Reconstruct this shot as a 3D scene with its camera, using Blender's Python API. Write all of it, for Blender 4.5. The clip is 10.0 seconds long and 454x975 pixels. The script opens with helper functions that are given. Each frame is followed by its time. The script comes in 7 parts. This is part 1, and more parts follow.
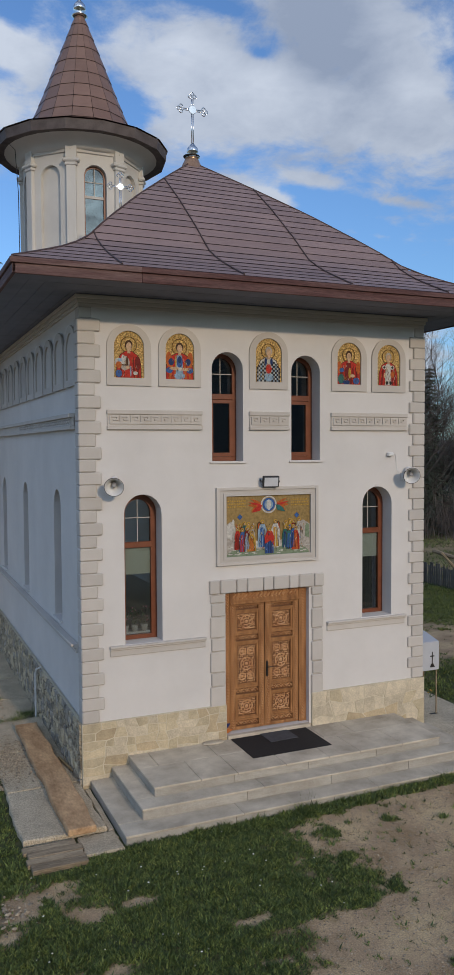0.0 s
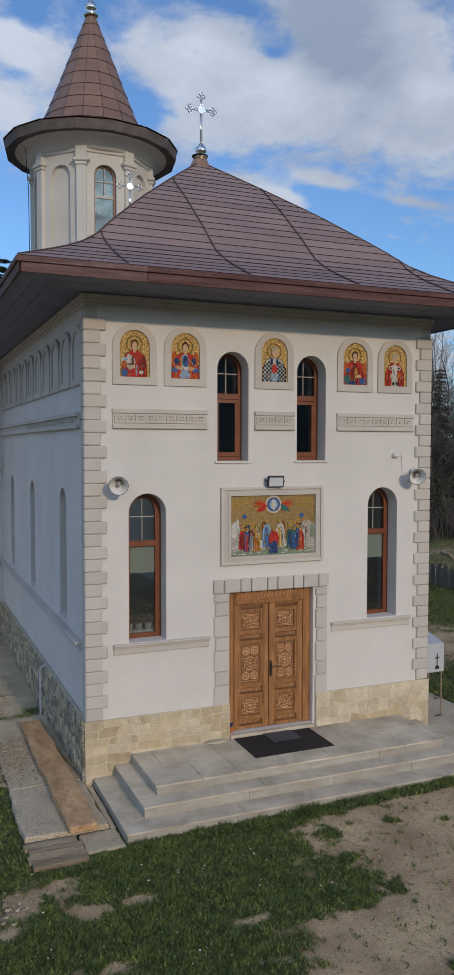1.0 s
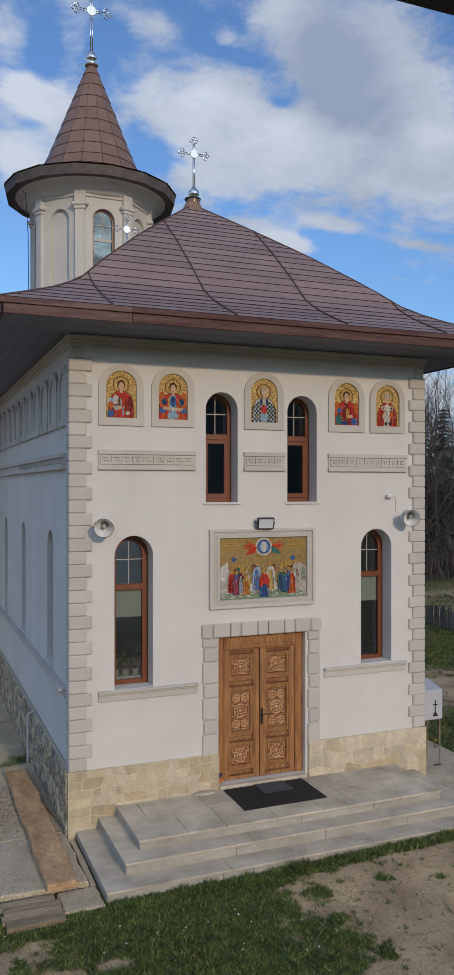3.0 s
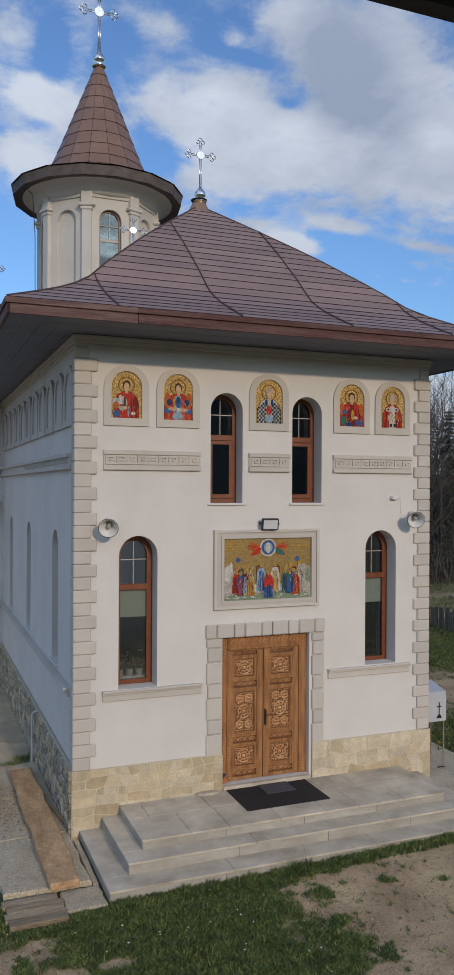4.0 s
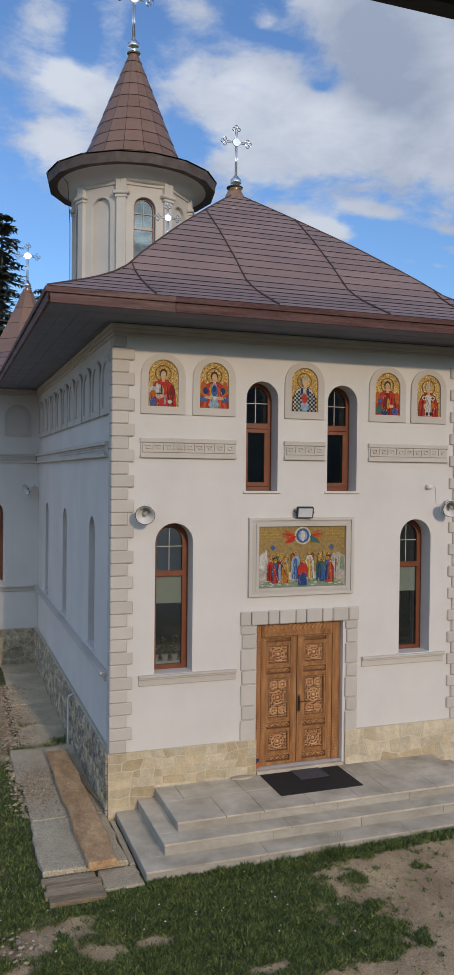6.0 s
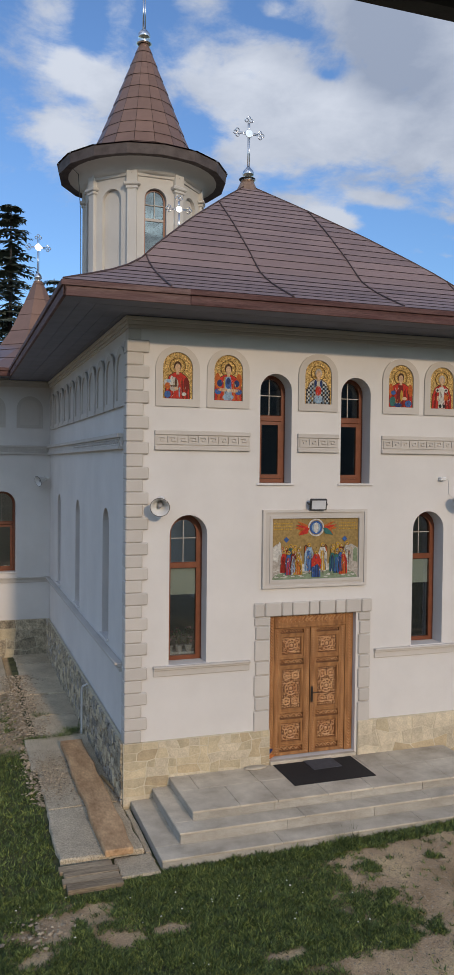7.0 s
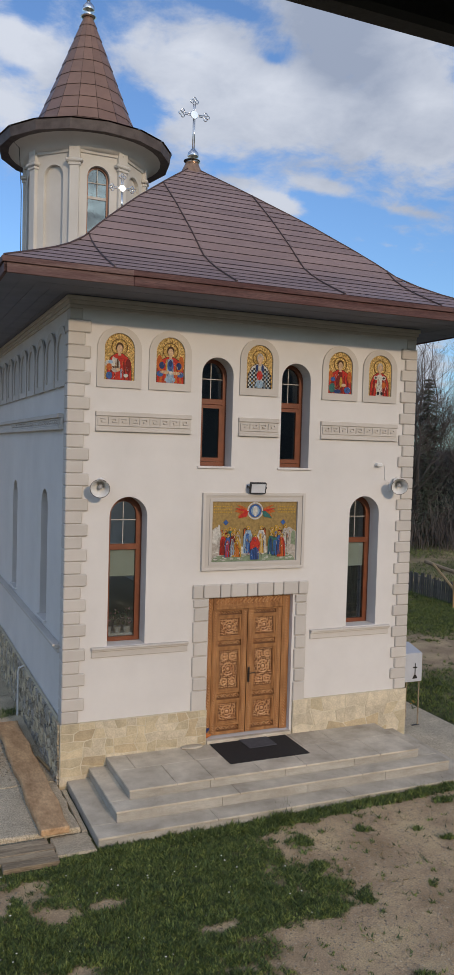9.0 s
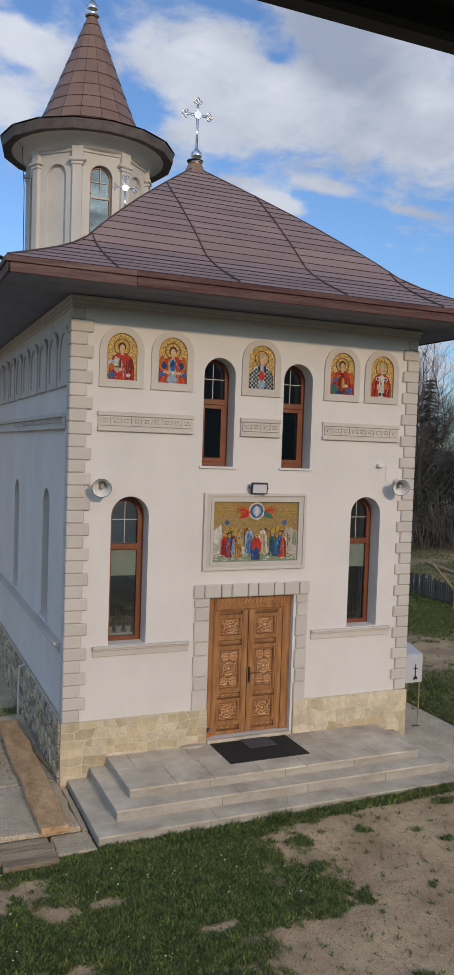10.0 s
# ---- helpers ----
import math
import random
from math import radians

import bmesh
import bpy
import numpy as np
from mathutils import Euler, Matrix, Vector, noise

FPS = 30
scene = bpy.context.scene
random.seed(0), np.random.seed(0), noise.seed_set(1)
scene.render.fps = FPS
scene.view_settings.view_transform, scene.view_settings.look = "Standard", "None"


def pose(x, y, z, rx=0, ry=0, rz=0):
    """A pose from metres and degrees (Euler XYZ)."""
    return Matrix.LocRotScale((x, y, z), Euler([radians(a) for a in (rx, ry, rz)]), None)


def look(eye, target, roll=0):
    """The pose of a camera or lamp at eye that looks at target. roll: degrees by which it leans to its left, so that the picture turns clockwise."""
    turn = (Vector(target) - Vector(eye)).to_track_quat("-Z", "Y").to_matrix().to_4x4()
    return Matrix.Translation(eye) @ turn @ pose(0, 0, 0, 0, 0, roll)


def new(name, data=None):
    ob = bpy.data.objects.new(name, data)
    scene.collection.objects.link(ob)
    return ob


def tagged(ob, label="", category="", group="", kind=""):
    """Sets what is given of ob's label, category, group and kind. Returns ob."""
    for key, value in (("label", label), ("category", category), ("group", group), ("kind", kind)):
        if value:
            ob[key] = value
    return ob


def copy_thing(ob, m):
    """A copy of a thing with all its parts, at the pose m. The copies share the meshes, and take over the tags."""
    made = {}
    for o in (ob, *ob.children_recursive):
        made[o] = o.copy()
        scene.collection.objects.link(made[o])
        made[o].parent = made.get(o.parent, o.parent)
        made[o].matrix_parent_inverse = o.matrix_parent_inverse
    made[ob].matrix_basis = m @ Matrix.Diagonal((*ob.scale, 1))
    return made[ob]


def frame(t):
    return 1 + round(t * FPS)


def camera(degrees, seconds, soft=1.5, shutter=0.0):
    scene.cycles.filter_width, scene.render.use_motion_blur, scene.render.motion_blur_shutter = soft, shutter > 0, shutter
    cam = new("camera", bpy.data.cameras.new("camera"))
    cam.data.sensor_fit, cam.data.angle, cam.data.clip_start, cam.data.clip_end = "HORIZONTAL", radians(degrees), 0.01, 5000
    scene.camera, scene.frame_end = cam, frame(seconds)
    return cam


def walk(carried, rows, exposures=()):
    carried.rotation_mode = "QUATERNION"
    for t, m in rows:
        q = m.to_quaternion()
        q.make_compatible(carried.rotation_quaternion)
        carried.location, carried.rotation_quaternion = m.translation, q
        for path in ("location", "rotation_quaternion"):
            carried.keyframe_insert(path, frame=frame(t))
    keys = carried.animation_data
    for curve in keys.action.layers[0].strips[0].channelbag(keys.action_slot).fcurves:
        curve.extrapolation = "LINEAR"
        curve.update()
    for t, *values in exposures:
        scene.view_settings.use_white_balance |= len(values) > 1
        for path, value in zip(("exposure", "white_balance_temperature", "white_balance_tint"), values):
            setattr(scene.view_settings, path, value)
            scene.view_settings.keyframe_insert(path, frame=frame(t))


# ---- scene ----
cam = camera(31.6, 10.0, soft=0.85)
PATH = [
    (0, (-2.91, -12.763, 5.548), (-2.124, -10.926, 5.448), -0.3),
    (0.5, (-2.902, -12.778, 5.538), (-2.128, -10.937, 5.44), -0.1),
    (1, (-2.827, -12.808, 5.542), (-2.065, -10.962, 5.442), 0.1),
    (1.2, (-2.588, -12.67, 5.542), (-1.799, -10.832, 5.532), 0.4),
    (1.5, (-2.432, -12.705, 5.555), (-1.672, -10.855, 5.547), 0.3),
    (2, (-2.422, -12.705, 5.572), (-1.668, -10.852, 5.565), 0.3),
    (3.5, (-2.419, -12.722, 5.567), (-1.682, -10.863, 5.568), -0.0),
    (4, (-2.415, -12.736, 5.566), (-1.685, -10.874, 5.567), 0.3),
    (4.5, (-2.432, -12.756, 5.553), (-1.704, -10.894, 5.551), 0.4),
    (5, (-2.447, -12.753, 5.572), (-1.716, -10.891, 5.558), 0.6),
    (5.5, (-2.477, -12.764, 5.583), (-1.745, -10.903, 5.558), 0.6),
    (5.8, (-2.507, -12.762, 5.581), (-1.806, -10.889, 5.552), 0.6),
    (6, (-2.541, -12.775, 5.583), (-1.879, -10.888, 5.551), 0.6),
    (6.2, (-2.548, -12.776, 5.586), (-1.908, -10.881, 5.55), 0.5),
    (7.3, (-2.694, -12.807, 5.608), (-2.038, -10.919, 5.546), 0.7),
    (7.5, (-2.693, -12.822, 5.61), (-2.002, -10.947, 5.545), 0.7),
    (8, (-2.728, -12.833, 5.608), (-1.989, -10.976, 5.533), 0.9),
    (8.5, (-2.744, -12.84, 5.611), (-1.966, -10.999, 5.526), 1.3),
    (9, (-2.717, -12.866, 5.587), (-1.93, -11.029, 5.495), 1.6),
    (9.5, (-2.726, -12.884, 5.585), (-1.937, -11.048, 5.494), 1.9),
    (10, (-2.737, -12.874, 5.597), (-1.952, -11.037, 5.504), 1.9),
]
walk(cam, [(t, look(eye, target, roll)) for t, eye, target, roll in PATH], [(0, 0.13, 7700, 15.0), (5, 0.21, 7900, 15.5), (10, 0.27, 8200, 17)])

# ---- light ----
SUN_EL, SUN_AZ = 18.0, 5.3          # degrees above the horizon, degrees from -y towards +x
world = bpy.data.worlds.new("sky")
scene.world = world
world.use_nodes = True
wn, wl = world.node_tree.nodes, world.node_tree.links
wn.clear()
w_out = wn.new("ShaderNodeOutputWorld")
w_bg = wn.new("ShaderNodeBackground")
w_sky = wn.new("ShaderNodeTexSky")
w_sky.sky_type, w_sky.sun_disc = "NISHITA", False
w_sky.sun_elevation, w_sky.sun_rotation = radians(SUN_EL), radians(180 - SUN_AZ)
w_sky.air_density, w_sky.dust_density, w_sky.ozone_density = 1.0, 1.2, 1.5
SKY = 0.138
w_bg.inputs["Strength"].default_value = SKY


def wmath(op, a, b=None, c=None):
    """A maths node of the world's shader; numbers or sockets."""
    n = wn.new("ShaderNodeMath")
    n.operation = op
    for k, v in enumerate((a, b, c)):
        if v is None:
            continue
        if isinstance(v, (int, float)):
            n.inputs[k].default_value = v
        else:
            wl.new(v, n.inputs[k])
    return n.outputs[0]


w_tc = wn.new("ShaderNodeTexCoord")
w_sep = wn.new("ShaderNodeSeparateXYZ")
wl.new(w_tc.outputs["Generated"], w_sep.inputs[0])
ahead = wmath("MAXIMUM", w_sep.outputs[1], 0.12)
cu, cv = wmath("DIVIDE", w_sep.outputs[0], ahead), wmath("DIVIDE", w_sep.outputs[2], ahead)
# clouds stretch out towards the horizon: noise on a flat sheet overhead
up = wmath("ADD", wmath("MAXIMUM", w_sep.outputs[2], 0.0), 0.22)
w_flat = wn.new("ShaderNodeCombineXYZ")
wl.new(wmath("DIVIDE", w_sep.outputs[0], up), w_flat.inputs[0])
wl.new(wmath("DIVIDE", w_sep.outputs[1], up), w_flat.inputs[1])


def cloud_noise(scale, detail, rough, shift, warp=0.0):
    t = wn.new("ShaderNodeTexNoise")
    t.inputs["Scale"].default_value, t.inputs["Detail"].default_value, t.inputs["Roughness"].default_value = scale, detail, rough
    t.inputs["Distortion"].default_value = warp
    m = wn.new("ShaderNodeMapping")
    m.inputs["Location"].default_value = shift
    wl.new(w_flat.outputs[0], m.inputs["Vector"])
    wl.new(m.outputs[0], t.inputs["Vector"])
    return t.outputs[0]


def bank(u0, v0, a, b, amount):
    """A soft bank of cloud (or a gap) round one direction: u right of north, v above the horizon, as slopes."""
    du, dv = wmath("MULTIPLY", wmath("SUBTRACT", cu, u0), 1 / a), wmath("MULTIPLY", wmath("SUBTRACT", cv, v0), 1 / b)
    q = wmath("ADD", wmath("MULTIPLY", du, du), wmath("MULTIPLY", dv, dv))
    return wmath("MULTIPLY", wmath("EXPONENT", wmath("MULTIPLY", q, -1.0)), amount)


big = cloud_noise(1.3, 12, 0.58, (3.1, 0.4, 0), 0.25)
tufty = cloud_noise(5.5, 10, 0.62, (1.0, 7.0, 0), 0.5)
dens = wmath("ADD", wmath("MULTIPLY", wmath("SUBTRACT", big, 0.50), 1.3), wmath("MULTIPLY", wmath("SUBTRACT", tufty, 0.5), 1.7))
dens = wmath("ADD", dens, wmath("MULTIPLY", wmath("SUBTRACT", cloud_noise(15, 8, 0.62, (4.0, 1.0, 0), 0.3), 0.5), 1.1))
# the cloud closes in away from the north
dens = wmath("ADD", dens, wmath("MULTIPLY", wmath("MAXIMUM", wmath("SUBTRACT", 0.6, w_sep.outputs[1]), 0.0), 0.22))
# clouds, then gaps of clear sky
for bk in ((0.307, 0.496, 0.082, 0.065, 0.75), (0.44, 0.452, 0.105, 0.051, 0.75), (0.574, 0.587, 0.115, 0.097, 0.9), (0.711, 0.586, 0.102, 0.101, 0.8),
      (0.616, 0.461, 0.14, 0.049, 0.8), (0.745, 0.48, 0.069, 0.056, 0.6), (0.359, 0.398, 0.044, 0.033, 0.45), (0.468, 0.494, 0.067, 0.03, 0.6),
      (0.515, 0.645, 0.059, 0.035, 0.6), (0.114, 0.548, 0.033, 0.03, 0.6), (0.133, 0.48, 0.038, 0.023, 0.65), (0.122, 0.399, 0.045, 0.034, 0.75),
      (0.194, 0.573, 0.024, 0.046, 0.4), (0.186, 0.474, 0.031, 0.031, 0.35), (0.29, 0.597, 0.042, 0.02, 0.5), (0.40, 0.53, 0.06, 0.04, 0.5), (0.395, 0.60, 0.02, 0.014, 0.5), (0.16, 0.44, 0.06, 0.06, 0.45), (0.487, 0.337, 0.053, 0.014, 1.3),
      (0.56, 0.372, 0.056, 0.012, 1.0), (0.712, 0.36, 0.056, 0.008, 0.65), (0.669, 0.334, 0.054, 0.006, 0.3), (0.669, 0.305, 0.088, 0.005, 0.25),
      (0.426, 0.357, 0.037, 0.01, 0.4), (0.746, 0.285, 0.045, 0.013, 0.25), (0.713, 0.125, 0.067, 0.055, 1.4)):
    dens = wmath("ADD", dens, bank(*bk))
for bk in ((0.159, 0.535, 0.017, 0.034, -0.7), (0.416, 0.624, 0.024, 0.019, -0.4), (0.425, 0.58, 0.030, 0.010, -0.4), (0.479, 0.53, 0.021, 0.008, -0.45),
      (0.141, 0.443, 0.021, 0.009, -0.35), (0.119, 0.281, 0.045, 0.038, -0.9), (0.295, 0.433, 0.03, 0.032, -0.55), (0.616, 0.34, 0.063, 0.013, -0.6),
      (0.367, 0.589, 0.036, 0.016, -0.35), (0.576, 0.287, 0.126, 0.022, -0.6), (0.241, 0.571, 0.024, 0.024, -0.3), (0.669, 0.242, 0.134, 0.027, -0.4)):
    dens = wmath("ADD", dens, bank(*bk))
w_mask = wn.new("ShaderNodeMapRange")
w_mask.interpolation_type = "SMOOTHSTEP"
w_mask.inputs[1].default_value, w_mask.inputs[2].default_value = -0.08, 0.72
wl.new(dens, w_mask.inputs[0])
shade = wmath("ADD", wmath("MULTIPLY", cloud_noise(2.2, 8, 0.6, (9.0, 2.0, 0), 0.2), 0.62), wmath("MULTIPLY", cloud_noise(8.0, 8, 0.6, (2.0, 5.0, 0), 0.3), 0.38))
w_cc = wn.new("ShaderNodeValToRGB")
w_cc.color_ramp.elements[0].position, w_cc.color_ramp.elements[0].color = 0.30, (0.208, 0.288, 0.430, 1)
w_cc.color_ramp.elements[1].position, w_cc.color_ramp.elements[1].color = 0.68, (0.435, 0.548, 0.712, 1)
# grey undersides and sunlit billows
for bk in ((0.565, 0.593, 0.085, 0.079, 0.25), (0.626, 0.525, 0.096, 0.054, 0.1), (0.535, 0.397, 0.081, 0.022, 0.1), (0.468, 0.494, 0.067, 0.034, -0.16),
      (0.722, 0.528, 0.056, 0.028, -0.12), (0.487, 0.339, 0.058, 0.017, -0.3), (0.122, 0.399, 0.05, 0.045, -0.22), (0.333, 0.517, 0.07, 0.033, -0.05),
      (0.133, 0.48, 0.05, 0.04, -0.22), (0.17, 0.55, 0.07, 0.07, -0.14), (0.713, 0.134, 0.09, 0.074, -0.3), (0.332, 0.606, 0.07, 0.033, 0.06)):
    shade = wmath("SUBTRACT", shade, bank(*bk))
wl.new(shade, w_cc.inputs[0])
w_scale = wn.new("ShaderNodeMix")
w_scale.data_type, w_scale.blend_type, w_scale.clamp_result = "RGBA", "MULTIPLY", False
w_scale.inputs[0].default_value = 1.0
w_scale.inputs[7].default_value = (1 / SKY, 1 / SKY, 1 / SKY, 1)
wl.new(w_cc.outputs[0], w_scale.inputs[6])
# a cloudy sky is brighter overhead than at the horizon
w_lum = wmath("ADD", wmath("MULTIPLY", wmath("MAXIMUM", w_sep.outputs[2], 0.0), 0.6), 0.75)
# and clouds in the unseen west are brightened, to fill the side wall
w_lum = wmath("MULTIPLY", w_lum, wmath("ADD", 1.13, wmath("MULTIPLY", wmath("MAXIMUM", wmath("MULTIPLY", w_sep.outputs[0], -1.0), 0.0), 1.9)))
w_cie = wn.new("ShaderNodeMix")
w_cie.data_type, w_cie.blend_type, w_cie.clamp_result = "RGBA", "MULTIPLY", False
w_cie.inputs[0].default_value = 1.0
wl.new(w_scale.outputs[2], w_cie.inputs[6])
wl.new(w_lum, w_cie.inputs[7])
w_mix = wn.new("ShaderNodeMix")
w_mix.data_type, w_mix.clamp_result = "RGBA", False
wl.new(wmath("MULTIPLY", w_mask.outputs[0], 0.93), w_mix.inputs[0])
w_tint = wn.new("ShaderNodeMix")
w_tint.data_type, w_tint.blend_type, w_tint.clamp_result = "RGBA", "MULTIPLY", False
w_tint.inputs[0].default_value = 1.0
w_tint.inputs[7].default_value = (0.45, 0.80, 1.24, 1)
wl.new(w_sky.outputs[0], w_tint.inputs[6])
wl.new(w_tint.outputs[2], w_mix.inputs[6])
wl.new(w_cie.outputs[2], w_mix.inputs[7])
wl.new(w_mix.outputs[2], w_bg.inputs["Color"])
wl.new(w_bg.outputs[0], w_out.inputs["Surface"])

sun_data = bpy.data.lights.new("sun", "SUN")
sun_data.energy, sun_data.angle, sun_data.color = 1.17, radians(2.2), (1.0, 0.86, 0.71)
sun = new("sun", sun_data)
sun.matrix_world = look((math.sin(radians(SUN_AZ)) * 60, -math.cos(radians(SUN_AZ)) * 60, math.tan(radians(SUN_EL)) * 60), (0, 0, 0))
scene.view_settings.exposure = 0.0


# ---- materials ----
def mat(name, col, rough=0.7, metal=0.0, var=0.12, scale=3.0, fine=60.0, bump=0.15, dist=0.004, col2=None, piece=0.0, spec=0.5, stretch=None, grain=(0.7, 1.25)):
    """A surface with blotches at one scale and grain at another; col2 is the blotches' colour, piece the variation from piece to piece."""
    m = bpy.data.materials.new(name)
    m.use_nodes = True
    n, l = m.node_tree.nodes, m.node_tree.links
    b = n["Principled BSDF"]
    b.inputs["Metallic"].default_value = metal
    b.inputs["Specular IOR Level"].default_value = spec
    tc = n.new("ShaderNodeTexCoord")
    big = n.new("ShaderNodeTexNoise")
    big.inputs["Scale"].default_value, big.inputs["Detail"].default_value, big.inputs["Roughness"].default_value = scale, 6, 0.6
    small = n.new("ShaderNodeTexNoise")
    small.inputs["Scale"].default_value, small.inputs["Detail"].default_value = fine, 4
    where = tc.outputs["Object"]
    if stretch:
        mp = n.new("ShaderNodeMapping")
        mp.inputs["Scale"].default_value = stretch
        l.new(where, mp.inputs["Vector"])
        where = mp.outputs[0]
    for t in (big, small):
        l.new(where, t.inputs["Vector"])
    ramp = n.new("ShaderNodeValToRGB")
    ramp.color_ramp.elements[0].position, ramp.color_ramp.elements[1].position = 0.32, 0.68
    dark = col2 or tuple(c * (1 - 2 * var) for c in col)
    ramp.color_ramp.elements[0].color = (*dark, 1)
    ramp.color_ramp.elements[1].color = (*col, 1)
    l.new(big.outputs[0], ramp.inputs[0])
    mix = n.new("ShaderNodeMix")
    mix.data_type, mix.blend_type = "RGBA", "MULTIPLY"
    mix.inputs[0].default_value = min(1.0, var * 2.5)
    gr = n.new("ShaderNodeMapRange")
    gr.inputs[3].default_value, gr.inputs[4].default_value = grain
    l.new(small.outputs[0], gr.inputs[0])
    l.new(ramp.outputs[0], mix.inputs[6])
    l.new(gr.outputs[0], mix.inputs[7])
    colour = mix.outputs[2]
    if piece:
        info = n.new("ShaderNodeObjectInfo")
        pr = n.new("ShaderNodeMapRange")
        pr.inputs[3].default_value, pr.inputs[4].default_value = 1 - piece, 1 + piece
        l.new(info.outputs["Random"], pr.inputs[0])
        mp = n.new("ShaderNodeMix")
        mp.data_type, mp.blend_type = "RGBA", "MULTIPLY"
        mp.inputs[0].default_value = 1.0
        l.new(colour, mp.inputs[6])
        l.new(pr.outputs[0], mp.inputs[7])
        colour = mp.outputs[2]
    l.new(colour, b.inputs["Base Color"])
    rr = n.new("ShaderNodeMapRange")
    rr.inputs[3].default_value, rr.inputs[4].default_value = max(0.02, rough - 0.1), min(1, rough + 0.1)
    l.new(big.outputs[0], rr.inputs[0])
    l.new(rr.outputs[0], b.inputs["Roughness"])
    if bump:
        bp = n.new("ShaderNodeBump")
        bp.inputs["Strength"].default_value, bp.inputs["Distance"].default_value = bump, dist
        l.new(small.outputs[0], bp.inputs["Height"])
        l.new(bp.outputs[0], b.inputs["Normal"])
    return m


def nodes_of(m):
    return m.node_tree.nodes, m.node_tree.links, m.node_tree.nodes["Principled BSDF"]


PLASTER = mat("white_plaster", (0.70, 0.675, 0.642), 0.9, var=0.055, scale=0.8, fine=140, bump=0.25, dist=0.003)
TRIM = mat("beige_trim", (0.575, 0.535, 0.485), 0.9, var=0.05, scale=1.5, fine=90, bump=0.25, dist=0.003, piece=0.06)
TOWER_PLASTER = mat("tower_plaster", (0.62, 0.60, 0.55), 0.9, var=0.05, scale=1.0, fine=80, bump=0.2)
ROOF = mat("brown_sheet_metal", (0.33, 0.228, 0.204), 0.5, metal=0.1, var=0.08, scale=1.2, fine=25, bump=0.1, dist=0.003, piece=0.10)
ROOF_GAP_SHADE = mat("course_gap_shade", (0.05, 0.027, 0.023), 0.5, metal=0.2, var=0.1)
SEAM_CAP = mat("dark_brown_seam_cap", (0.11, 0.068, 0.058), 0.5, metal=0.1, var=0.1)
FASCIA = mat("weathered_brown_board", (0.080, 0.029, 0.027), 0.8, var=0.36, scale=2.4, fine=20, bump=0.6, col2=(0.145, 0.075, 0.067), stretch=(0.4, 0.4, 7), grain=(-0.1, 2.0))
RIM_BOARD = mat("grey_weathered_rim", (0.075, 0.058, 0.054), 0.75, var=0.25, scale=3, fine=40, bump=0.4, col2=(0.13, 0.105, 0.095))
ROOF_CONE = mat("warm_brown_sheet", (0.275, 0.165, 0.125), 0.42, metal=0.2, var=0.08, scale=1.5, fine=25, bump=0.1, piece=0.10)
SOFFIT = mat("dark_soffit_board", (0.18, 0.192, 0.245), 0.7, var=0.15, scale=2, fine=50)
WOOD_FRAME = mat("red_brown_timber", (0.22, 0.062, 0.024), 0.4, var=0.14, scale=6, fine=70, bump=0.1)
PEELED = mat("peeled_brown_board", (0.20, 0.125, 0.113), 0.85, var=0.34, scale=2.2, fine=16, bump=0.6, col2=(0.095, 0.040, 0.038), stretch=(0.5, 0.5, 8), grain=(0.1, 1.8))
TOWER_DARK = mat("unlit_tower_fill", (0.05, 0.055, 0.07), 0.9, var=0.1, scale=1)
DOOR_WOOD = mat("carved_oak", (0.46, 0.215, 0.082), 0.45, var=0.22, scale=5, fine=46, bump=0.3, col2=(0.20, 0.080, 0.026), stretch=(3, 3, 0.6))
# recess shade and relief highlights of one oak, put into two colours
DOOR_GROUND = mat("oak_recess_shade", (0.20, 0.078, 0.026), 0.55, var=0.25, scale=5, fine=50, bump=0.3, col2=(0.085, 0.032, 0.011))
DOOR_LIGHT = mat("oak_relief_highlight", (0.70, 0.41, 0.205), 0.4, var=0.18, scale=3, fine=60, bump=0.25, col2=(0.50, 0.235, 0.105))
STONE = [mat("sandstone_a", (0.62, 0.52, 0.35), 0.9, var=0.14, scale=4, fine=40, bump=0.6, dist=0.012, piece=0.13, grain=(0.3, 1.7)),
         mat("sandstone_b", (0.655, 0.565, 0.415), 0.9, var=0.14, scale=5, fine=40, bump=0.6, dist=0.012, piece=0.13, grain=(0.3, 1.7)),
         mat("sandstone_c", (0.56, 0.445, 0.285), 0.9, var=0.15, scale=3, fine=40, bump=0.6, dist=0.012, piece=0.13, grain=(0.3, 1.7))]
STONE_DARK = mat("rough_brown_stone", (0.56, 0.475, 0.34), 0.95, var=0.32, scale=6, fine=26, bump=1.0, dist=0.025, piece=0.28, grain=(0.1, 1.9))
CREAM_JOINT = mat("pale_cream_mortar", (0.68, 0.61, 0.465), 0.95, var=0.14, scale=3, fine=60, bump=0.4, col2=(0.50, 0.43, 0.30))
STONE_GREY = mat("rough_grey_stone", (0.46, 0.42, 0.35), 0.95, var=0.3, scale=7, fine=30, bump=1.0, dist=0.02, piece=0.22, grain=(0.2, 1.8))
MORTAR = mat("pale_mortar", (0.57, 0.51, 0.38), 0.95, var=0.12, scale=6, fine=60, bump=0.4)
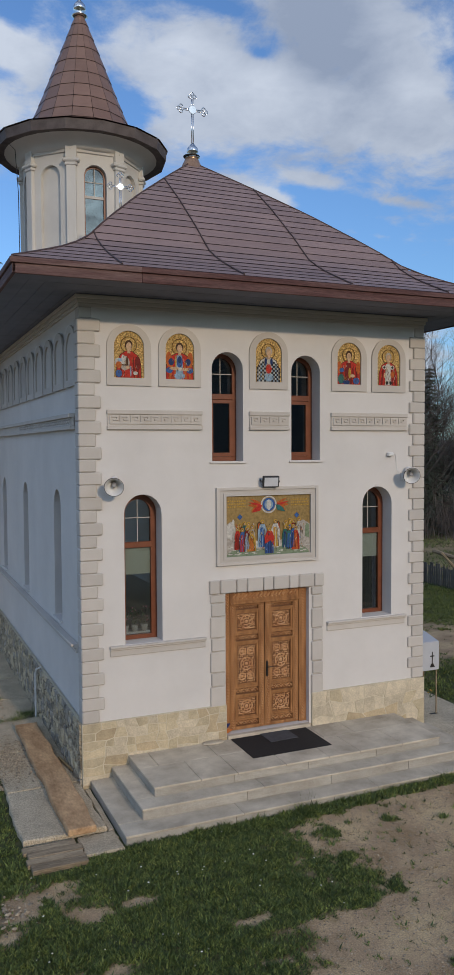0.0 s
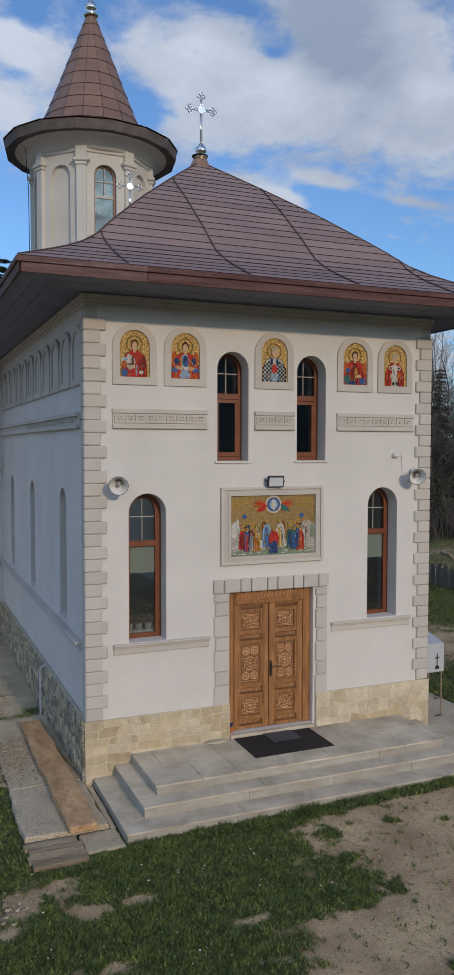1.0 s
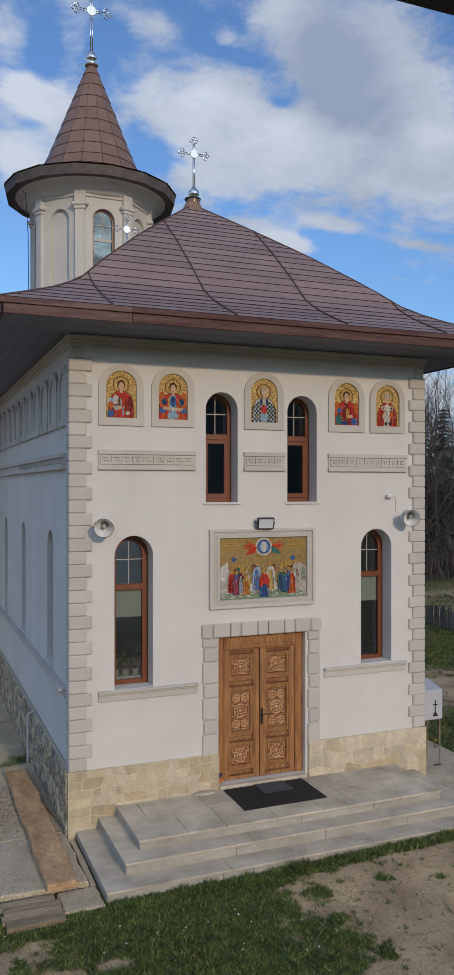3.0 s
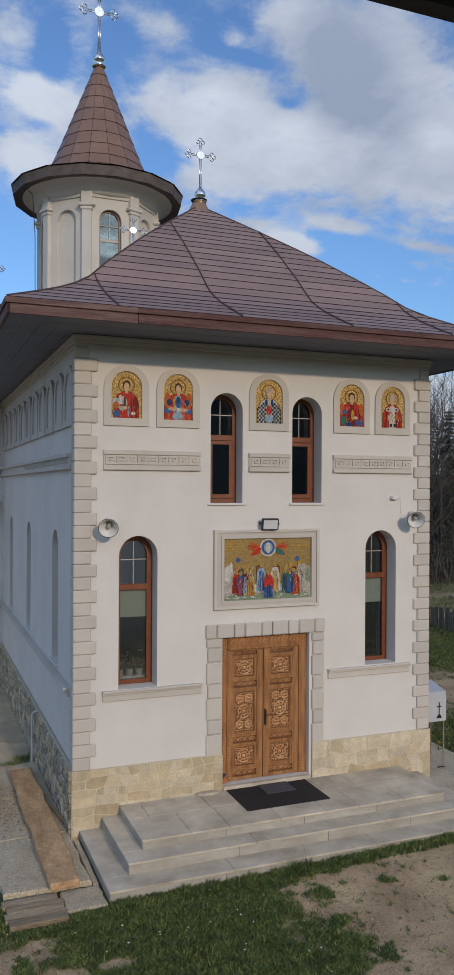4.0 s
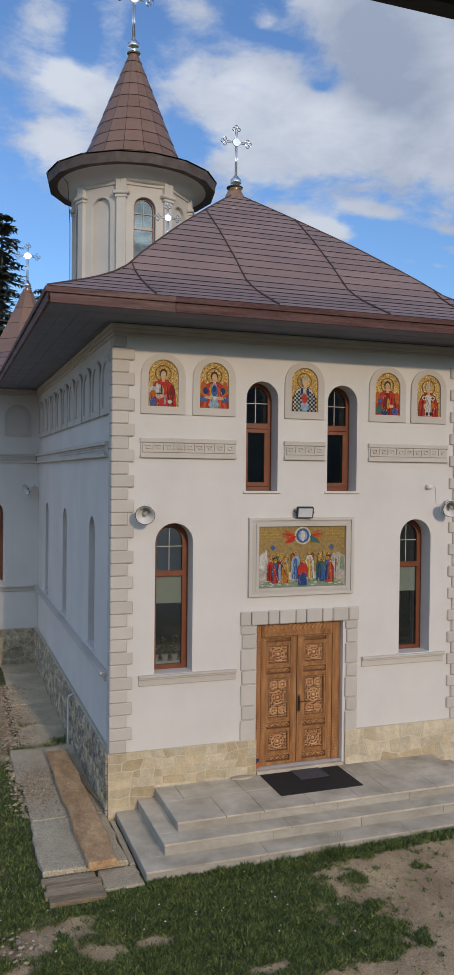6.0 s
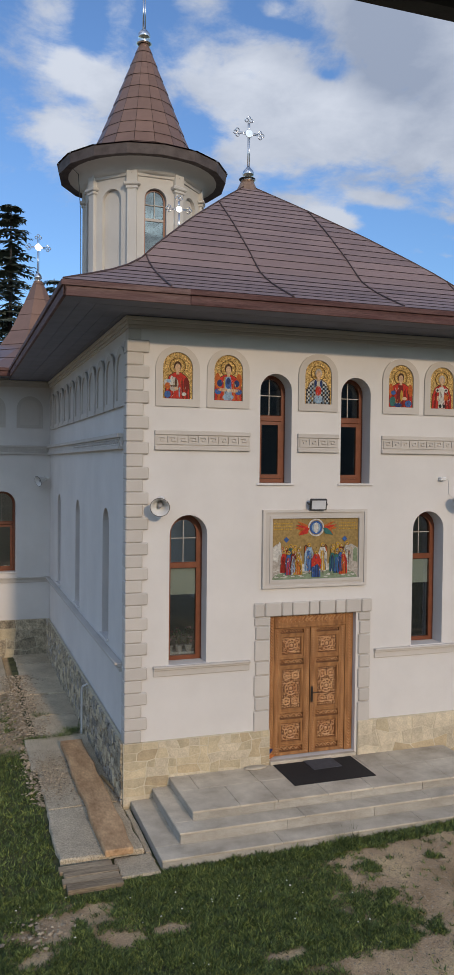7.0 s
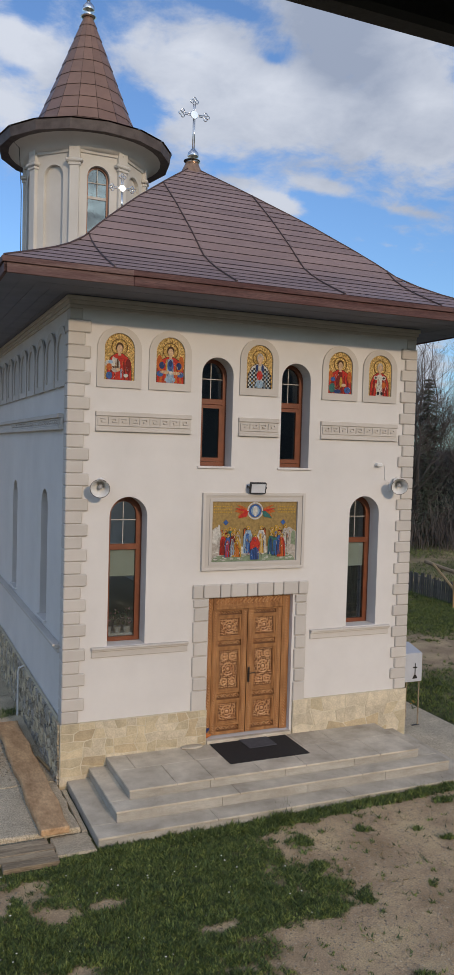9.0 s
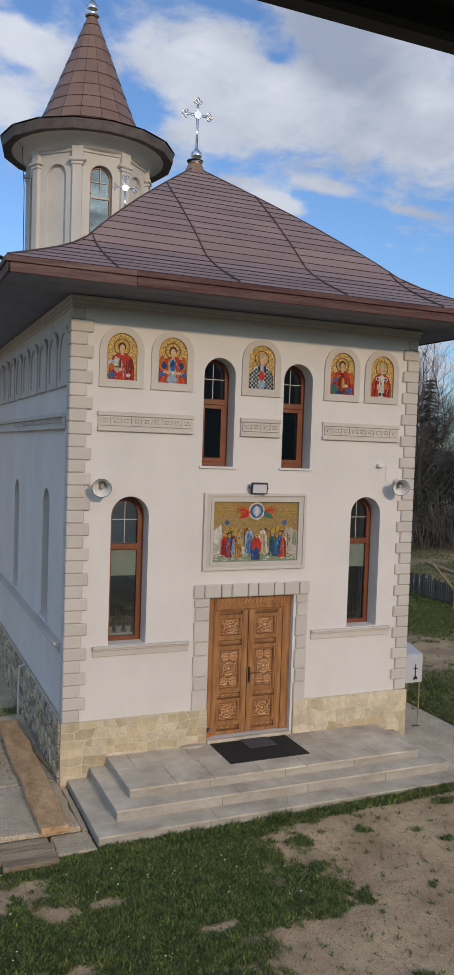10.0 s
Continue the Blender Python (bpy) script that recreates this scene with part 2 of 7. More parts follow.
# one stone: lighter on treads, darker and stained on risers, offsetting the low sun
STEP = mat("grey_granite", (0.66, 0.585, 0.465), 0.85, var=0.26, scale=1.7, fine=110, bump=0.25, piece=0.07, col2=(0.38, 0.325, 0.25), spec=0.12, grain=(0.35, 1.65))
RISER = mat("stained_sun_offset_riser", (0.45, 0.425, 0.37), 0.9, var=0.3, scale=2.4, fine=70, bump=0.3, piece=0.08, col2=(0.33, 0.30, 0.25), spec=0.12, stretch=(1.0, 1.0, 2.2), grain=(0.35, 1.65))
CONCRETE = mat("rough_concrete", (0.60, 0.505, 0.36), 0.95, var=0.3, scale=1.9, fine=48, bump=1.0, dist=0.014, piece=0.1, col2=(0.42, 0.35, 0.25), grain=(-0.2, 2.1))
GREY_WOOD = mat("weathered_plank", (0.43, 0.335, 0.22), 0.9, var=0.34, scale=4, fine=22, bump=0.8, piece=0.2, stretch=(0.5, 5, 5), col2=(0.20, 0.145, 0.09), grain=(0.2, 1.8))
PLANK = mat("brown_plank", (0.62, 0.40, 0.225), 0.85, var=0.25, scale=2.6, fine=14, bump=0.5, col2=(0.36, 0.21, 0.11), spec=0.2, stretch=(2.2, 0.9, 2.2), grain=(0.4, 1.6))
GOLD = mat("gold_mosaic", (0.95, 0.66, 0.27), 0.32, metal=0.6, col2=(0.36, 0.19, 0.05), var=0.34, scale=30, fine=44, bump=1.0, dist=0.03, grain=(-0.3, 2.3))
GOLD_DULL = mat("dull_gold_mosaic", (0.36, 0.24, 0.09), 0.45, metal=0.5, var=0.2, scale=20, fine=160, bump=0.6, dist=0.004)
SILVER = mat("polished_steel", (0.80, 0.80, 0.80), 0.16, metal=1.0, var=0.03, scale=6, fine=20, bump=0.0)
COPPER = mat("copper_cap", (0.55, 0.33, 0.21), 0.4, metal=0.7, var=0.1, scale=6)
BLACK_MAT = mat("black_rubber", (0.018, 0.017, 0.017), 0.85, var=0.2, scale=12, fine=150, bump=0.5)
GREY_MAT = mat("grey_rug", (0.085, 0.085, 0.092), 0.95, var=0.15, scale=10, fine=200, bump=0.5)
HORN = mat("grey_horn_paint", (0.72, 0.72, 0.70), 0.45, var=0.06, scale=8)
HORN_IN = mat("horn_throat", (0.36, 0.36, 0.36), 0.5, var=0.08, scale=8)
LAMP_BLACK = mat("black_casting", (0.03, 0.03, 0.032), 0.5, var=0.1)
LAMP_GLASS = mat("frosted_lamp_glass", (0.62, 0.64, 0.66), 0.2, var=0.05)
BLIND = mat("ivory_blind", (0.62, 0.62, 0.52), 0.9, var=0.05, scale=4)
INSIDE = mat("dim_interior_wall", (0.45, 0.41, 0.36), 0.9, var=0.1, scale=1)
BOX_METAL = mat("white_sheet_box", (0.52, 0.54, 0.57), 0.35, var=0.05, scale=3)
DARK_METAL = mat("dark_metal", (0.04, 0.035, 0.03), 0.5, metal=0.5, var=0.2)
FENCE = mat("grey_fence_board", (0.24, 0.215, 0.185), 0.9, var=0.2, scale=3, fine=40, bump=0.4, piece=0.3)
NEW_WOOD = mat("fresh_timber", (0.50, 0.33, 0.16), 0.8, var=0.12, scale=3)
BARK = mat("bare_bark", (0.118, 0.105, 0.100), 0.95, var=0.2, scale=2, fine=20)
NEEDLE = mat("spruce_needles", (0.12, 0.155, 0.115), 0.85, var=0.3, scale=0.8, fine=8, bump=0)
LEAF = mat("pot_leaf", (0.06, 0.10, 0.03), 0.7, var=0.2, scale=10)
POT = mat("pale_flowerpot", (0.55, 0.52, 0.48), 0.5, var=0.08, scale=10)
PETAL = mat("pink_petal", (0.62, 0.28, 0.33), 0.7, var=0.15, scale=30)
CLOTH_O = mat("orange_cloth", (0.60, 0.19, 0.05), 0.9, var=0.1)
CLOTH_B = mat("blue_cloth", (0.03, 0.05, 0.16), 0.9, var=0.1)
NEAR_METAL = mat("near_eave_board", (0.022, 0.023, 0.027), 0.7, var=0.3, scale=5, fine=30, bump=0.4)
tess = dict(rough=0.65, var=0.22, scale=25, fine=160, bump=0.5, dist=0.004, spec=0.25)
T_RED = mat("red_tesserae", (0.60, 0.04, 0.025), **tess)
T_ORANGE = mat("orange_tesserae", (0.60, 0.14, 0.03), **tess)
T_BLUE = mat("blue_tesserae", (0.04, 0.13, 0.36), **tess)
T_SKY = mat("pale_blue_tesserae", (0.30, 0.45, 0.58), **tess)
T_GREEN = mat("green_tesserae", (0.03, 0.16, 0.14), **tess)
T_HILL = mat("grey_green_tesserae", (0.24, 0.31, 0.20), **tess)
T_WHITE = mat("white_tesserae", (0.66, 0.64, 0.58), **tess)
T_SKIN = mat("ochre_tesserae", (0.70, 0.46, 0.29), **tess)
T_BLACK = mat("black_tesserae", (0.03, 0.03, 0.03), **tess)
T_MAROON = mat("maroon_tesserae", (0.22, 0.02, 0.015), **tess)
T_NAVY = mat("navy_tesserae", (0.02, 0.05, 0.16), **tess)
T_GREY = mat("grey_tesserae", (0.50, 0.45, 0.39), **tess)
T_BROWN = mat("brown_tesserae", (0.10, 0.045, 0.02), **tess)
T_OCHRE = mat("yellow_tesserae", (0.58, 0.34, 0.06), **tess)

GLASS = bpy.data.materials.new("window_glass")
GLASS.use_nodes = True
gn, gl = GLASS.node_tree.nodes, GLASS.node_tree.links
gn.remove(gn["Principled BSDF"])
g_tr, g_gl, g_mx, g_fr = gn.new("ShaderNodeBsdfTransparent"), gn.new("ShaderNodeBsdfGlossy"), gn.new("ShaderNodeMixShader"), gn.new("ShaderNodeLayerWeight")
g_pw, g_ad = gn.new("ShaderNodeMath"), gn.new("ShaderNodeMath")
g_tr.inputs[0].default_value = (0.80, 0.84, 0.84, 1)
g_gl.inputs["Roughness"].default_value = 0.02
g_fr.inputs[0].default_value = 0.5
g_pw.operation, g_pw.inputs[1].default_value = "POWER", 4.0
g_ad.operation, g_ad.inputs[1].default_value, g_ad.inputs[2].default_value = "MULTIPLY_ADD", 0.7, 0.125
gl.new(g_fr.outputs["Facing"], g_pw.inputs[0])
gl.new(g_pw.outputs[0], g_ad.inputs[0])
gl.new(g_ad.outputs[0], g_mx.inputs[0])
gl.new(g_tr.outputs[0], g_mx.inputs[1])
gl.new(g_gl.outputs[0], g_mx.inputs[2])
gl.new(g_mx.outputs[0], gn["Material Output"].inputs["Surface"])


# ---- mesh helpers ----
def part(name, bm, material, parent=None, label="", smooth=False):
    me = bpy.data.meshes.new(name)
    bmesh.ops.recalc_face_normals(bm, faces=bm.faces)
    bm.to_mesh(me)
    bm.free()
    me.materials.append(material)
    if smooth:
        me.polygons.foreach_set("use_smooth", [True] * len(me.polygons))
    ob = new(name, me)
    if parent:
        ob.parent = parent
    if label:
        ob["label"] = label
    return ob


def shared(name, me, parent, m=None):
    ob = new(name, me)
    ob.parent = parent
    if m is not None:
        ob.matrix_basis = m
    return ob


def thing(name, label, category, group="", kind="", at=(0, 0, 0)):
    ob = new(name)
    ob.location = at
    ob.empty_display_size = 0.1
    return tagged(ob, label, category, group, kind)


def box(bm, x0, x1, y0, y1, z0, z1, bevel=0.0, m=None):
    vs = [bm.verts.new(p) for p in [(x0, y0, z0), (x1, y0, z0), (x1, y1, z0), (x0, y1, z0), (x0, y0, z1), (x1, y0, z1), (x1, y1, z1), (x0, y1, z1)]]
    fs = [bm.faces.new([vs[i] for i in f]) for f in [(0, 3, 2, 1), (4, 5, 6, 7), (0, 1, 5, 4), (1, 2, 6, 5), (2, 3, 7, 6), (3, 0, 4, 7)]]
    if bevel:
        es = list({e for f in fs for e in f.edges})
        r = bmesh.ops.bevel(bm, geom=es, offset=bevel, segments=1, affect="EDGES")
        vs = list({v for f in r["faces"] for v in f.verts} | {v for v in vs if v.is_valid})
    if m is not None:
        bmesh.ops.transform(bm, matrix=m, verts=[v for v in vs if v.is_valid])
    return bm


def boxed(*a, **k):
    return box(bmesh.new(), *a, **k)


def arch(cx, z0, z1, w, n=14):
    """The outline of an arched opening in (u, v): a rectangle with a half circle on top, anticlockwise."""
    r = w / 2
    return [(cx - r, z0), (cx + r, z0)] + [(cx + r * math.cos(a), z1 - r + r * math.sin(a)) for a in np.linspace(0, math.pi, n)]


def rect(u0, u1, v0, v1):
    return [(u0, v0), (u1, v0), (u1, v1), (u0, v1)]


def plate(outer, holes, depth, m, bm=None):
    """A flat plate with holes right through it: outlines in (u, v), its face at w = 0, its back at w = depth; m takes (u, w, v) to the place."""
    b = bmesh.new()
    edges = []
    for loop in [outer] + list(holes):
        vs = [b.verts.new((u, 0, v)) for u, v in loop]
        edges += [b.edges.new((vs[i], vs[(i + 1) % len(vs)])) for i in range(len(vs))]
    bmesh.ops.triangle_fill(b, edges=edges, use_beauty=True, use_dissolve=False)
    got = bmesh.ops.extrude_face_region(b, geom=list(b.faces))
    bmesh.ops.translate(b, verts=[v for v in got["geom"] if isinstance(v, bmesh.types.BMVert)], vec=(0, depth, 0))
    bmesh.ops.recalc_face_normals(b, faces=b.faces)
    bmesh.ops.transform(b, matrix=m, verts=b.verts)
    if bm is None:
        return b
    me = bpy.data.meshes.new("scratch")
    b.to_mesh(me)
    b.free()
    bm.from_mesh(me)
    bpy.data.meshes.remove(me)
    return bm


def tube(bm, pts, r0, r1, sides=6):
    """A tapered tube along points."""
    pts = [Vector(p) for p in pts]
    rings = []
    for i, p in enumerate(pts):
        d = (pts[min(i + 1, len(pts) - 1)] - pts[max(i - 1, 0)]).normalized()
        a = d.orthogonal().normalized()
        c = d.cross(a)
        r = r0 + (r1 - r0) * i / (len(pts) - 1)
        rings.append([bm.verts.new(p + r * (math.cos(t) * a + math.sin(t) * c)) for t in [2 * math.pi * k / sides for k in range(sides)]])
    for q, s in zip(rings, rings[1:]):
        for k in range(sides):
            bm.faces.new((q[k], q[(k + 1) % sides], s[(k + 1) % sides], s[k]))
    bm.faces.new(list(reversed(rings[0])))
    bm.faces.new(rings[-1])
    return bm


def lathe(bm, prof, centre, sides=16, turn=0.0, close=True):
    """Rings of (radius, z) round a vertical axis."""
    cx, cy, cz = centre
    rings = []
    for r, z in prof:
        rings.append([bm.verts.new((cx + r * math.cos(turn + 2 * math.pi * k / sides), cy + r * math.sin(turn + 2 * math.pi * k / sides), cz + z)) for k in range(sides)])
    for q, s in zip(rings, rings[1:]):
        for k in range(sides):
            bm.faces.new((q[k], q[(k + 1) % sides], s[(k + 1) % sides], s[k]))
    if close:
        bm.faces.new(list(reversed(rings[0])))
        bm.faces.new(rings[-1])
    return bm


FRONT = Matrix.Identity(4)                                   # (u, w, v) = (x, y, z)
SIDE = Matrix(((0, 1, 0, 0), (1, 0, 0, 0), (0, 0, 1, 0), (0, 0, 0, 1)))   # u along y, w along x

# ---- plan ----
W = 6.65            # width of the front
TY = 11.19          # where the transept begins
PL = 1.05           # top of the stone plinth
EZ = 8.00           # soffit
FT = 8.21           # top of the fascia
OV = 1.28           # overhang in front
OX = 1.21           # overhang along the sides
LAND = 0.435        # the landing before the door
WT = 0.45           # wall thickness
UP_WIN = [(2.57, 5.29, 7.185, 0.585), (4.10, 5.29, 7.185, 0.585)]
LOW_WIN = [(1.03, 2.275, 4.775, 0.65), (5.63, 2.33, 4.80, 0.65)]
SIDE_WIN = [(2.07, 2.39, 4.79, 0.65), (5.64, 2.39, 4.79, 0.65), (9.01, 2.39, 4.79, 0.65)]
DOOR = (2.51, 4.165, 0.50, 3.01)
REV = 0.30          # depth of the window reveals

# ---- ground ----
def dirt(x, y):
    """How bare the ground is: 0 grass, 1 trodden earth and gravel."""
    n = noise.noise((x * 0.9, y * 0.9, 1.7)) * 0.22 + noise.noise((x * 2.6, y * 2.6, 4.1)) * 0.42 + noise.noise((x * 6, y * 6, 9.0)) * 0.45 + noise.noise((x * 13, y * 13, 2.0)) * 0.35
    ys = [-9, -6.5, -5.65, -5.21, -5.12, -4.95, -4.72, -4.60, -4.3, -3.98, -3.62, -3.43, -3.2, -2.85, -2.6, -2.45, -2.3, -2.1]
    edge = float(np.interp(y, ys, [-2.0, 0.3, 0.92, 0.95, 1.35, 1.15, 1.2, 2.4, 2.7, 2.5, 2.45, 2.15, 2.5, 2.5, 2.3, 2.9, 4.1, 7.0]))
    d = min(1.0, (x - edge) * 0.9)
    if y > -2.1:
        d = -1.0
    if x > 8.0:
        d = -0.35 + 1.7 * math.exp(-((y - 5.4 + 0.15 * (x - 10)) / 1.6) ** 2)
        if y > 8:
            d = -0.6
        if y > 12:
            d = -0.12
    # beyond the left of the view: bared to bounce light onto the side wall
    if x < -3.4:
        d = max(d, 0.3)
    if -2.7 < x < -1.2 and y > 3.2:
        d = max(d, 0.45)
    for px, py, rx, ry in ((-1.45, -3.05, 0.60, 0.42), (-1.0, -2.75, 0.3, 0.25), (-0.8, -3.5, 0.28, 0.2), (-1.8, -3.5, 0.3, 0.2), (-0.85, -4.62, 0.24, 0.15), (-0.15, -3.5, 0.2, 0.1), (1.0, -4.42, 0.22, 0.10), (-1.6, -4.9, 0.3, 0.15)):
        d = max(d, 1.0 - 0.95 * math.hypot((x - px) / rx, (y - py) / ry))
    if -3.3 < x < 8 and y < -2.2:
        d = max(d, -0.62)
    v = d + n
    # tufty islands of grass that thin out away from the edge
    v -= 5.0 * max(0.0, noise.noise((x * 2.9, y * 2.9, 20)) - 0.22 - 0.10 * max(0.0, v))
    return min(1.0, max(0.0, 0.5 + v * 1.25))


def rise(x, y):
    """The ground's height."""
    z = -0.03 + 0.13 * min(1.0, max(0.0, (x - 2.5) / 5.0))
    z += 0.012 * noise.noise((x * 1.3, y * 1.3, 0)) + 0.02 * noise.noise((x * 0.3, y * 0.3, 5))
    if x < -1.3:
        z -= 0.05 * min(1.0, (-1.3 - x) / 0.5)
    far = max(0.0, y - 13.5) if x > 9 else 0.0
    return z + 0.015 * min(far, 25)


def graded(lo, a, b, hi, fine, grow=1.35):
    mid = list(np.arange(a, b + 1e-6, fine))
    up, s, v = [], fine, b
    while v < hi:
        s *= grow
        v += s
        up.append(min(v, hi))
    dn, s, v = [], fine, a
    while v > lo:
        s *= grow
        v -= s
        dn.append(max(v, lo))
    return np.array(dn[::-1] + mid + up)


gx, gy = graded(-700, -3.2, 8.0, 700, 0.06), graded(-700, -6.8, -2.0, 700, 0.06, 1.12)
verts, bare = [], []
for yy in gy:
    for xx in gx:
        near = -6 < xx < 60 and -12 < yy < 60
        verts.append((xx, yy, rise(xx, yy)))
        # unseen yard on the left is pale earth, added as a bounce for the church
        bare.append(dirt(xx, yy) if near else 0.85 if xx < -3 and yy > -8 else 0.1)
nx = len(gx)
faces = [(j * nx + i, j * nx + i + 1, (j + 1) * nx + i + 1, (j + 1) * nx + i) for j in range(len(gy) - 1) for i in range(nx - 1)]
gme = bpy.data.meshes.new("ground")
gme.from_pydata(verts, [], faces)
att = gme.attributes.new("bare", "FLOAT", "POINT")
att.data.foreach_set("value", bare)
gme.polygons.foreach_set("use_smooth", [True] * len(gme.polygons))
GROUND = mat("earth_and_turf", (0.58, 0.43, 0.245), 0.95, var=0.38, scale=1.2, fine=55, bump=0.8, dist=0.015, col2=(0.31, 0.21, 0.115), grain=(0.1, 1.9))
n_, l_, b_ = nodes_of(GROUND)
soil = [k for k in n_ if k.type == "VALTORGB"][0].color_ramp.elements.new(0.48)
soil.color = (0.43, 0.30, 0.18, 1)
src = b_.inputs["Base Color"].links[0].from_socket
at_ = n_.new("ShaderNodeAttribute")
at_.attribute_name = "bare"
tc_ = n_.new("ShaderNodeTexCoord")
g1 = n_.new("ShaderNodeTexNoise")
g1.inputs["Scale"].default_value, g1.inputs["Detail"].default_value = 5.0, 8
l_.new(tc_.outputs["Object"], g1.inputs["Vector"])
gr_ = n_.new("ShaderNodeValToRGB")
gr_.color_ramp.elements[0].position, gr_.color_ramp.elements[0].color = 0.3, (0.032, 0.040, 0.015, 1)
gr_.color_ramp.elements[1].position, gr_.color_ramp.elements[1].color = 0.75, (0.11, 0.118, 0.042, 1)
l_.new(g1.outputs[0], gr_.inputs[0])
gm = n_.new("ShaderNodeMix")
gm.data_type = "RGBA"
l_.new(at_.outputs["Fac"], gm.inputs[0])
l_.new(gr_.outputs[0], gm.inputs[6])
l_.new(src, gm.inputs[7])
l_.new(gm.outputs[2], b_.inputs["Base Color"])
gme.materials.append(GROUND)
tagged(new("ground", gme), "patchy lawn worn to bare earth and gravel", "ground", kind="structure")

# ---- church: walls ----
front_holes = [arch(c, a, b, w) for c, a, b, w in UP_WIN + LOW_WIN] + [rect(*DOOR)]
wall_front = part("wall_front", plate(rect(0.02, W - 0.02, 0.0, EZ + 0.1), front_holes, WT, FRONT), PLASTER)
tagged(wall_front, "white plastered church front with arched windows", "wall", kind="structure")
wall_side = part("wall_side", plate(rect(WT, TY + 0.2, 0.0, EZ + 0.1), [arch(c, a, b, w) for c, a, b, w in SIDE_WIN], WT, Matrix.Translation((0.02, 0, 0)) @ SIDE), PLASTER)
tagged(wall_side, "white plastered long side wall in shade", "wall", kind="structure")
wall_far = part("wall_far_side", boxed(W - WT - 0.02, W - 0.02, WT, 26, 0.0, EZ + 0.1), PLASTER)
tagged(wall_far, "white plastered side wall of the church", "wall", kind="structure")
tr_holes = [arch(-1.33, 2.43, 4.79, 0.75)]
wall_tr = part("wall_transept", plate(rect(-2.2, 0.018, 0.0, EZ + 0.1), tr_holes, WT, Matrix.Translation((0, TY, 0))), PLASTER)
tagged(wall_tr, "white plastered wall of the side apse", "wall", kind="structure")
bm = bmesh.new()
box(bm, -4.6, -4.2, TY + 2.4, 18.0, 0, EZ + 0.1)
box(bm, 0.02, W - 0.47, 25.5, 26, 0, EZ + 0.1)
box(bm, -4.2, 0.02, 17.8, 18.2, 0, EZ + 0.1)
tagged(part("wall_back", bm, PLASTER), "plain plastered rear walls of the church", "wall", kind="structure")
bm = plate(rect(0, 3.4, 0, EZ + 0.1), [], WT, Matrix.Translation((-4.6, TY + 2.4, 0)) @ Matrix.Rotation(-math.pi / 4, 4, "Z"))
tagged(part("wall_apse", bm, PLASTER), "angled plastered wall of the side apse", "wall", kind="structure")
tagged(part("floor", boxed(0.3, W - 0.3, 0.46, 25.6, 0.30, 0.46), INSIDE), "dim stone floor inside the church", "floor", kind="structure")
tagged(part("ceiling", boxed(0.3, W - 0.3, 0.46, 25.6, 7.8, 8.0), INSIDE), "dim plaster ceiling inside the church", "ceiling", kind="structure")

# ---- eaves ----
o, ox = OV - 0.05, OX - 0.05
soffit = thing("soffit", "dark boarded underside of the eaves", "soffit", kind="structure")
for k in range(6):
    a = -o + k * 0.2555
    part("board", boxed(-ox + k * 0.2555, W + ox - k * 0.2555, a + 0.003, a + 0.2525, EZ + 0.002 * (k % 2), EZ + 0.04), SOFFIT, soffit)
    part("board", boxed(a + 0.003 + o - ox, a + 0.2525 + o - ox, a + 0.2555, TY + 0.1, EZ + 0.002 * (k % 2), EZ + 0.04), SOFFIT, soffit)
for k in range(6):
    a = W + ox - (k + 1) * 0.2555
    part("board", boxed(a + 0.003, a + 0.2525, -o + (k + 1) * 0.2555, 0.297, EZ + 0.002 * (k % 2), EZ + 0.04), SOFFIT, soffit)
part("board", boxed(W - 0.3, W + ox, 0.3, 26, EZ, EZ + 0.04), SOFFIT, soffit)
part("board", boxed(-4.8, 0.3, TY - o, 18.4, EZ + 0.045, EZ + 0.085), SOFFIT, soffit)


def fascia(pts):
    """Two stacked boards along the eave."""
    made = []
    for a, c in zip(pts, pts[1:]):
        a, c = Vector(a), Vector(c)
        d = (c - a).normalized()
        length = (c - a).length
        ang = math.atan2(d.y, d.x)
        b1 = boxed(0, length, 0, 0.05, EZ - 0.02, EZ + 0.12, bevel=0.006, m=Matrix.Translation((a.x, a.y, 0)) @ Matrix.Rotation(ang, 4, "Z"))
        box(b1, -0.02, length + 0.02, -0.03, 0.05, EZ + 0.122, FT - 0.005, bevel=0.006, m=Matrix.Translation((a.x, a.y, 0)) @ Matrix.Rotation(ang, 4, "Z"))
        made.append(b1)
    return made


eave = thing("eave_fascia", "weathered red-brown fascia boards along the eaves", "fascia", kind="structure")
for b1 in fascia([(-OX, TY - OV, 0), (-OX, -OV, 0)]) + fascia([(-OX, -OV, 0), (0.66, -OV, 0)]):
    part("board", b1, PEELED, eave, "board with its paint peeling")
for b1 in fascia([(0.665, -OV - 0.003, 0), (W + OX, -OV - 0.003, 0), (W + OX, 24, 0)]):
    part("board", b1, FASCIA, eave)
for b1 in fascia([(-4.9, TY - OV, 0), (-OX, TY - OV, 0)]):
    part("board", b1, FASCIA, eave)

# cornice mouldings under the soffit
bm = bmesh.new()
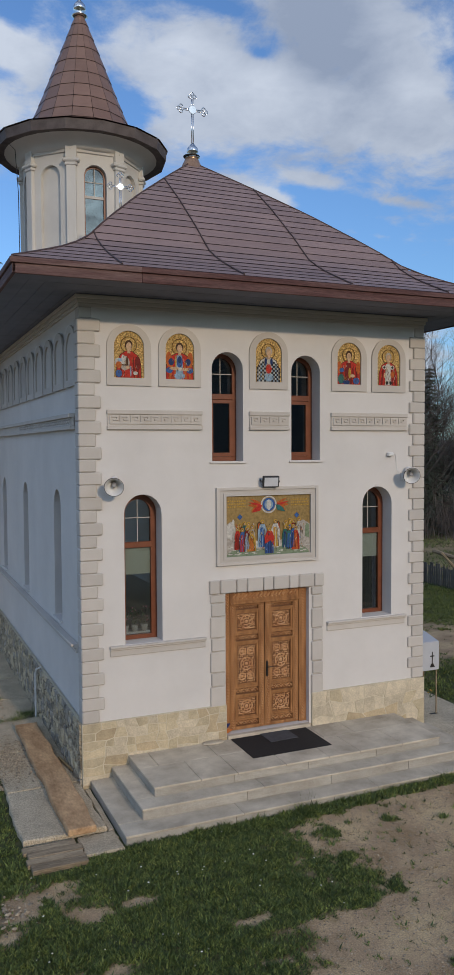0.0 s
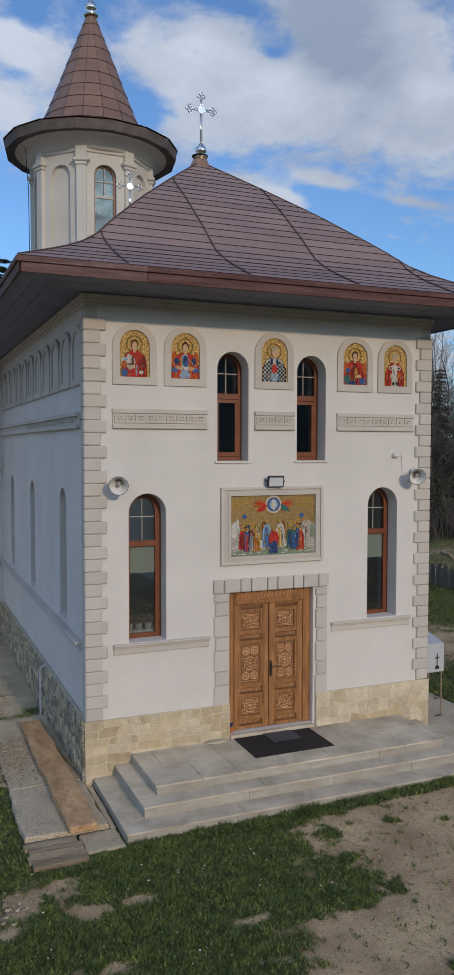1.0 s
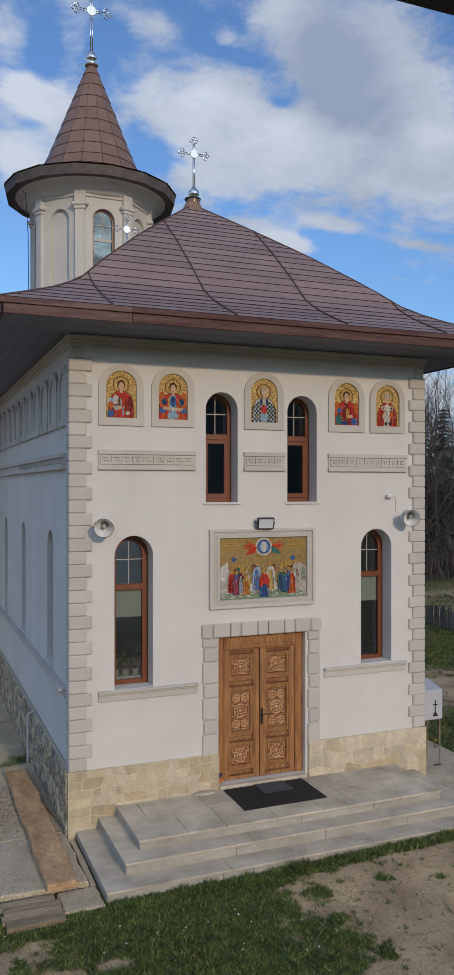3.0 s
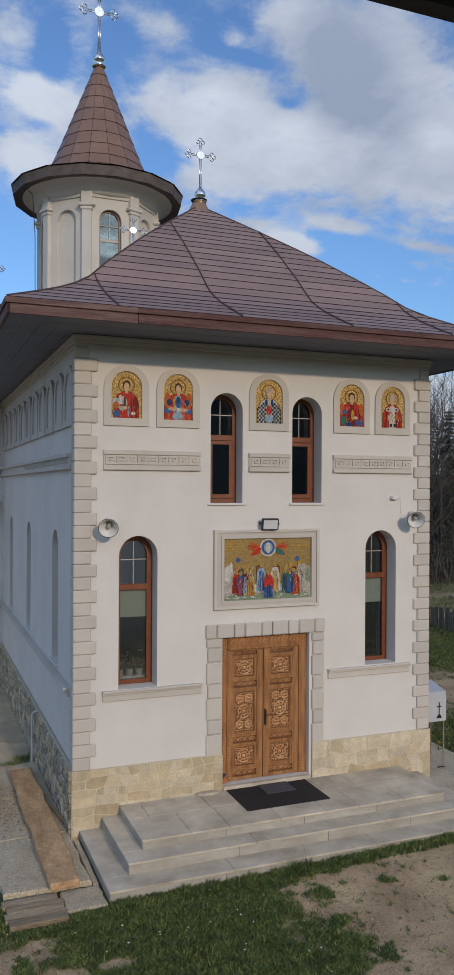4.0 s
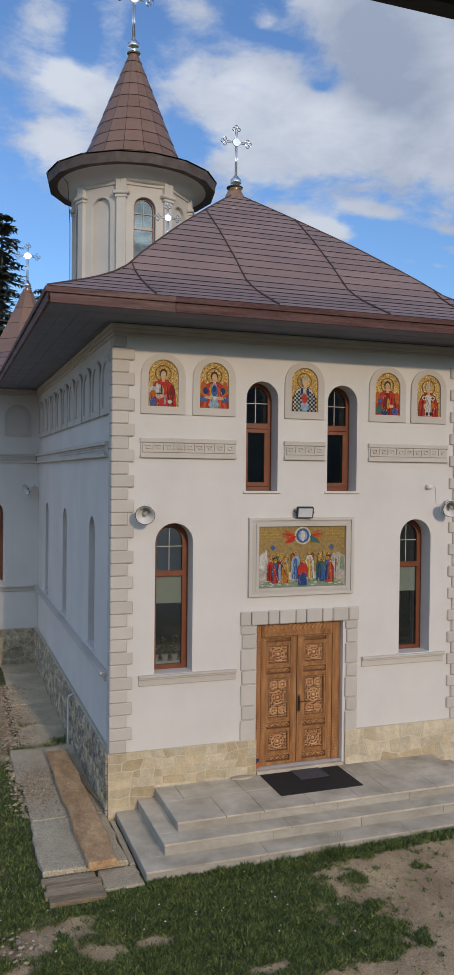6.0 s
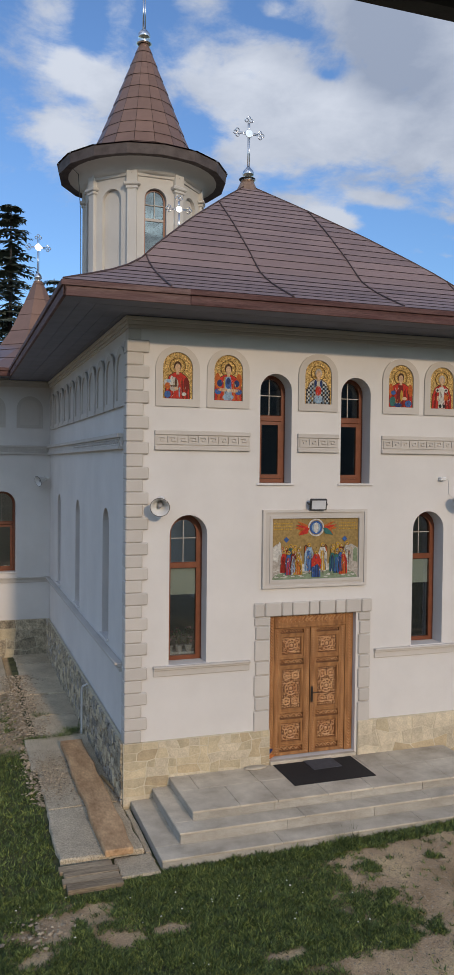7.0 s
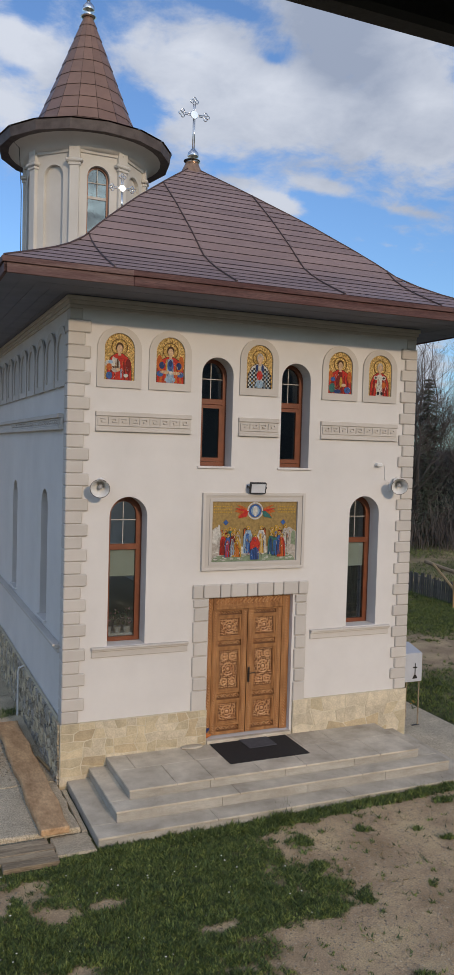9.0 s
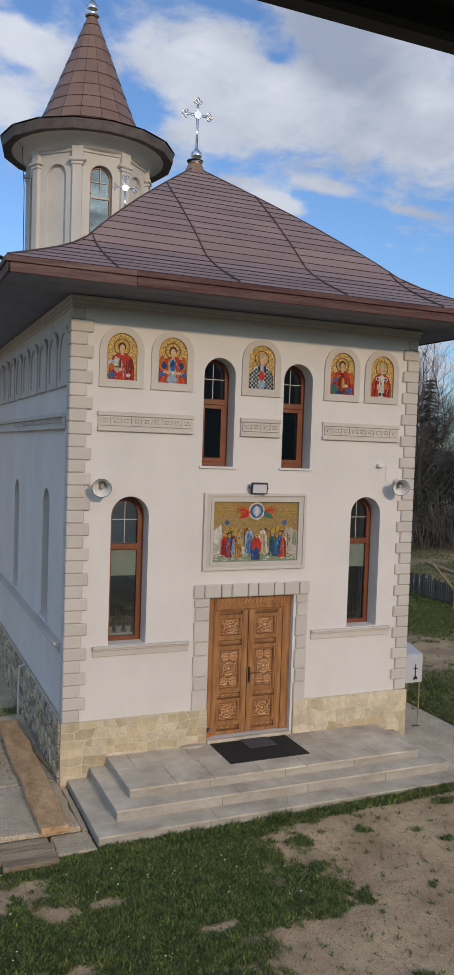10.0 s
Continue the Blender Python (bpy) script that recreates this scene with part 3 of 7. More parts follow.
for k, (z0, z1, p) in enumerate([(7.925, 7.99, 0.065), (7.86, 7.925, 0.04), (7.80, 7.86, 0.02)]):
    box(bm, -p, W + p, -p, 0.02, z0 + 0.001, z1, bevel=0.008)
    box(bm, -p, 0.03, 0.02, TY - 0.001, z0 + 0.001, z1, bevel=0.008)
    box(bm, -2.2, -p, TY - p, TY, z0 + 0.001, z1, bevel=0.008)
tagged(part("cornice", bm, TRIM), "stepped plaster cornice under the eaves", "trim", kind="structure")

# ---- main roof ----
PROF = [(0.0, 8.21), (0.45, 8.40), (0.885, 8.59), (1.2, 8.75), (1.55, 8.96), (2.04, 9.42), (3.0, 10.22), (4.0, 10.98), (4.93, 11.66)]
APY = 3.65
RUN = APY + OV
SX = (W / 2 + OX) / RUN


def rz(d):
    return float(np.interp(d, [p[0] for p in PROF], [p[1] for p in PROF]))


COURSES = list(np.concatenate([np.linspace(0, 1.5, 7)[:-1], np.linspace(1.5, RUN - 0.12, 18)]))
SEAMS = [0.37, 2.33, 4.29, 6.25]
roof = thing("roof", "brown sheet-metal hipped roof with flared eaves", "roof", kind="structure")


def sheet(name, a, c, parent=None, into=None, kind=0):
    """One course of roofing on a slope: its lower and upper edge, each as two points; its lower lip stands proud."""
    b = into or bmesh.new()
    lip = Vector((0, 0, 0.009 if abs(c[0][2] - a[0][2]) < 0.12 else 0.012))
    (p0, p1), (q1, q0) = [Vector(p) for p in a], [Vector(p) for p in c]
    v = [b.verts.new(p) for p in (p0 + lip, p1 + lip, q1, q0)]
    b.faces.new(v)
    return b


def part_flat(name, b, material, parent):
    me = bpy.data.meshes.new(name)
    b.to_mesh(me)
    b.free()
    me.materials.append(material)
    ob = new(name, me)
    ob.parent = parent
    return ob


rest = bmesh.new()
for d0, d1 in zip(COURSES, COURSES[1:]):
    z0, z1 = rz(d0), rz(d1)
    lo0, hi0 = -OX + d0 * SX, W + OX - d0 * SX
    lo1, hi1 = -OX + d1 * SX, W + OX - d1 * SX
    y0, y1 = -OV + d0, -OV + d1
    cuts = [x for x in SEAMS]
    bounds = [-99] + cuts + [99]
    for a, c in zip(bounds, bounds[1:]):
        l0, h0 = max(a, lo0), min(c, hi0)
        l1, h1 = max(a, lo1), min(c, hi1)
        if h0 - l0 < 0.01:
            continue
        if h1 < l1:
            l1 = h1 = max(min((l1 + h1) / 2, hi1), lo1)
        part_flat("roof_sheet", sheet("roof_sheet", ((l0, y0, z0), (h0, y0, z0)), ((h1, y1, z1), (l1, y1, z1))), ROOF, roof)
    # the long sides
    for sgn in (0, 1):
        xa, xb = (lo0, lo1) if sgn == 0 else (hi0, hi1)
        end = TY - OV - 0.2 + d0 if sgn == 0 else 25
        p = ((xa, end, z0), (xa, y0, z0)) if sgn == 0 else ((xa, y0, z0), (xa, end, z0))
        q = ((xb, y1, z1), (xb, end, z1)) if sgn == 0 else ((xb, end, z1), (xb, y1, z1))
        sheet("roof_sheet", p, q, into=rest)
part_flat("side_slopes", rest, ROOF, roof)["kind"] = "stuff"
# near-black layer whose colour makes the shadow lines between the courses
bm = bmesh.new()
for (d0, z0), (d1, z1) in zip(PROF, PROF[1:]):
    ring = [[bm.verts.new(q) for q in ((-OX + d * SX, 25, z - 0.006), (-OX + d * SX, -OV + d, z - 0.006), (W + OX - d * SX, -OV + d, z - 0.006), (W + OX - d * SX, 25, z - 0.006))] for d, z in ((d0, z0), (d1, z1))]
    for k in range(3):
        bm.faces.new((ring[0][k], ring[0][k + 1], ring[1][k + 1], ring[1][k]))
part_flat("under_layer", bm, ROOF_GAP_SHADE, roof)


def rib(pts, w=0.022, h=0.055):
    b = bmesh.new()
    tube(b, [Vector(p) + Vector((0, 0, h * 0.5)) for p in pts], w, w, 5)
    return b


for x in SEAMS:
    top = (x + OX) / SX if x < W / 2 else (W + OX - x) / SX
    ds = [d for d in np.linspace(0.02, min(top, RUN - 0.15), 14)]
    part("seam", rib([(x, -OV + d, rz(d)) for d in ds], 0.013, 0.04), SEAM_CAP, roof)
for sgn in (0, 1):
    ds = np.linspace(0.0, RUN - 0.1, 16)
    part("hip_cap", rib([((-OX + d * SX) if sgn == 0 else (W + OX - d * SX), -OV + d, rz(d)) for d in ds], 0.016, 0.02), SEAM_CAP, roof)
part("ridge_cap", rib([(W / 2, APY, rz(RUN - 0.12)), (W / 2, 25, rz(RUN - 0.12))], 0.07, 0.02), ROOF, roof)


def cross(bm_arm, cx, cy, z0, h):
    """A metal cross: a double pole, arms that end in open trefoils, and a disc where they meet."""
    cz = z0 + h * 0.66
    r = h * 0.011
    for s in (-1, 1):
        tube(bm_arm, [(cx + s * h * 0.016, cy, z0), (cx + s * h * 0.016, cy, cz)], r, r, 5)
    for dx, dz, ln in ((1, 0, 0.20), (-1, 0, 0.20), (0, 1, 0.22)):
        for s in (-1, 1):
            ox, oz = (0, s * h * 0.016) if dx else (s * h * 0.016, 0)
            tube(bm_arm, [(cx + ox, cy, cz + oz), (cx + ox + dx * h * ln, cy, cz + oz + dz * h * ln)], r, r, 5)
        ex, ez = cx + dx * h * (ln + 0.045), cz + dz * h * (ln + 0.045)
        for k in (-1, 0, 1):
            a = math.atan2(dz, dx) + k * math.pi / 2
            px, pz = ex + math.cos(a) * h * 0.05, ez + math.sin(a) * h * 0.05
            ring = [(px + math.cos(t) * h * 0.036, cy, pz + math.sin(t) * h * 0.036) for t in np.linspace(0, 2 * math.pi, 11)]
            tube(bm_arm, ring, r, r, 5)
    return cz


def roof_cross(name, cx, cy, zb, h, rb, label):
    """A cross on a ball finial on a small cone."""
    top = thing(name, label, "cross", at=(cx, cy, zb))
    b = bmesh.new()
    cz = cross(b, 0, 0, rb * 1.6, h)
    part("pole_and_arms", b, SILVER, top, smooth=True)
    b = bmesh.new()
    lathe(b, [(h * 0.078, -0.012), (h * 0.085, 0), (h * 0.078, 0.012)], (0, 0, 0), 20)
    bmesh.ops.transform(b, matrix=Matrix.Translation((0, -0.01, cz)) @ Matrix.Rotation(math.pi / 2, 4, "X"), verts=b.verts)
    part("centre_disc", b, SILVER, top, "bright round plate")
    b = lathe(bmesh.new(), [(rb * 0.9, -rb * 0.95), (rb * 1.25, -rb * 0.85), (rb * 0.6, -rb * 0.55), (rb * 0.5, -rb * 0.4), (rb * 0.95, 0.05 * rb), (rb, rb * 0.3), (rb * 0.9, rb * 0.75), (rb * 0.4, rb * 1.35), (rb * 0.12, rb * 1.7)], (0, 0, 0), 18)
    part("ball", b, SILVER, top, smooth=True)
    return top


fin = thing("roof_finial", "small copper cone at the roof's apex", "finial", at=(W / 2, APY, 11.42))
part("cone", lathe(bmesh.new(), [(0.36, -0.06), (0.26, 0.06), (0.17, 0.24), (0.12, 0.36)], (0, 0, 0), 12), COPPER, fin, smooth=True)
part("collar", lathe(bmesh.new(), [(0.11, 0.335), (0.175, 0.345), (0.18, 0.365), (0.12, 0.385)], (0, 0, 0), 14), DARK_METAL, fin, "dark metal collar")
roof_cross("roof_cross", W / 2 + 0.025, APY, 11.86, 1.06, 0.125, "polished steel cross on a ball over the front roof")
fin = thing("ridge_finial", "small copper cone on the ridge", "finial", at=(W / 2, 9.23, 11.40))
part("cone", lathe(bmesh.new(), [(0.30, -0.06), (0.22, 0.06), (0.15, 0.24), (0.11, 0.40)], (0, 0, 0), 12), COPPER, fin, smooth=True)
roof_cross("ridge_cross", W / 2, 9.23, 11.84, 1.15, 0.12, "polished steel cross on the ridge before the tower")

# ---- tower ----
TX, TYC = W / 2 - 0.05, 13.62
TR, RIM = 1.95, 2.78
OCT = radians(22.5)
tower = thing("tower", "octagonal plastered bell tower with arched niches", "tower", kind="structure", at=(TX, TYC, 0))
AP = TR * math.cos(OCT)
HALF = TR * math.sin(OCT)
T0, T1 = 9.5, 14.7
for k in range(8):
    m = Matrix.Rotation(k * math.pi / 4, 4, "Z") @ Matrix.Translation((0, -AP, 0))
    part("tower_wall", plate(rect(-HALF, HALF, T0, T1), [arch(0, 10.6, 14.20, 0.70)], 0.25, m), TOWER_PLASTER, tower)
    if k % 2 == 0:
        fr = part("window", plate(arch(0, 10.6, 14.20, 0.695), [arch(0, 10.66, 14.14, 0.58)], 0.06, m @ Matrix.Translation((0, 0.14, 0))), WOOD_FRAME, tower)
        b = boxed(-0.3, 0.3, 0.15, 0.18, 13.22, 13.30)
        box(b, -0.012, 0.012, 0.15, 0.17, 13.30, 14.14)
        box(b, -0.3, 0.3, 0.15, 0.17, 13.70, 13.725)
        bmesh.ops.transform(b, matrix=m, verts=b.verts)
        part("glazing_bar", b, TRIM, fr)
        part("pane", plate(arch(0, 10.66, 14.14, 0.58), [], 0.008, m @ Matrix.Translation((0, 0.18, 0))), GLASS, fr)
        fr.visible_shadow = True
    else:
        part("niche_back", plate(arch(0, 10.6, 14.20, 0.695), [], 0.05, m @ Matrix.Translation((0, 0.12, 0))), TOWER_PLASTER, tower)
    # a pilaster with its capital on the corner
    mc = Matrix.Rotation(k * math.pi / 4 + OCT, 4, "Z") @ Matrix.Translation((0, -TR, 0))
    part("pilaster", boxed(-0.15, 0.15, -0.045, 0.15, T0, 14.22, bevel=0.015, m=mc), TOWER_PLASTER, tower)
    b = boxed(-0.26, 0.26, -0.12, 0.1, 14.20, 14.31, bevel=0.03, m=mc)
    box(b, -0.19, 0.19, -0.08, 0.1, 14.10, 14.198, bevel=0.02, m=mc)
    box(b, -0.17, 0.17, -0.055, 0.1, 14.312, 14.7, bevel=0.01, m=mc)
    part("capital", b, TOWER_PLASTER, tower)
# near-black core added behind the panes, standing for the unlit room
part("tower_core", lathe(bmesh.new(), [(1.25, 9.6), (1.25, 14.6)], (0, 0, 0), 16), TOWER_DARK, tower, "added dark core for the unlit inside of the tower")
part("string_course", lathe(bmesh.new(), [(TR - 0.1, 14.50), (TR + 0.05, 14.52), (TR + 0.07, 14.60), (TR - 0.1, 14.62)], (0, 0, 0), 8, OCT), TOWER_PLASTER, tower)
part("cove", lathe(bmesh.new(), [(TR - 0.15, 14.58), (TR + 0.02, 14.61), (TR + 0.07, 14.68), (TR + 0.17, 14.78), (TR + 0.34, 14.88), (TR + 0.52, 14.94), (RIM - 0.12, 14.96)], (0, 0, 0), 32), TOWER_PLASTER, tower, smooth=True)
part("rim_board", lathe(bmesh.new(), [(RIM - 0.16, 14.93), (RIM - 0.03, 14.90), (RIM, 15.19), (RIM - 0.1, 15.21)], (0, 0, 0), 16, OCT), RIM_BOARD, tower, "dark weathered rim board")
CONE = [(RIM + 0.03, 15.21), (2.42, 15.33), (2.02, 15.48), (1.67, 15.68), (1.53, 16.03), (1.36, 16.44), (1.18, 16.88), (1.0, 17.33), (0.82, 17.79), (0.635, 18.25), (0.45, 18.71), (0.28, 19.14), (0.15, 19.46)]
for k in range(16):
    a0, a1 = k * math.pi / 8 + OCT, (k + 1) * math.pi / 8 + OCT
    for i, ((r0, z0), (r1, z1)) in enumerate(zip(CONE, CONE[1:])):
        pt = lambda r, f, z: Vector((r * math.cos(a0), r * math.sin(a0), z)).lerp(Vector((r * math.cos(a1), r * math.sin(a1), z)), f)
        part_flat("roof_sheet", sheet("s", (pt(r0 + 0.012, 0.012, z0), pt(r0 + 0.012, 0.988, z0)), (pt(r1, 0.988, z1), pt(r1, 0.012, z1))), ROOF_CONE, tower)
part("cone_core", lathe(bmesh.new(), [(r - 0.02, z) for r, z in CONE], (0, 0, 0), 16, OCT), ROOF_GAP_SHADE, tower)
roof_cross("tower_cross", TX, TYC, 19.68, 2.0, 0.21, "tall polished steel cross on the tower's ball finial")
b = tube(bmesh.new(), [(TX - 2.1, TYC - 0.5, 9.8), (TX - 2.12, TYC - 0.5, 13.5), (TX - 2.2, TYC - 0.5, 14.8), (TX - 2.6, TYC - 0.6, 15.1)], 0.012, 0.012, 5)
tagged(part("lightning_wire", b, DARK_METAL), "thin lightning wire down the tower", "cable")

# side apse's turret roof
turret = thing("apse_roof", "brown sheet-metal pointed roof of the side apse", "roof", kind="structure", at=(0.02, 15, 0))
TP = [(4.6, 8.21), (3.2, 8.75), (2.2, 9.15), (1.35, 9.45), (1.0, 9.95), (0.72, 10.5), (0.45, 11.05), (0.2, 11.6), (0.12, 11.75)]
for k in range(8):
    a0, a1 = k * math.pi / 4 + OCT, (k + 1) * math.pi / 4 + OCT
    for (r0, z0), (r1, z1) in zip(TP, TP[1:]):
        pt = lambda r, f, z: Vector((r * math.cos(a0), r * math.sin(a0), z)).lerp(Vector((r * math.cos(a1), r * math.sin(a1), z)), f)
        part_flat("roof_sheet", sheet("s", (pt(r0, 0, z0), pt(r0, 1, z0)), (pt(r1, 1, z1), pt(r1, 0, z1))), ROOF_CONE, turret)
roof_cross("apse_cross", 0.02, 15, 11.82, 1.25, 0.13, "polished steel cross on the side apse's pointed roof")

# ---- windows ----
def window(name, c, z0, z1, w, m, blind=False, label=""):
    """An arched timber window in its reveal: frame, transom, sash, bars and panes."""
    win = thing(name, label or "red-brown timber window with an arched head", "window", "arched windows", kind="structure")
    mm = m @ Matrix.Translation((0, REV, 0))
    w2, fw = w - 0.004, 0.098 if blind else 0.07
    zt = z0 + (z1 - z0) * (0.652 if blind else 0.605)     # transom
    fr = part("window_frame", plate(arch(c, z0 + 0.02, z1 - 0.002, w2), [arch(c, z0 + 0.09, z1 - fw, w2 - 2 * fw)], 0.08, mm), WOOD_FRAME, win)
    b = boxed(c - w2 / 2 + 0.068, c + w2 / 2 - 0.068, REV - 0.012, REV + 0.07, zt - 0.05, zt + 0.05, bevel=0.008)
    bmesh.ops.transform(b, matrix=m, verts=b.verts)
    part("transom", b, WOOD_FRAME, win)
    s0, s1, sw = z0 + 0.095, zt - 0.055, w2 / 2 - 0.075
    if not blind:
        part("sash", plate(rect(c - sw, c + sw, s0, s1), [rect(c - sw + 0.06, c + sw - 0.06, s0 + 0.07, s1 - 0.06)], 0.05, m @ Matrix.Translation((0, REV - 0.02, 0))), WOOD_FRAME, win)
    b = boxed(c - 0.006, c + 0.006, REV + 0.03, REV + 0.040, zt + 0.05, z1 - 0.07)
    box(b, c - w2 / 2 + 0.07, c + w2 / 2 - 0.07, REV + 0.03, REV + 0.042, zt + (z1 - zt) * 0.52, zt + (z1 - zt) * 0.52 + 0.012)
    bmesh.ops.transform(b, matrix=m, verts=b.verts)
    part("glazing_bar", b, TRIM, win, "pale glazing bars")
    part("pane", plate(arch(c, zt + 0.05, z1 - 0.068, w2 - 0.14), [], 0.006, m @ Matrix.Translation((0, REV + 0.045, 0))), GLASS, win)
    if blind:
        part("pane", plate(rect(c - sw, c + sw, s0, s1), [], 0.006, m @ Matrix.Translation((0, REV + 0.03, 0))), GLASS, win)
    else:
        part("pane", plate(rect(c - sw + 0.06, c + sw - 0.06, s0 + 0.07, s1 - 0.06), [], 0.006, m @ Matrix.Translation((0, REV + 0.01, 0))), GLASS, win)
    b = boxed(c - w / 2 - 0.05, c + w / 2 + 0.05, -0.035, REV, z0 - 0.02, z0 + 0.018, bevel=0.006)
    bmesh.ops.transform(b, matrix=m, verts=b.verts)
    part("window_sill", b, PLASTER, win, "thin white sill")
    if blind:
        b = bmesh.new()
        box(b, c - sw + 0.01, c + sw - 0.01, REV + 0.055, REV + 0.062, zt - 0.50, zt - 0.052)
        tube(b, [(c - sw + 0.01, REV + 0.06, zt - 0.50), (c + sw - 0.01, REV + 0.06, zt - 0.50)], 0.010, 0.010, 8)
        bmesh.ops.transform(b, matrix=m, verts=b.verts)
        part("roller_blind", b, BLIND, win, "ivory roller blind half drawn")
    return win


for i, a in enumerate(UP_WIN):
    window("window_%d" % (i + 1), *a, FRONT, label="tall upper timber window with an arched head")
for i, a in enumerate(LOW_WIN):
    window("window_%d" % (i + 3), *a, FRONT, blind=True, label="tall lower timber window with a half-drawn blind")
for i, a in enumerate(SIDE_WIN):
    window("window_%d" % (i + 5), *a, SIDE, label="arched timber window in the side wall")
window("window_8", -1.33, 2.43, 4.79, 0.75, Matrix.Translation((0, TY, 0)), label="dark arched window of the side apse")

# ---- front trim ----
def moulded(name, x0, x1, z0, z1, label, m=FRONT, steps=((0, 1, 0.03), (0.0, 0.22, 0.055), (0.78, 1, 0.055))):
    b = bmesh.new()
    for k, (a, c, p) in enumerate(steps):
        e = 0.003 * k
        box(b, x0 - e, x1 + e, -p, 0.01 + e, z0 + a * (z1 - z0) - (e if a == 0 else 0), z0 + c * (z1 - z0) + (e if c == 1 else 0), bevel=0.008)
    bmesh.ops.transform(b, matrix=m, verts=b.verts)
    ob = part(name, b, TRIM)
    return tagged(ob, label, "trim", kind="structure")


def fret(x0, x1, z0, z1, parent, m=FRONT):
    """The raised key pattern: a row of hooked bars."""
    n = max(2, round((x1 - x0) / 0.183))
    s = (x1 - x0) / n
    h = z1 - z0
    t = h * 0.2
    for k in range(n):
        a = x0 + k * s
        b = bmesh.new()
        for u0, u1, v0, v1 in ((0, s, 0, t), (0, t, t, h), (t, s * 0.84, h - t, h), (s * 0.84 - t, s * 0.84, h * 0.4, h - t), (s * 0.36, s * 0.84 - t, h * 0.4, h * 0.4 + t)):
            box(b, a + u0, a + u1, -0.052, -0.028, z0 + v0, z0 + v1)
        bmesh.ops.transform(b, matrix=m, verts=b.verts)
        part("key_bar", b, TRIM, parent)


for x0, x1 in ((0.437, 2.085), (2.975, 3.748), (4.617, 6.275)):
    band = moulded("trim", x0, x1, 5.85, 6.165, "beige plaster band with a raised key pattern")
    fret(x0 + 0.03, x1 - 0.03, 5.940, 6.078, band)
for x0, x1, zs in ((0.44, 2.125, 2.11), (4.535, 6.25, 2.155)):
    moulded("trim", x0, x1, zs, zs + 0.17, "beige moulded plaster sill band", steps=((0, 1, 0.03), (0.62, 1, 0.06), (0.82, 1, 0.085)))
for y0, y1, nm in ((0.45, TY - 0.01, "side"),):
    band = moulded("trim", y0, y1, 5.86, 6.12, "beige plaster band along the side wall", m=SIDE, steps=((0, 1, 0.03), (0.0, 0.25, 0.075), (0.75, 1, 0.09)))
    fret(y0 + 0.05, 6.0, 5.93, 6.05, band, m=SIDE)
    moulded("trim", 0.4, TY - 0.01, 2.13, 2.28, "beige moulded sill band along the side wall", m=SIDE, steps=((0, 1, 0.04), (0.5, 1, 0.08), (0.78, 1, 0.12)))
band = moulded("trim", -2.2, -0.06, 5.86, 6.12, "beige plaster band on the side apse", m=Matrix.Translation((0, TY, 0)))
fret(-2.1, -0.08, 5.93, 6.05, band, m=Matrix.Translation((0, TY, 0)))
moulded("trim", -2.2, -0.06, 2.13, 2.28, "beige moulded sill band on the side apse", m=Matrix.Translation((0, TY, 0)), steps=((0, 1, 0.03), (0.62, 1, 0.06), (0.82, 1, 0.085)))

# niches along the side wall
for k in range(11):
    c = 0.57 + 0.98 * k
    nb = part("trim", plate(arch(c, 6.57, 7.575, 0.86), [arch(c, 6.68, 7.45, 0.58)], -0.035, SIDE), TRIM)
    tagged(nb, "arched plaster niche frame on the side wall", "trim", kind="structure")
    part("niche_back", plate(arch(c, 6.68, 7.45, 0.58), [], -0.008, SIDE), TRIM, nb)
for c in (-0.57, -1.62):
    mt = Matrix.Translation((0, TY, 0))
    nb = part("trim", plate(arch(c, 6.63, 7.55, 0.74), [arch(c, 6.72, 7.44, 0.54)], -0.035, mt), TRIM)
    tagged(nb, "arched plaster niche frame on the side apse", "trim", kind="structure")
    part("niche_back", plate(arch(c, 6.72, 7.44, 0.54), [], -0.012, mt), TRIM, nb)

# ---- icons ----
def disc(cx, cz, rx, rzz, n=20, a0=0.0, a1=2 * math.pi):
    return [(cx + rx * math.cos(a), cz + rzz * math.sin(a)) for a in np.linspace(a0, a1, n, endpoint=False)]


def flat(loop, y, thick=0.006):
    return plate(loop, [], thick, Matrix.Translation((0, y, 0)))


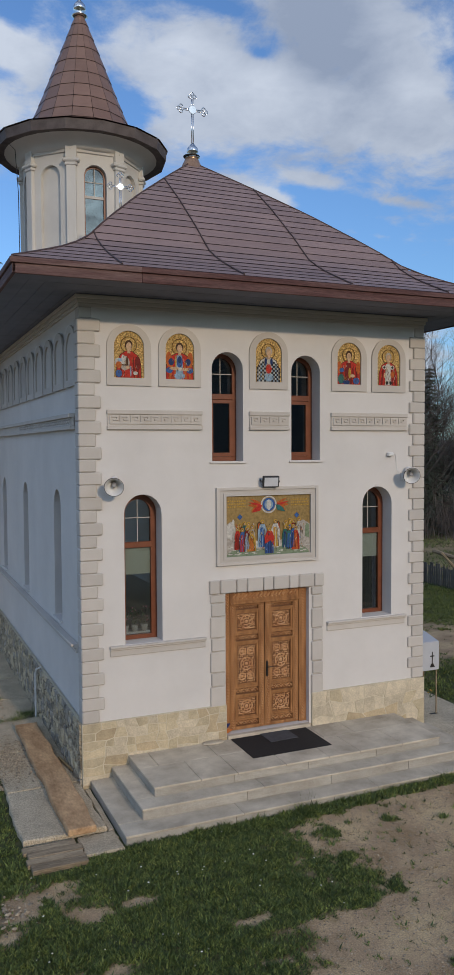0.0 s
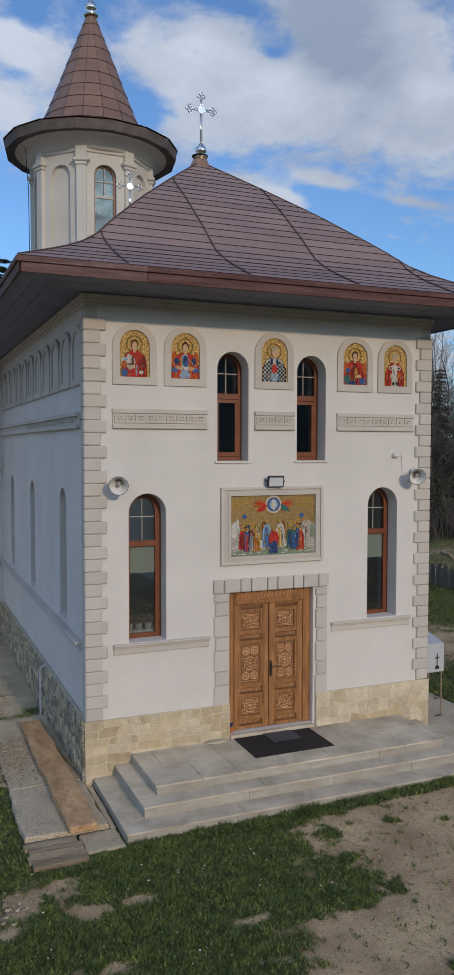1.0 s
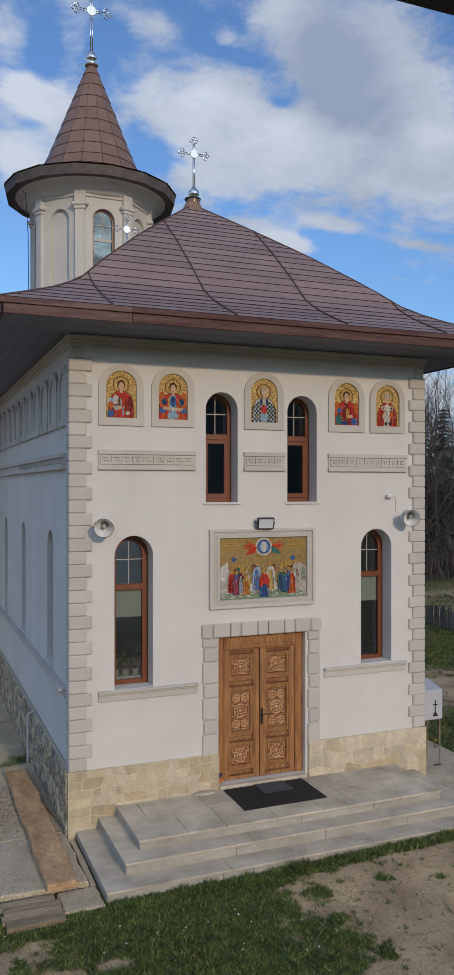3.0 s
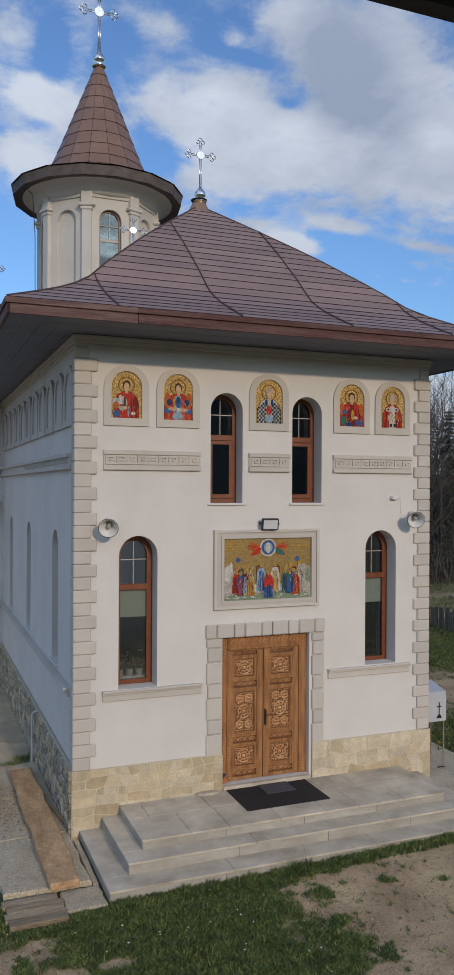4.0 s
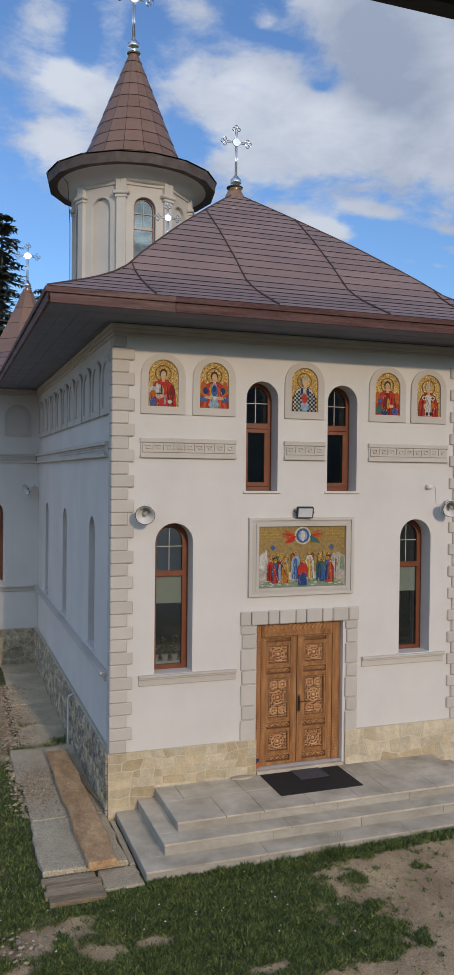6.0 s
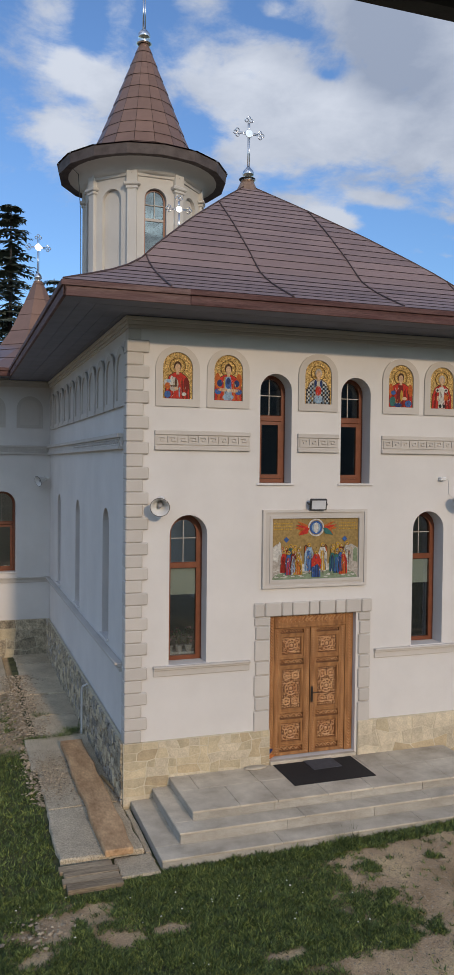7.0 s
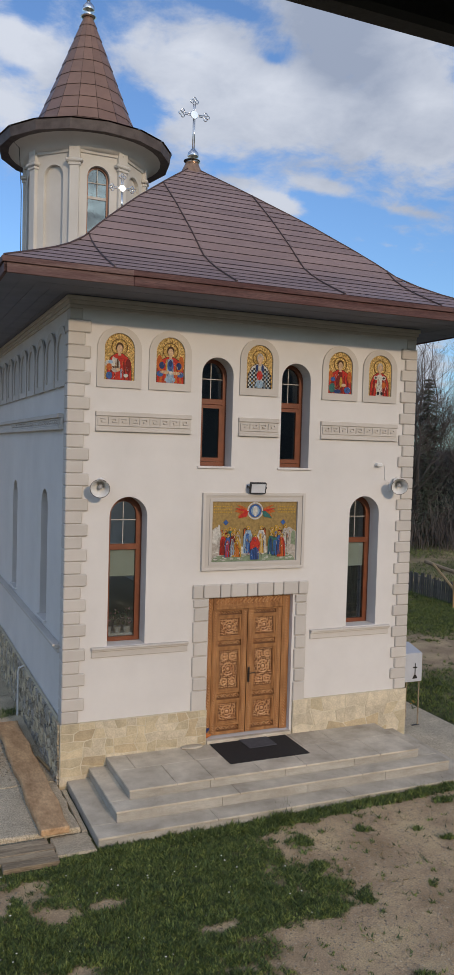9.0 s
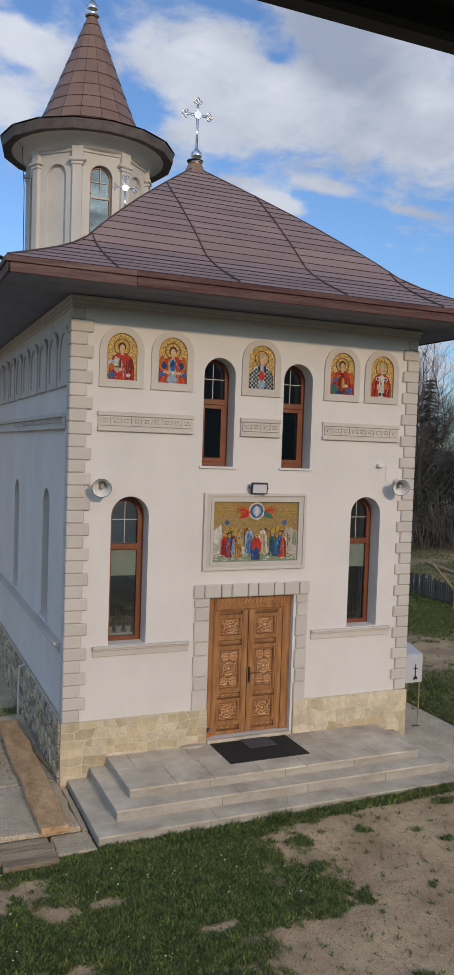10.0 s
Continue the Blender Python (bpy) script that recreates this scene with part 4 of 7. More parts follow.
def icon(x0, main, dark, panel, patches, label, hair=True, wide=1.0):
    """An arched mosaic in a plaster frame: gold ground, a halo and plain coloured shapes, each laid just above the last."""
    c = x0 + 0.375
    ic = thing("icon", label, "mosaic", "arched mosaics")
    part("frame", plate(arch(c, 6.565, 7.56, 0.75), [arch(c, 6.69, 7.453, 0.508)], 0.03, Matrix.Translation((0, -0.032, 0))), TRIM, ic)
    part("gold_ground", flat(arch(c, 6.69, 7.453, 0.508), -0.002), GOLD, ic)
    y = [-0.0075]

    def lay(name, loop, m):
        part(name, flat([(c + u, v) for u, v in loop], y[0], 0.005), m, ic)
        y[0] -= 0.0003

    part("halo", plate(disc(c, 7.225, 0.138, 0.138, 28), [disc(c, 7.225, 0.129, 0.129, 28)], 0.005, Matrix.Translation((0, -0.0070, 0))), T_BROWN, ic)
    robe = [(-0.25, 6.692), (0.25, 6.692), (0.24, 6.93), (0.17, 7.07), (0.06, 7.13), (-0.06, 7.13), (-0.17, 7.07), (-0.24, 6.93)]
    robe = [(u * wide, v) for u, v in robe]
    lay("robe_outline", robe, T_BROWN)
    lay("robe_shape", [(u * 0.95, 6.694 + (v - 6.692) * 0.975) for u, v in robe], main)
    for u0, u1 in ((-0.20, -0.15), (-0.10, -0.07), (0.09, 0.13), (0.17, 0.21)):
        lay("fold", [(u0 * wide, 6.70), (u1 * wide, 6.70), (u1 * 0.72 * wide, 7.03), (u0 * 0.78 * wide, 6.98)], dark)
    lay("robe_panel", [(-0.075, 6.698), (0.07, 6.698), (0.045, 7.09), (-0.05, 7.09)], panel)
    for u, v, a, bb, mt in patches:
        lay("colour_patch", disc(u, v, a, bb, 12) if a != bb else disc(u, v, a, a, 4, math.pi / 4, 2.25 * math.pi), mt)
    r = random.Random(int(x0 * 100))
    for mt, many in ((T_BROWN, 14), (T_WHITE, 8), (dark, 16), (T_OCHRE, 6)):
        b = bmesh.new()
        for _ in range(many):
            v = r.uniform(6.71, 7.04)
            u = r.uniform(-0.21, 0.21) * wide * (1 - 0.5 * max(0.0, v - 6.93) / 0.11)
            ln, w, a = r.uniform(0.012, 0.038), r.uniform(0.002, 0.0042), math.pi / 2 + u * 1.9 + r.uniform(-0.5, 0.5)
            ca, sa = math.cos(a), math.sin(a)
            plate([(c + u + p * ln * ca - q * w * sa, v + p * ln * sa + q * w * ca) for p, q in ((-1, 0), (0, -1), (1, 0), (0, 1))], [], 0.005, Matrix.Translation((0, y[0], 0)), b)
        part("line_work", b, mt, ic)["kind"] = "stuff"
        y[0] -= 0.0003
    part("halo_rim", plate(disc(c, 7.225, 0.124, 0.124, 28), [disc(c, 7.225, 0.117, 0.117, 28)], 0.005, Matrix.Translation((0, -0.0071, 0))), T_OCHRE, ic)
    lay("hair_shape", disc(0, 7.225, 0.064, 0.080), T_BROWN if hair else T_GREY)
    lay("head_shape", disc(0, 7.200, 0.047, 0.068), T_SKIN)
    lay("neck_shape", [(-0.026, 7.09), (0.026, 7.09), (0.022, 7.15), (-0.022, 7.15)], T_SKIN)
    return ic


icon(0.44, T_RED, T_MAROON, T_RED, [(-0.07, 6.93, 0.085, 0.12, T_GREY), (-0.10, 6.97, 0.03, 0.10, T_WHITE), (-0.03, 6.95, 0.018, 0.09, T_BROWN), (-0.07, 6.90, 0.07, 0.012, T_BROWN), (-0.19, 6.95, 0.05, 0.06, T_WHITE), (0.15, 6.93, 0.05, 0.12, T_MAROON), (-0.17, 6.76, 0.055, 0.06, T_BLUE), (-0.17, 6.90, 0.05, 0.055, T_ORANGE), (-0.15, 6.98, 0.04, 0.03, T_SKY), (-0.02, 6.86, 0.035, 0.03, T_SKIN), (0.11, 6.77, 0.04, 0.03, T_WHITE), (0.03, 6.80, 0.012, 0.09, T_SKY)], "arched gold mosaic with a red robed shape", wide=0.86)
icon(1.32, T_RED, T_ORANGE, T_SKY, [(-0.19, 7.02, 0.05, 0.13, T_ORANGE), (0.19, 7.02, 0.05, 0.13, T_ORANGE), (-0.15, 6.98, 0.05, 0.06, T_NAVY), (0.15, 6.98, 0.05, 0.06, T_NAVY), (-0.18, 6.84, 0.06, 0.05, T_BLUE), (0.18, 6.84, 0.06, 0.05, T_BLUE), (0.0, 6.75, 0.10, 0.05, T_SKY), (-0.09, 6.87, 0.09, 0.028, T_SKIN), (0.10, 6.86, 0.08, 0.028, T_SKIN), (0.0, 6.98, 0.055, 0.09, T_BLUE), (0.0, 7.02, 0.03, 0.06, T_NAVY), (-0.07, 6.99, 0.014, 0.10, T_OCHRE), (0.07, 6.99, 0.014, 0.10, T_RED), (0.01, 6.86, 0.035, 0.03, T_WHITE)], "arched gold mosaic with red and blue shapes")
icon(2.976, T_WHITE, T_SKY, T_WHITE, [(-0.21 + 0.035 * i, 6.715 + 0.035 * j, 0.0247, 0.0247, T_BLACK) for i in range(13) for j in range(10) if (i + j) % 2 == 0 and abs(i - 6) > 1 and abs(i - 6) < 6.5 - max(0, j - 6)] + [(-0.055, 7.05, 0.024, 0.06, T_NAVY), (0.055, 7.05, 0.024, 0.06, T_NAVY), (0.0, 6.92, 0.056, 0.085, T_RED), (0.0, 6.77, 0.075, 0.07, T_SKY)], "arched gold mosaic with a black and white chequered shape", False, 0.92)
icon(4.62, T_RED, T_MAROON, T_MAROON, [(-0.20, 7.00, 0.045, 0.11, T_ORANGE), (0.20, 7.00, 0.045, 0.11, T_ORANGE), (-0.16, 6.79, 0.07, 0.09, T_GREEN), (-0.05, 6.73, 0.08, 0.04, T_NAVY), (0.16, 6.76, 0.07, 0.06, T_BLUE), (0.02, 6.90, 0.03, 0.10, T_OCHRE), (0.08, 6.85, 0.05, 0.03, T_SKIN), (-0.15, 6.95, 0.05, 0.04, T_BLUE)], "arched gold mosaic with red and green shapes")
icon(5.484, T_RED, T_MAROON, T_WHITE, [(-0.085, 7.03, 0.05, 0.04, T_WHITE), (0.085, 7.03, 0.05, 0.04, T_WHITE), (-0.09, 7.03, 0.028, 0.012, T_BLACK), (-0.09, 7.03, 0.01, 0.032, T_BLACK), (0.09, 7.03, 0.028, 0.012, T_BLACK), (0.09, 7.03, 0.01, 0.032, T_BLACK), (-0.03, 6.74, 0.03, 0.035, T_BLACK), (0.05, 6.74, 0.025, 0.035, T_BLACK), (0.09, 6.90, 0.045, 0.06, T_ORANGE), (-0.08, 6.88, 0.022, 0.05, T_SKIN)], "arched gold mosaic with a red and white shape", False, 0.86)

# large mosaic over the door
MX0, MX1, MZ0, MZ1 = 2.335, 4.325, 3.50, 4.85
mos = thing("mosaic_panel", "wide gold mosaic with small coloured shapes in a plaster frame", "mosaic")
ix0, ix1, iz0, iz1 = 2.515, 4.175, 3.64, 4.70
part("frame", plate(rect(MX0, MX1, MZ0, MZ1), [rect(MX0 + 0.05, MX1 - 0.05, MZ0 + 0.045, MZ1 - 0.045)], 0.065, Matrix.Translation((0, -0.067, 0))), TRIM, mos)
part("inner_frame", plate(rect(MX0 + 0.05, MX1 - 0.05, MZ0 + 0.045, MZ1 - 0.045), [rect(ix0 - 0.05, ix1 + 0.05, iz0 - 0.05, iz1 + 0.05)], 0.04, Matrix.Translation((0, -0.042, 0))), TRIM, mos)
part("inner_moulding", plate(rect(ix0 - 0.05, ix1 + 0.05, iz0 - 0.05, iz1 + 0.05), [rect(ix0, ix1, iz0, iz1)], 0.055, Matrix.Translation((0, -0.057, 0))), TRIM, mos)
part("gold_ground", flat(rect(ix0, ix1, iz0, iz1), -0.012), GOLD_DULL, mos)
mc = (ix0 + ix1) / 2
rnd = random.Random(4)
hill = [(ix0, iz0), (ix1, iz0), (ix1, iz0 + 0.52), (ix1 - 0.14, iz0 + 0.60), (ix1 - 0.25, iz0 + 0.45), (ix1 - 0.42, iz0 + 0.40), (ix1 - 0.55, iz0 + 0.27), (mc + 0.1, iz0 + 0.20), (mc - 0.1, iz0 + 0.20), (ix0 + 0.55, iz0 + 0.28), (ix0 + 0.42, iz0 + 0.42), (ix0 + 0.2, iz0 + 0.50), (ix0 + 0.1, iz0 + 0.62), (ix0, iz0 + 0.55)]
part("pale_rock", flat(hill, -0.017), T_GREY, mos)
for k, (u, h, w) in enumerate(((0.14, 0.66, 0.06), (0.25, 0.58, 0.06), (1.33, 0.58, 0.07), (1.43, 0.62, 0.06), (0.52, 0.42, 0.10), (1.16, 0.42, 0.10), (0.07, 0.60, 0.10), (0.18, 0.46, 0.12), (0.30, 0.36, 0.10), (1.38, 0.40, 0.12), (1.50, 0.60, 0.12), (1.60, 0.54, 0.09), (0.60, 0.26, 0.1), (1.08, 0.26, 0.1))):
    part("pale_ledge", flat([(ix0 + u - w / 2, iz0 + h * 0.55), (ix0 + u + w / 2, iz0 + h * 0.5), (ix0 + u + w * 0.4, iz0 + h * 0.95), (ix0 + u, iz0 + h), (ix0 + u - w * 0.45, iz0 + h * 0.9)], -0.0179 - 0.0004 * k), (T_WHITE, T_GREY, T_HILL)[k % 3], mos)
for k, (u, a, h) in enumerate(((ix0 + 0.38, 0.37, 0.15), (mc + 0.02, 0.32, 0.12), (ix1 - 0.42, 0.40, 0.16))):
    lo = [(u + a * math.cos(t), iz0 + 0.001 + h * math.sin(t)) for t in np.linspace(0, math.pi, 14)]
    part("green_mound", flat(lo, -0.020 - 0.0012 * k), T_HILL, mos)
part("blue_ring", plate(disc(mc, iz1 - 0.165, 0.155, 0.155, 26), [disc(mc, iz1 - 0.165, 0.130, 0.130, 26)], 0.006, Matrix.Translation((0, -0.022, 0))), T_WHITE, mos)
part("blue_ring", plate(disc(mc, iz1 - 0.165, 0.118, 0.118, 26), [disc(mc, iz1 - 0.165, 0.085, 0.085, 26)], 0.006, Matrix.Translation((0, -0.0235, 0))), T_BLUE, mos)
part("blue_disc", flat(disc(mc, iz1 - 0.165, 0.115, 0.115), -0.020), T_SKY, mos)
part("pale_shape", flat(disc(mc, iz1 - 0.17, 0.045, 0.095, 12), -0.025), T_WHITE, mos)
for s in (-1, 1):
    part("wing_shape", flat([(mc + s * 0.15, iz1 - 0.13), (mc + s * 0.34, iz1 - 0.06), (mc + s * 0.27, iz1 - 0.13), (mc + s * 0.40, iz1 - 0.17), (mc + s * 0.29, iz1 - 0.21), (mc + s * 0.34, iz1 - 0.28), (mc + s * 0.17, iz1 - 0.25)][::s], -0.0185), T_ORANGE, mos)
    for q0, v0, q1, v1, ww in ((0.16, 0.15, 0.36, 0.055, 0.022), (0.16, 0.175, 0.40, 0.115, 0.020), (0.17, 0.20, 0.39, 0.18, 0.018)):
        part("plume_shape", flat([(mc + s * q0, iz1 - v0 - ww), (mc + s * (q0 + q1) / 2, iz1 - (v0 + v1) / 2 - ww), (mc + s * q1, iz1 - v1), (mc + s * (q0 + q1) / 2, iz1 - (v0 + v1) / 2 + ww), (mc + s * q0, iz1 - v0 + ww)][::s], -0.0255 - 0.3 * (q1 - 0.36) * 0.01), T_RED if v1 == 0.115 else T_ORANGE, mos)
    part("wing_shape", flat([(mc + s * q, iz1 - v) for q, v in ((0.13, 0.17), (0.17, 0.27), (0.33, 0.30), (0.28, 0.23), (0.20, 0.17))][::-s], -0.0285), T_RED if s < 0 else T_GREEN, mos)
    part("blue_patch", flat([(mc + s * 0.56 - 0.05, iz1 - 0.37), (mc + s * 0.56, iz1 - 0.42), (mc + s * 0.56 + 0.05, iz1 - 0.37), (mc + s * 0.56, iz1 - 0.32)], -0.022), T_BLUE, mos)


rk = random.Random(16)
b = bmesh.new()
for _ in range(46):
    u, v = rk.uniform(ix0 + 0.04, ix1 - 0.04), iz0 + rk.uniform(0.02, 0.17)
    a, q = rk.uniform(0.02, 0.05), rk.uniform(0.006, 0.012)
    plate(disc(u, v, a, q, 6), [], 0.005, Matrix.Translation((0, -0.0236 - rk.uniform(0, 0.0012), 0)), b)
part("line_work", b, T_WHITE, mos)["kind"] = "stuff"
rw = random.Random(6)
for s, rows_ in ((-1, 3), (1, 3)):
    for j in range(rows_):
        b = bmesh.new()
        u = mc + s * 0.62 - 0.17
        while u < mc + s * 0.62 + 0.16:
            ln = rw.uniform(0.012, 0.03)
            plate(rect(u, u + ln, iz1 - 0.10 - 0.05 * j, iz1 - 0.078 - 0.05 * j), [], 0.005, Matrix.Translation((0, -0.0165, 0)), b)
            u += ln + 0.014
        part("writing_bar", b, T_OCHRE, mos)


def robed(u, z, h, w, m1, m2, y):
    part("robe_shape", flat([(u - w * 0.55, z), (u + w * 0.55, z), (u + w * 0.5, z + h * 0.6), (u + w * 0.25, z + h * 0.82), (u - w * 0.25, z + h * 0.82), (u - w * 0.5, z + h * 0.6)], y), m1, mos)
    part("robe_panel", flat([(u - w * 0.2, z + 0.002), (u + w * 0.3, z + 0.002), (u + w * 0.1, z + h * 0.7), (u - w * 0.2, z + h * 0.7)], y - 0.003), m2, mos)
    for q, mm in ((-0.38, m2), (0.36, T_BROWN), (0.0, m1)):
        part("fold", flat([(u + w * q - 0.005, z + 0.003), (u + w * q + 0.006, z + 0.003), (u + w * q * 0.6 + 0.003, z + h * 0.66), (u + w * q * 0.6 - 0.003, z + h * 0.66)], y - 0.0045), mm, mos)
    part("halo", flat(disc(u, z + h * 0.91, 0.036, 0.036, 12), y - 0.002), T_OCHRE, mos)
    part("head_shape", flat(disc(u, z + h * 0.9, 0.017, 0.022, 10), y - 0.005), T_BROWN, mos)
    part("face_shape", flat(disc(u, z + h * 0.89, 0.011, 0.016, 8), y - 0.0065), T_SKIN, mos)


for k, (u, z, h, w, m1, m2) in enumerate((
        (-0.56, 0.20, 0.38, 0.10, T_MAROON, T_OCHRE), (-0.48, 0.24, 0.37, 0.10, T_GREEN, T_NAVY), (-0.40, 0.22, 0.38, 0.10, T_OCHRE, T_BROWN), (-0.33, 0.20, 0.34, 0.10, T_GREY, T_WHITE),
        (0.34, 0.24, 0.36, 0.10, T_OCHRE, T_GREY), (0.42, 0.26, 0.38, 0.10, T_OCHRE, T_BLUE), (0.49, 0.24, 0.38, 0.10, T_MAROON, T_GREEN), (0.60, 0.25, 0.40, 0.11, T_GREY, T_WHITE),
        (-0.61, 0.12, 0.40, 0.11, T_RED, T_MAROON), (-0.52, 0.08, 0.42, 0.11, T_BLUE, T_RED), (-0.43, 0.12, 0.40, 0.11, T_MAROON, T_SKY), (-0.34, 0.08, 0.36, 0.15, T_OCHRE, T_ORANGE),
        (0.32, 0.12, 0.40, 0.11, T_GREEN, T_NAVY), (0.40, 0.09, 0.40, 0.12, T_GREEN, T_BLUE), (0.48, 0.11, 0.42, 0.11, T_BLUE, T_NAVY), (0.53, 0.07, 0.42, 0.14, T_RED, T_ORANGE))):
    robed(mc + u, iz0 + z, h, w, m1, m2, -0.0245 - 0.0009 * k)
for s in (-1, 1):
    robed(mc + s * 0.13, iz0 + 0.14, 0.50, 0.17, T_SKY if s < 0 else T_WHITE, T_BLUE if s < 0 else T_OCHRE, -0.0265)
    part("wing_shape", flat([(mc + s * q, iz0 + v) for q, v in ((0.10, 0.24), (0.215, 0.20), (0.225, 0.56), (0.19, 0.60), (0.10, 0.56))][::s], -0.0225), T_BROWN, mos)
    part("wing_shape", flat([(mc + s * q, iz0 + v) for q, v in ((0.17, 0.26), (0.205, 0.24), (0.212, 0.55), (0.185, 0.58))][::s], -0.0245), T_ORANGE, mos)
robed(mc, iz0 + 0.03, 0.46, 0.15, T_BLUE, T_NAVY, -0.046)
part("robe_shape", flat([(mc - 0.095, iz0 + 0.20), (mc + 0.02, iz0 + 0.26), (mc + 0.085, iz0 + 0.17), (mc + 0.095, iz0 + 0.32), (mc + 0.045, iz0 + 0.43), (mc - 0.045, iz0 + 0.43), (mc - 0.095, iz0 + 0.32)], -0.0515), T_RED, mos)
for mt, many, y in ((T_WHITE, 46, -0.0575), (T_OCHRE, 30, -0.0578), (T_BROWN, 80, -0.0581), (T_BLUE, 12, -0.0584), (T_RED, 10, -0.0587)):
    b = bmesh.new()
    for _ in range(many):
        s = rnd.choice((-1, 1, 0))
        u, v = mc + s * rnd.uniform(0.28, 0.68) + (1 - abs(s)) * rnd.uniform(-0.2, 0.2), iz0 + rnd.uniform(0.1, 0.56)
        ln, w, a = rnd.uniform(0.012, 0.04), rnd.uniform(0.003, 0.006), math.pi / 2 + rnd.uniform(-0.6, 0.6)
        ca, sa = math.cos(a), math.sin(a)
        plate([(u + p * ln * ca - q * w * sa, v + p * ln * sa + q * w * ca) for p, q in ((-1, 0), (0, -1), (1, 0), (0, 1))], [], 0.005, Matrix.Translation((0, y, 0)), b)
    part("line_work", b, mt, mos)["kind"] = "stuff"
# ---- door ----
dx0, dx1, dz0, dz1 = DOOR
DY = 0.13
door = thing("door_1", "carved honey-brown oak double door, closed", "door", kind="structure")


def relief(bm, shapes):
    """Raised carving: rings, bosses and leaves as low tubes and domes in (x, z), at depth y."""
    for s in shapes:
        if s[0] == "ring":
            _, x, z, y, r, t = s
            tube(bm, [(x + r * math.cos(a), y, z + r * math.sin(a)) for a in np.linspace(0, 2 * math.pi, 15)], t, t, 5)
        elif s[0] == "leaf":
            _, x, z, y, ln, w, a = s
            ca, sa = math.cos(a), math.sin(a)
            loop = [(-1, 0), (-0.3, 0.9), (0.4, 0.7), (1, 0), (0.4, -0.7), (-0.3, -0.9)]
            vs = [bm.verts.new((x + u * ln * ca - v * w * sa, y, z + u * ln * sa + v * w * ca)) for u, v in loop]
            top = [bm.verts.new((x + u * ln * ca * f, y - w * 1.25, z + u * ln * sa * f)) for u, f in ((-0.6, 1), (0.6, 1))]
            for q in ((0, 1, None), (5, 0, None)):
                bm.faces.new((vs[q[0]], vs[q[1]], top[0]))
            bm.faces.new((vs[1], vs[2], top[1], top[0]))
            bm.faces.new((vs[2], vs[3], top[1]))
            bm.faces.new((vs[3], vs[4], top[1]))
            bm.faces.new((vs[4], vs[5], top[0], top[1]))
        elif s[0] == "boss":
            _, x, z, y, r = s
            c = bm.verts.new((x, y - r * 0.5, z))
            vs = [bm.verts.new((x + r * math.cos(a), y, z + r * math.sin(a))) for a in np.linspace(0, 2 * math.pi, 8, endpoint=False)]
            for i in range(8):
                bm.faces.new((vs[i], vs[(i + 1) % 8], c))
    return bm


def braid(x0, z0, x1, z1, y, w):
    """A carved rope along a border: slanting strands with small leaves beside them."""
    n = max(2, int(math.hypot(x1 - x0, z1 - z0) / (w * 0.62)))
    a = math.atan2(z1 - z0, x1 - x0)
    out = []
    for i in range(n):
        f = (i + 0.5) / n
        x, z = x0 + f * (x1 - x0), z0 + f * (z1 - z0)
        out.append(("leaf", x, z, y, w * 0.56, w * 0.15, a + 0.85))
        for s in (-1, 1):
            out.append(("leaf", x - s * math.sin(a) * w * 0.40, z + s * math.cos(a) * w * 0.40, y, w * 0.16, w * 0.10, a + 0.3 * s))
    return out


def panel_carving(x0, x1, z0, z1, y, kind):
    cx, cz, w, h = (x0 + x1) / 2, (z0 + z1) / 2, x1 - x0, z1 - z0
    out = [("ring", cx, cz, y, w * 0.31, 0.016), ("ring", cx, cz, y, w * 0.17, 0.012), ("boss", cx, cz, y, w * 0.10)]
    for k in range(8):
        a = k * math.pi / 4 + 0.2
        out.append(("leaf", cx + math.cos(a) * w * 0.235, cz + math.sin(a) * w * 0.235, y, w * 0.085, w * 0.045, a + 0.6))
    corners = [(sx, sz) for sx in (-1, 1) for sz in (-1, 1)]
    for sx, sz in corners:
        if kind == "tall":
            out += [("ring", cx + sx * w * 0.23, cz + sz * h * 0.33, y, w * 0.17, 0.015), ("boss", cx + sx * w * 0.23, cz + sz * h * 0.33, y, w * 0.07)]
            for k in range(5):
                a = k * 1.257
                out.append(("leaf", cx + sx * w * 0.23 + math.cos(a) * w * 0.11, cz + sz * h * 0.33 + math.sin(a) * w * 0.11, y, w * 0.06, w * 0.03, a + 0.5))
            out.append(("leaf", cx + sx * w * 0.36, cz + sz * h * 0.13, y, w * 0.10, w * 0.045, sz * 1.1))
        else:
            for j, (u, v) in enumerate(((0.37, 0.38), (0.40, 0.20), (0.2, 0.41))):
                out.append(("leaf", cx + sx * w * u, cz + sz * h * v, y, w * 0.10, w * 0.05, math.atan2(sz * h, sx * w) + (j - 1) * 0.9))
    r = random.Random(int(x0 * 100 + z0 * 1000))
    step = 0.043
    for i in range(int(w / step)):
        for j in range(int(h / step)):
            x, z = x0 + (i + 0.5) * w / int(w / step), z0 + (j + 0.5) * h / int(h / step)
            if math.hypot(x - cx, z - cz) < w * 0.32:
                continue
            out.append(("leaf", x + r.uniform(-0.008, 0.008), z + r.uniform(-0.008, 0.008), y, r.uniform(0.022, 0.032), r.uniform(0.010, 0.016), math.atan2(z - cz, x - cx) + r.choice((-0.9, 0.9))))
    return out


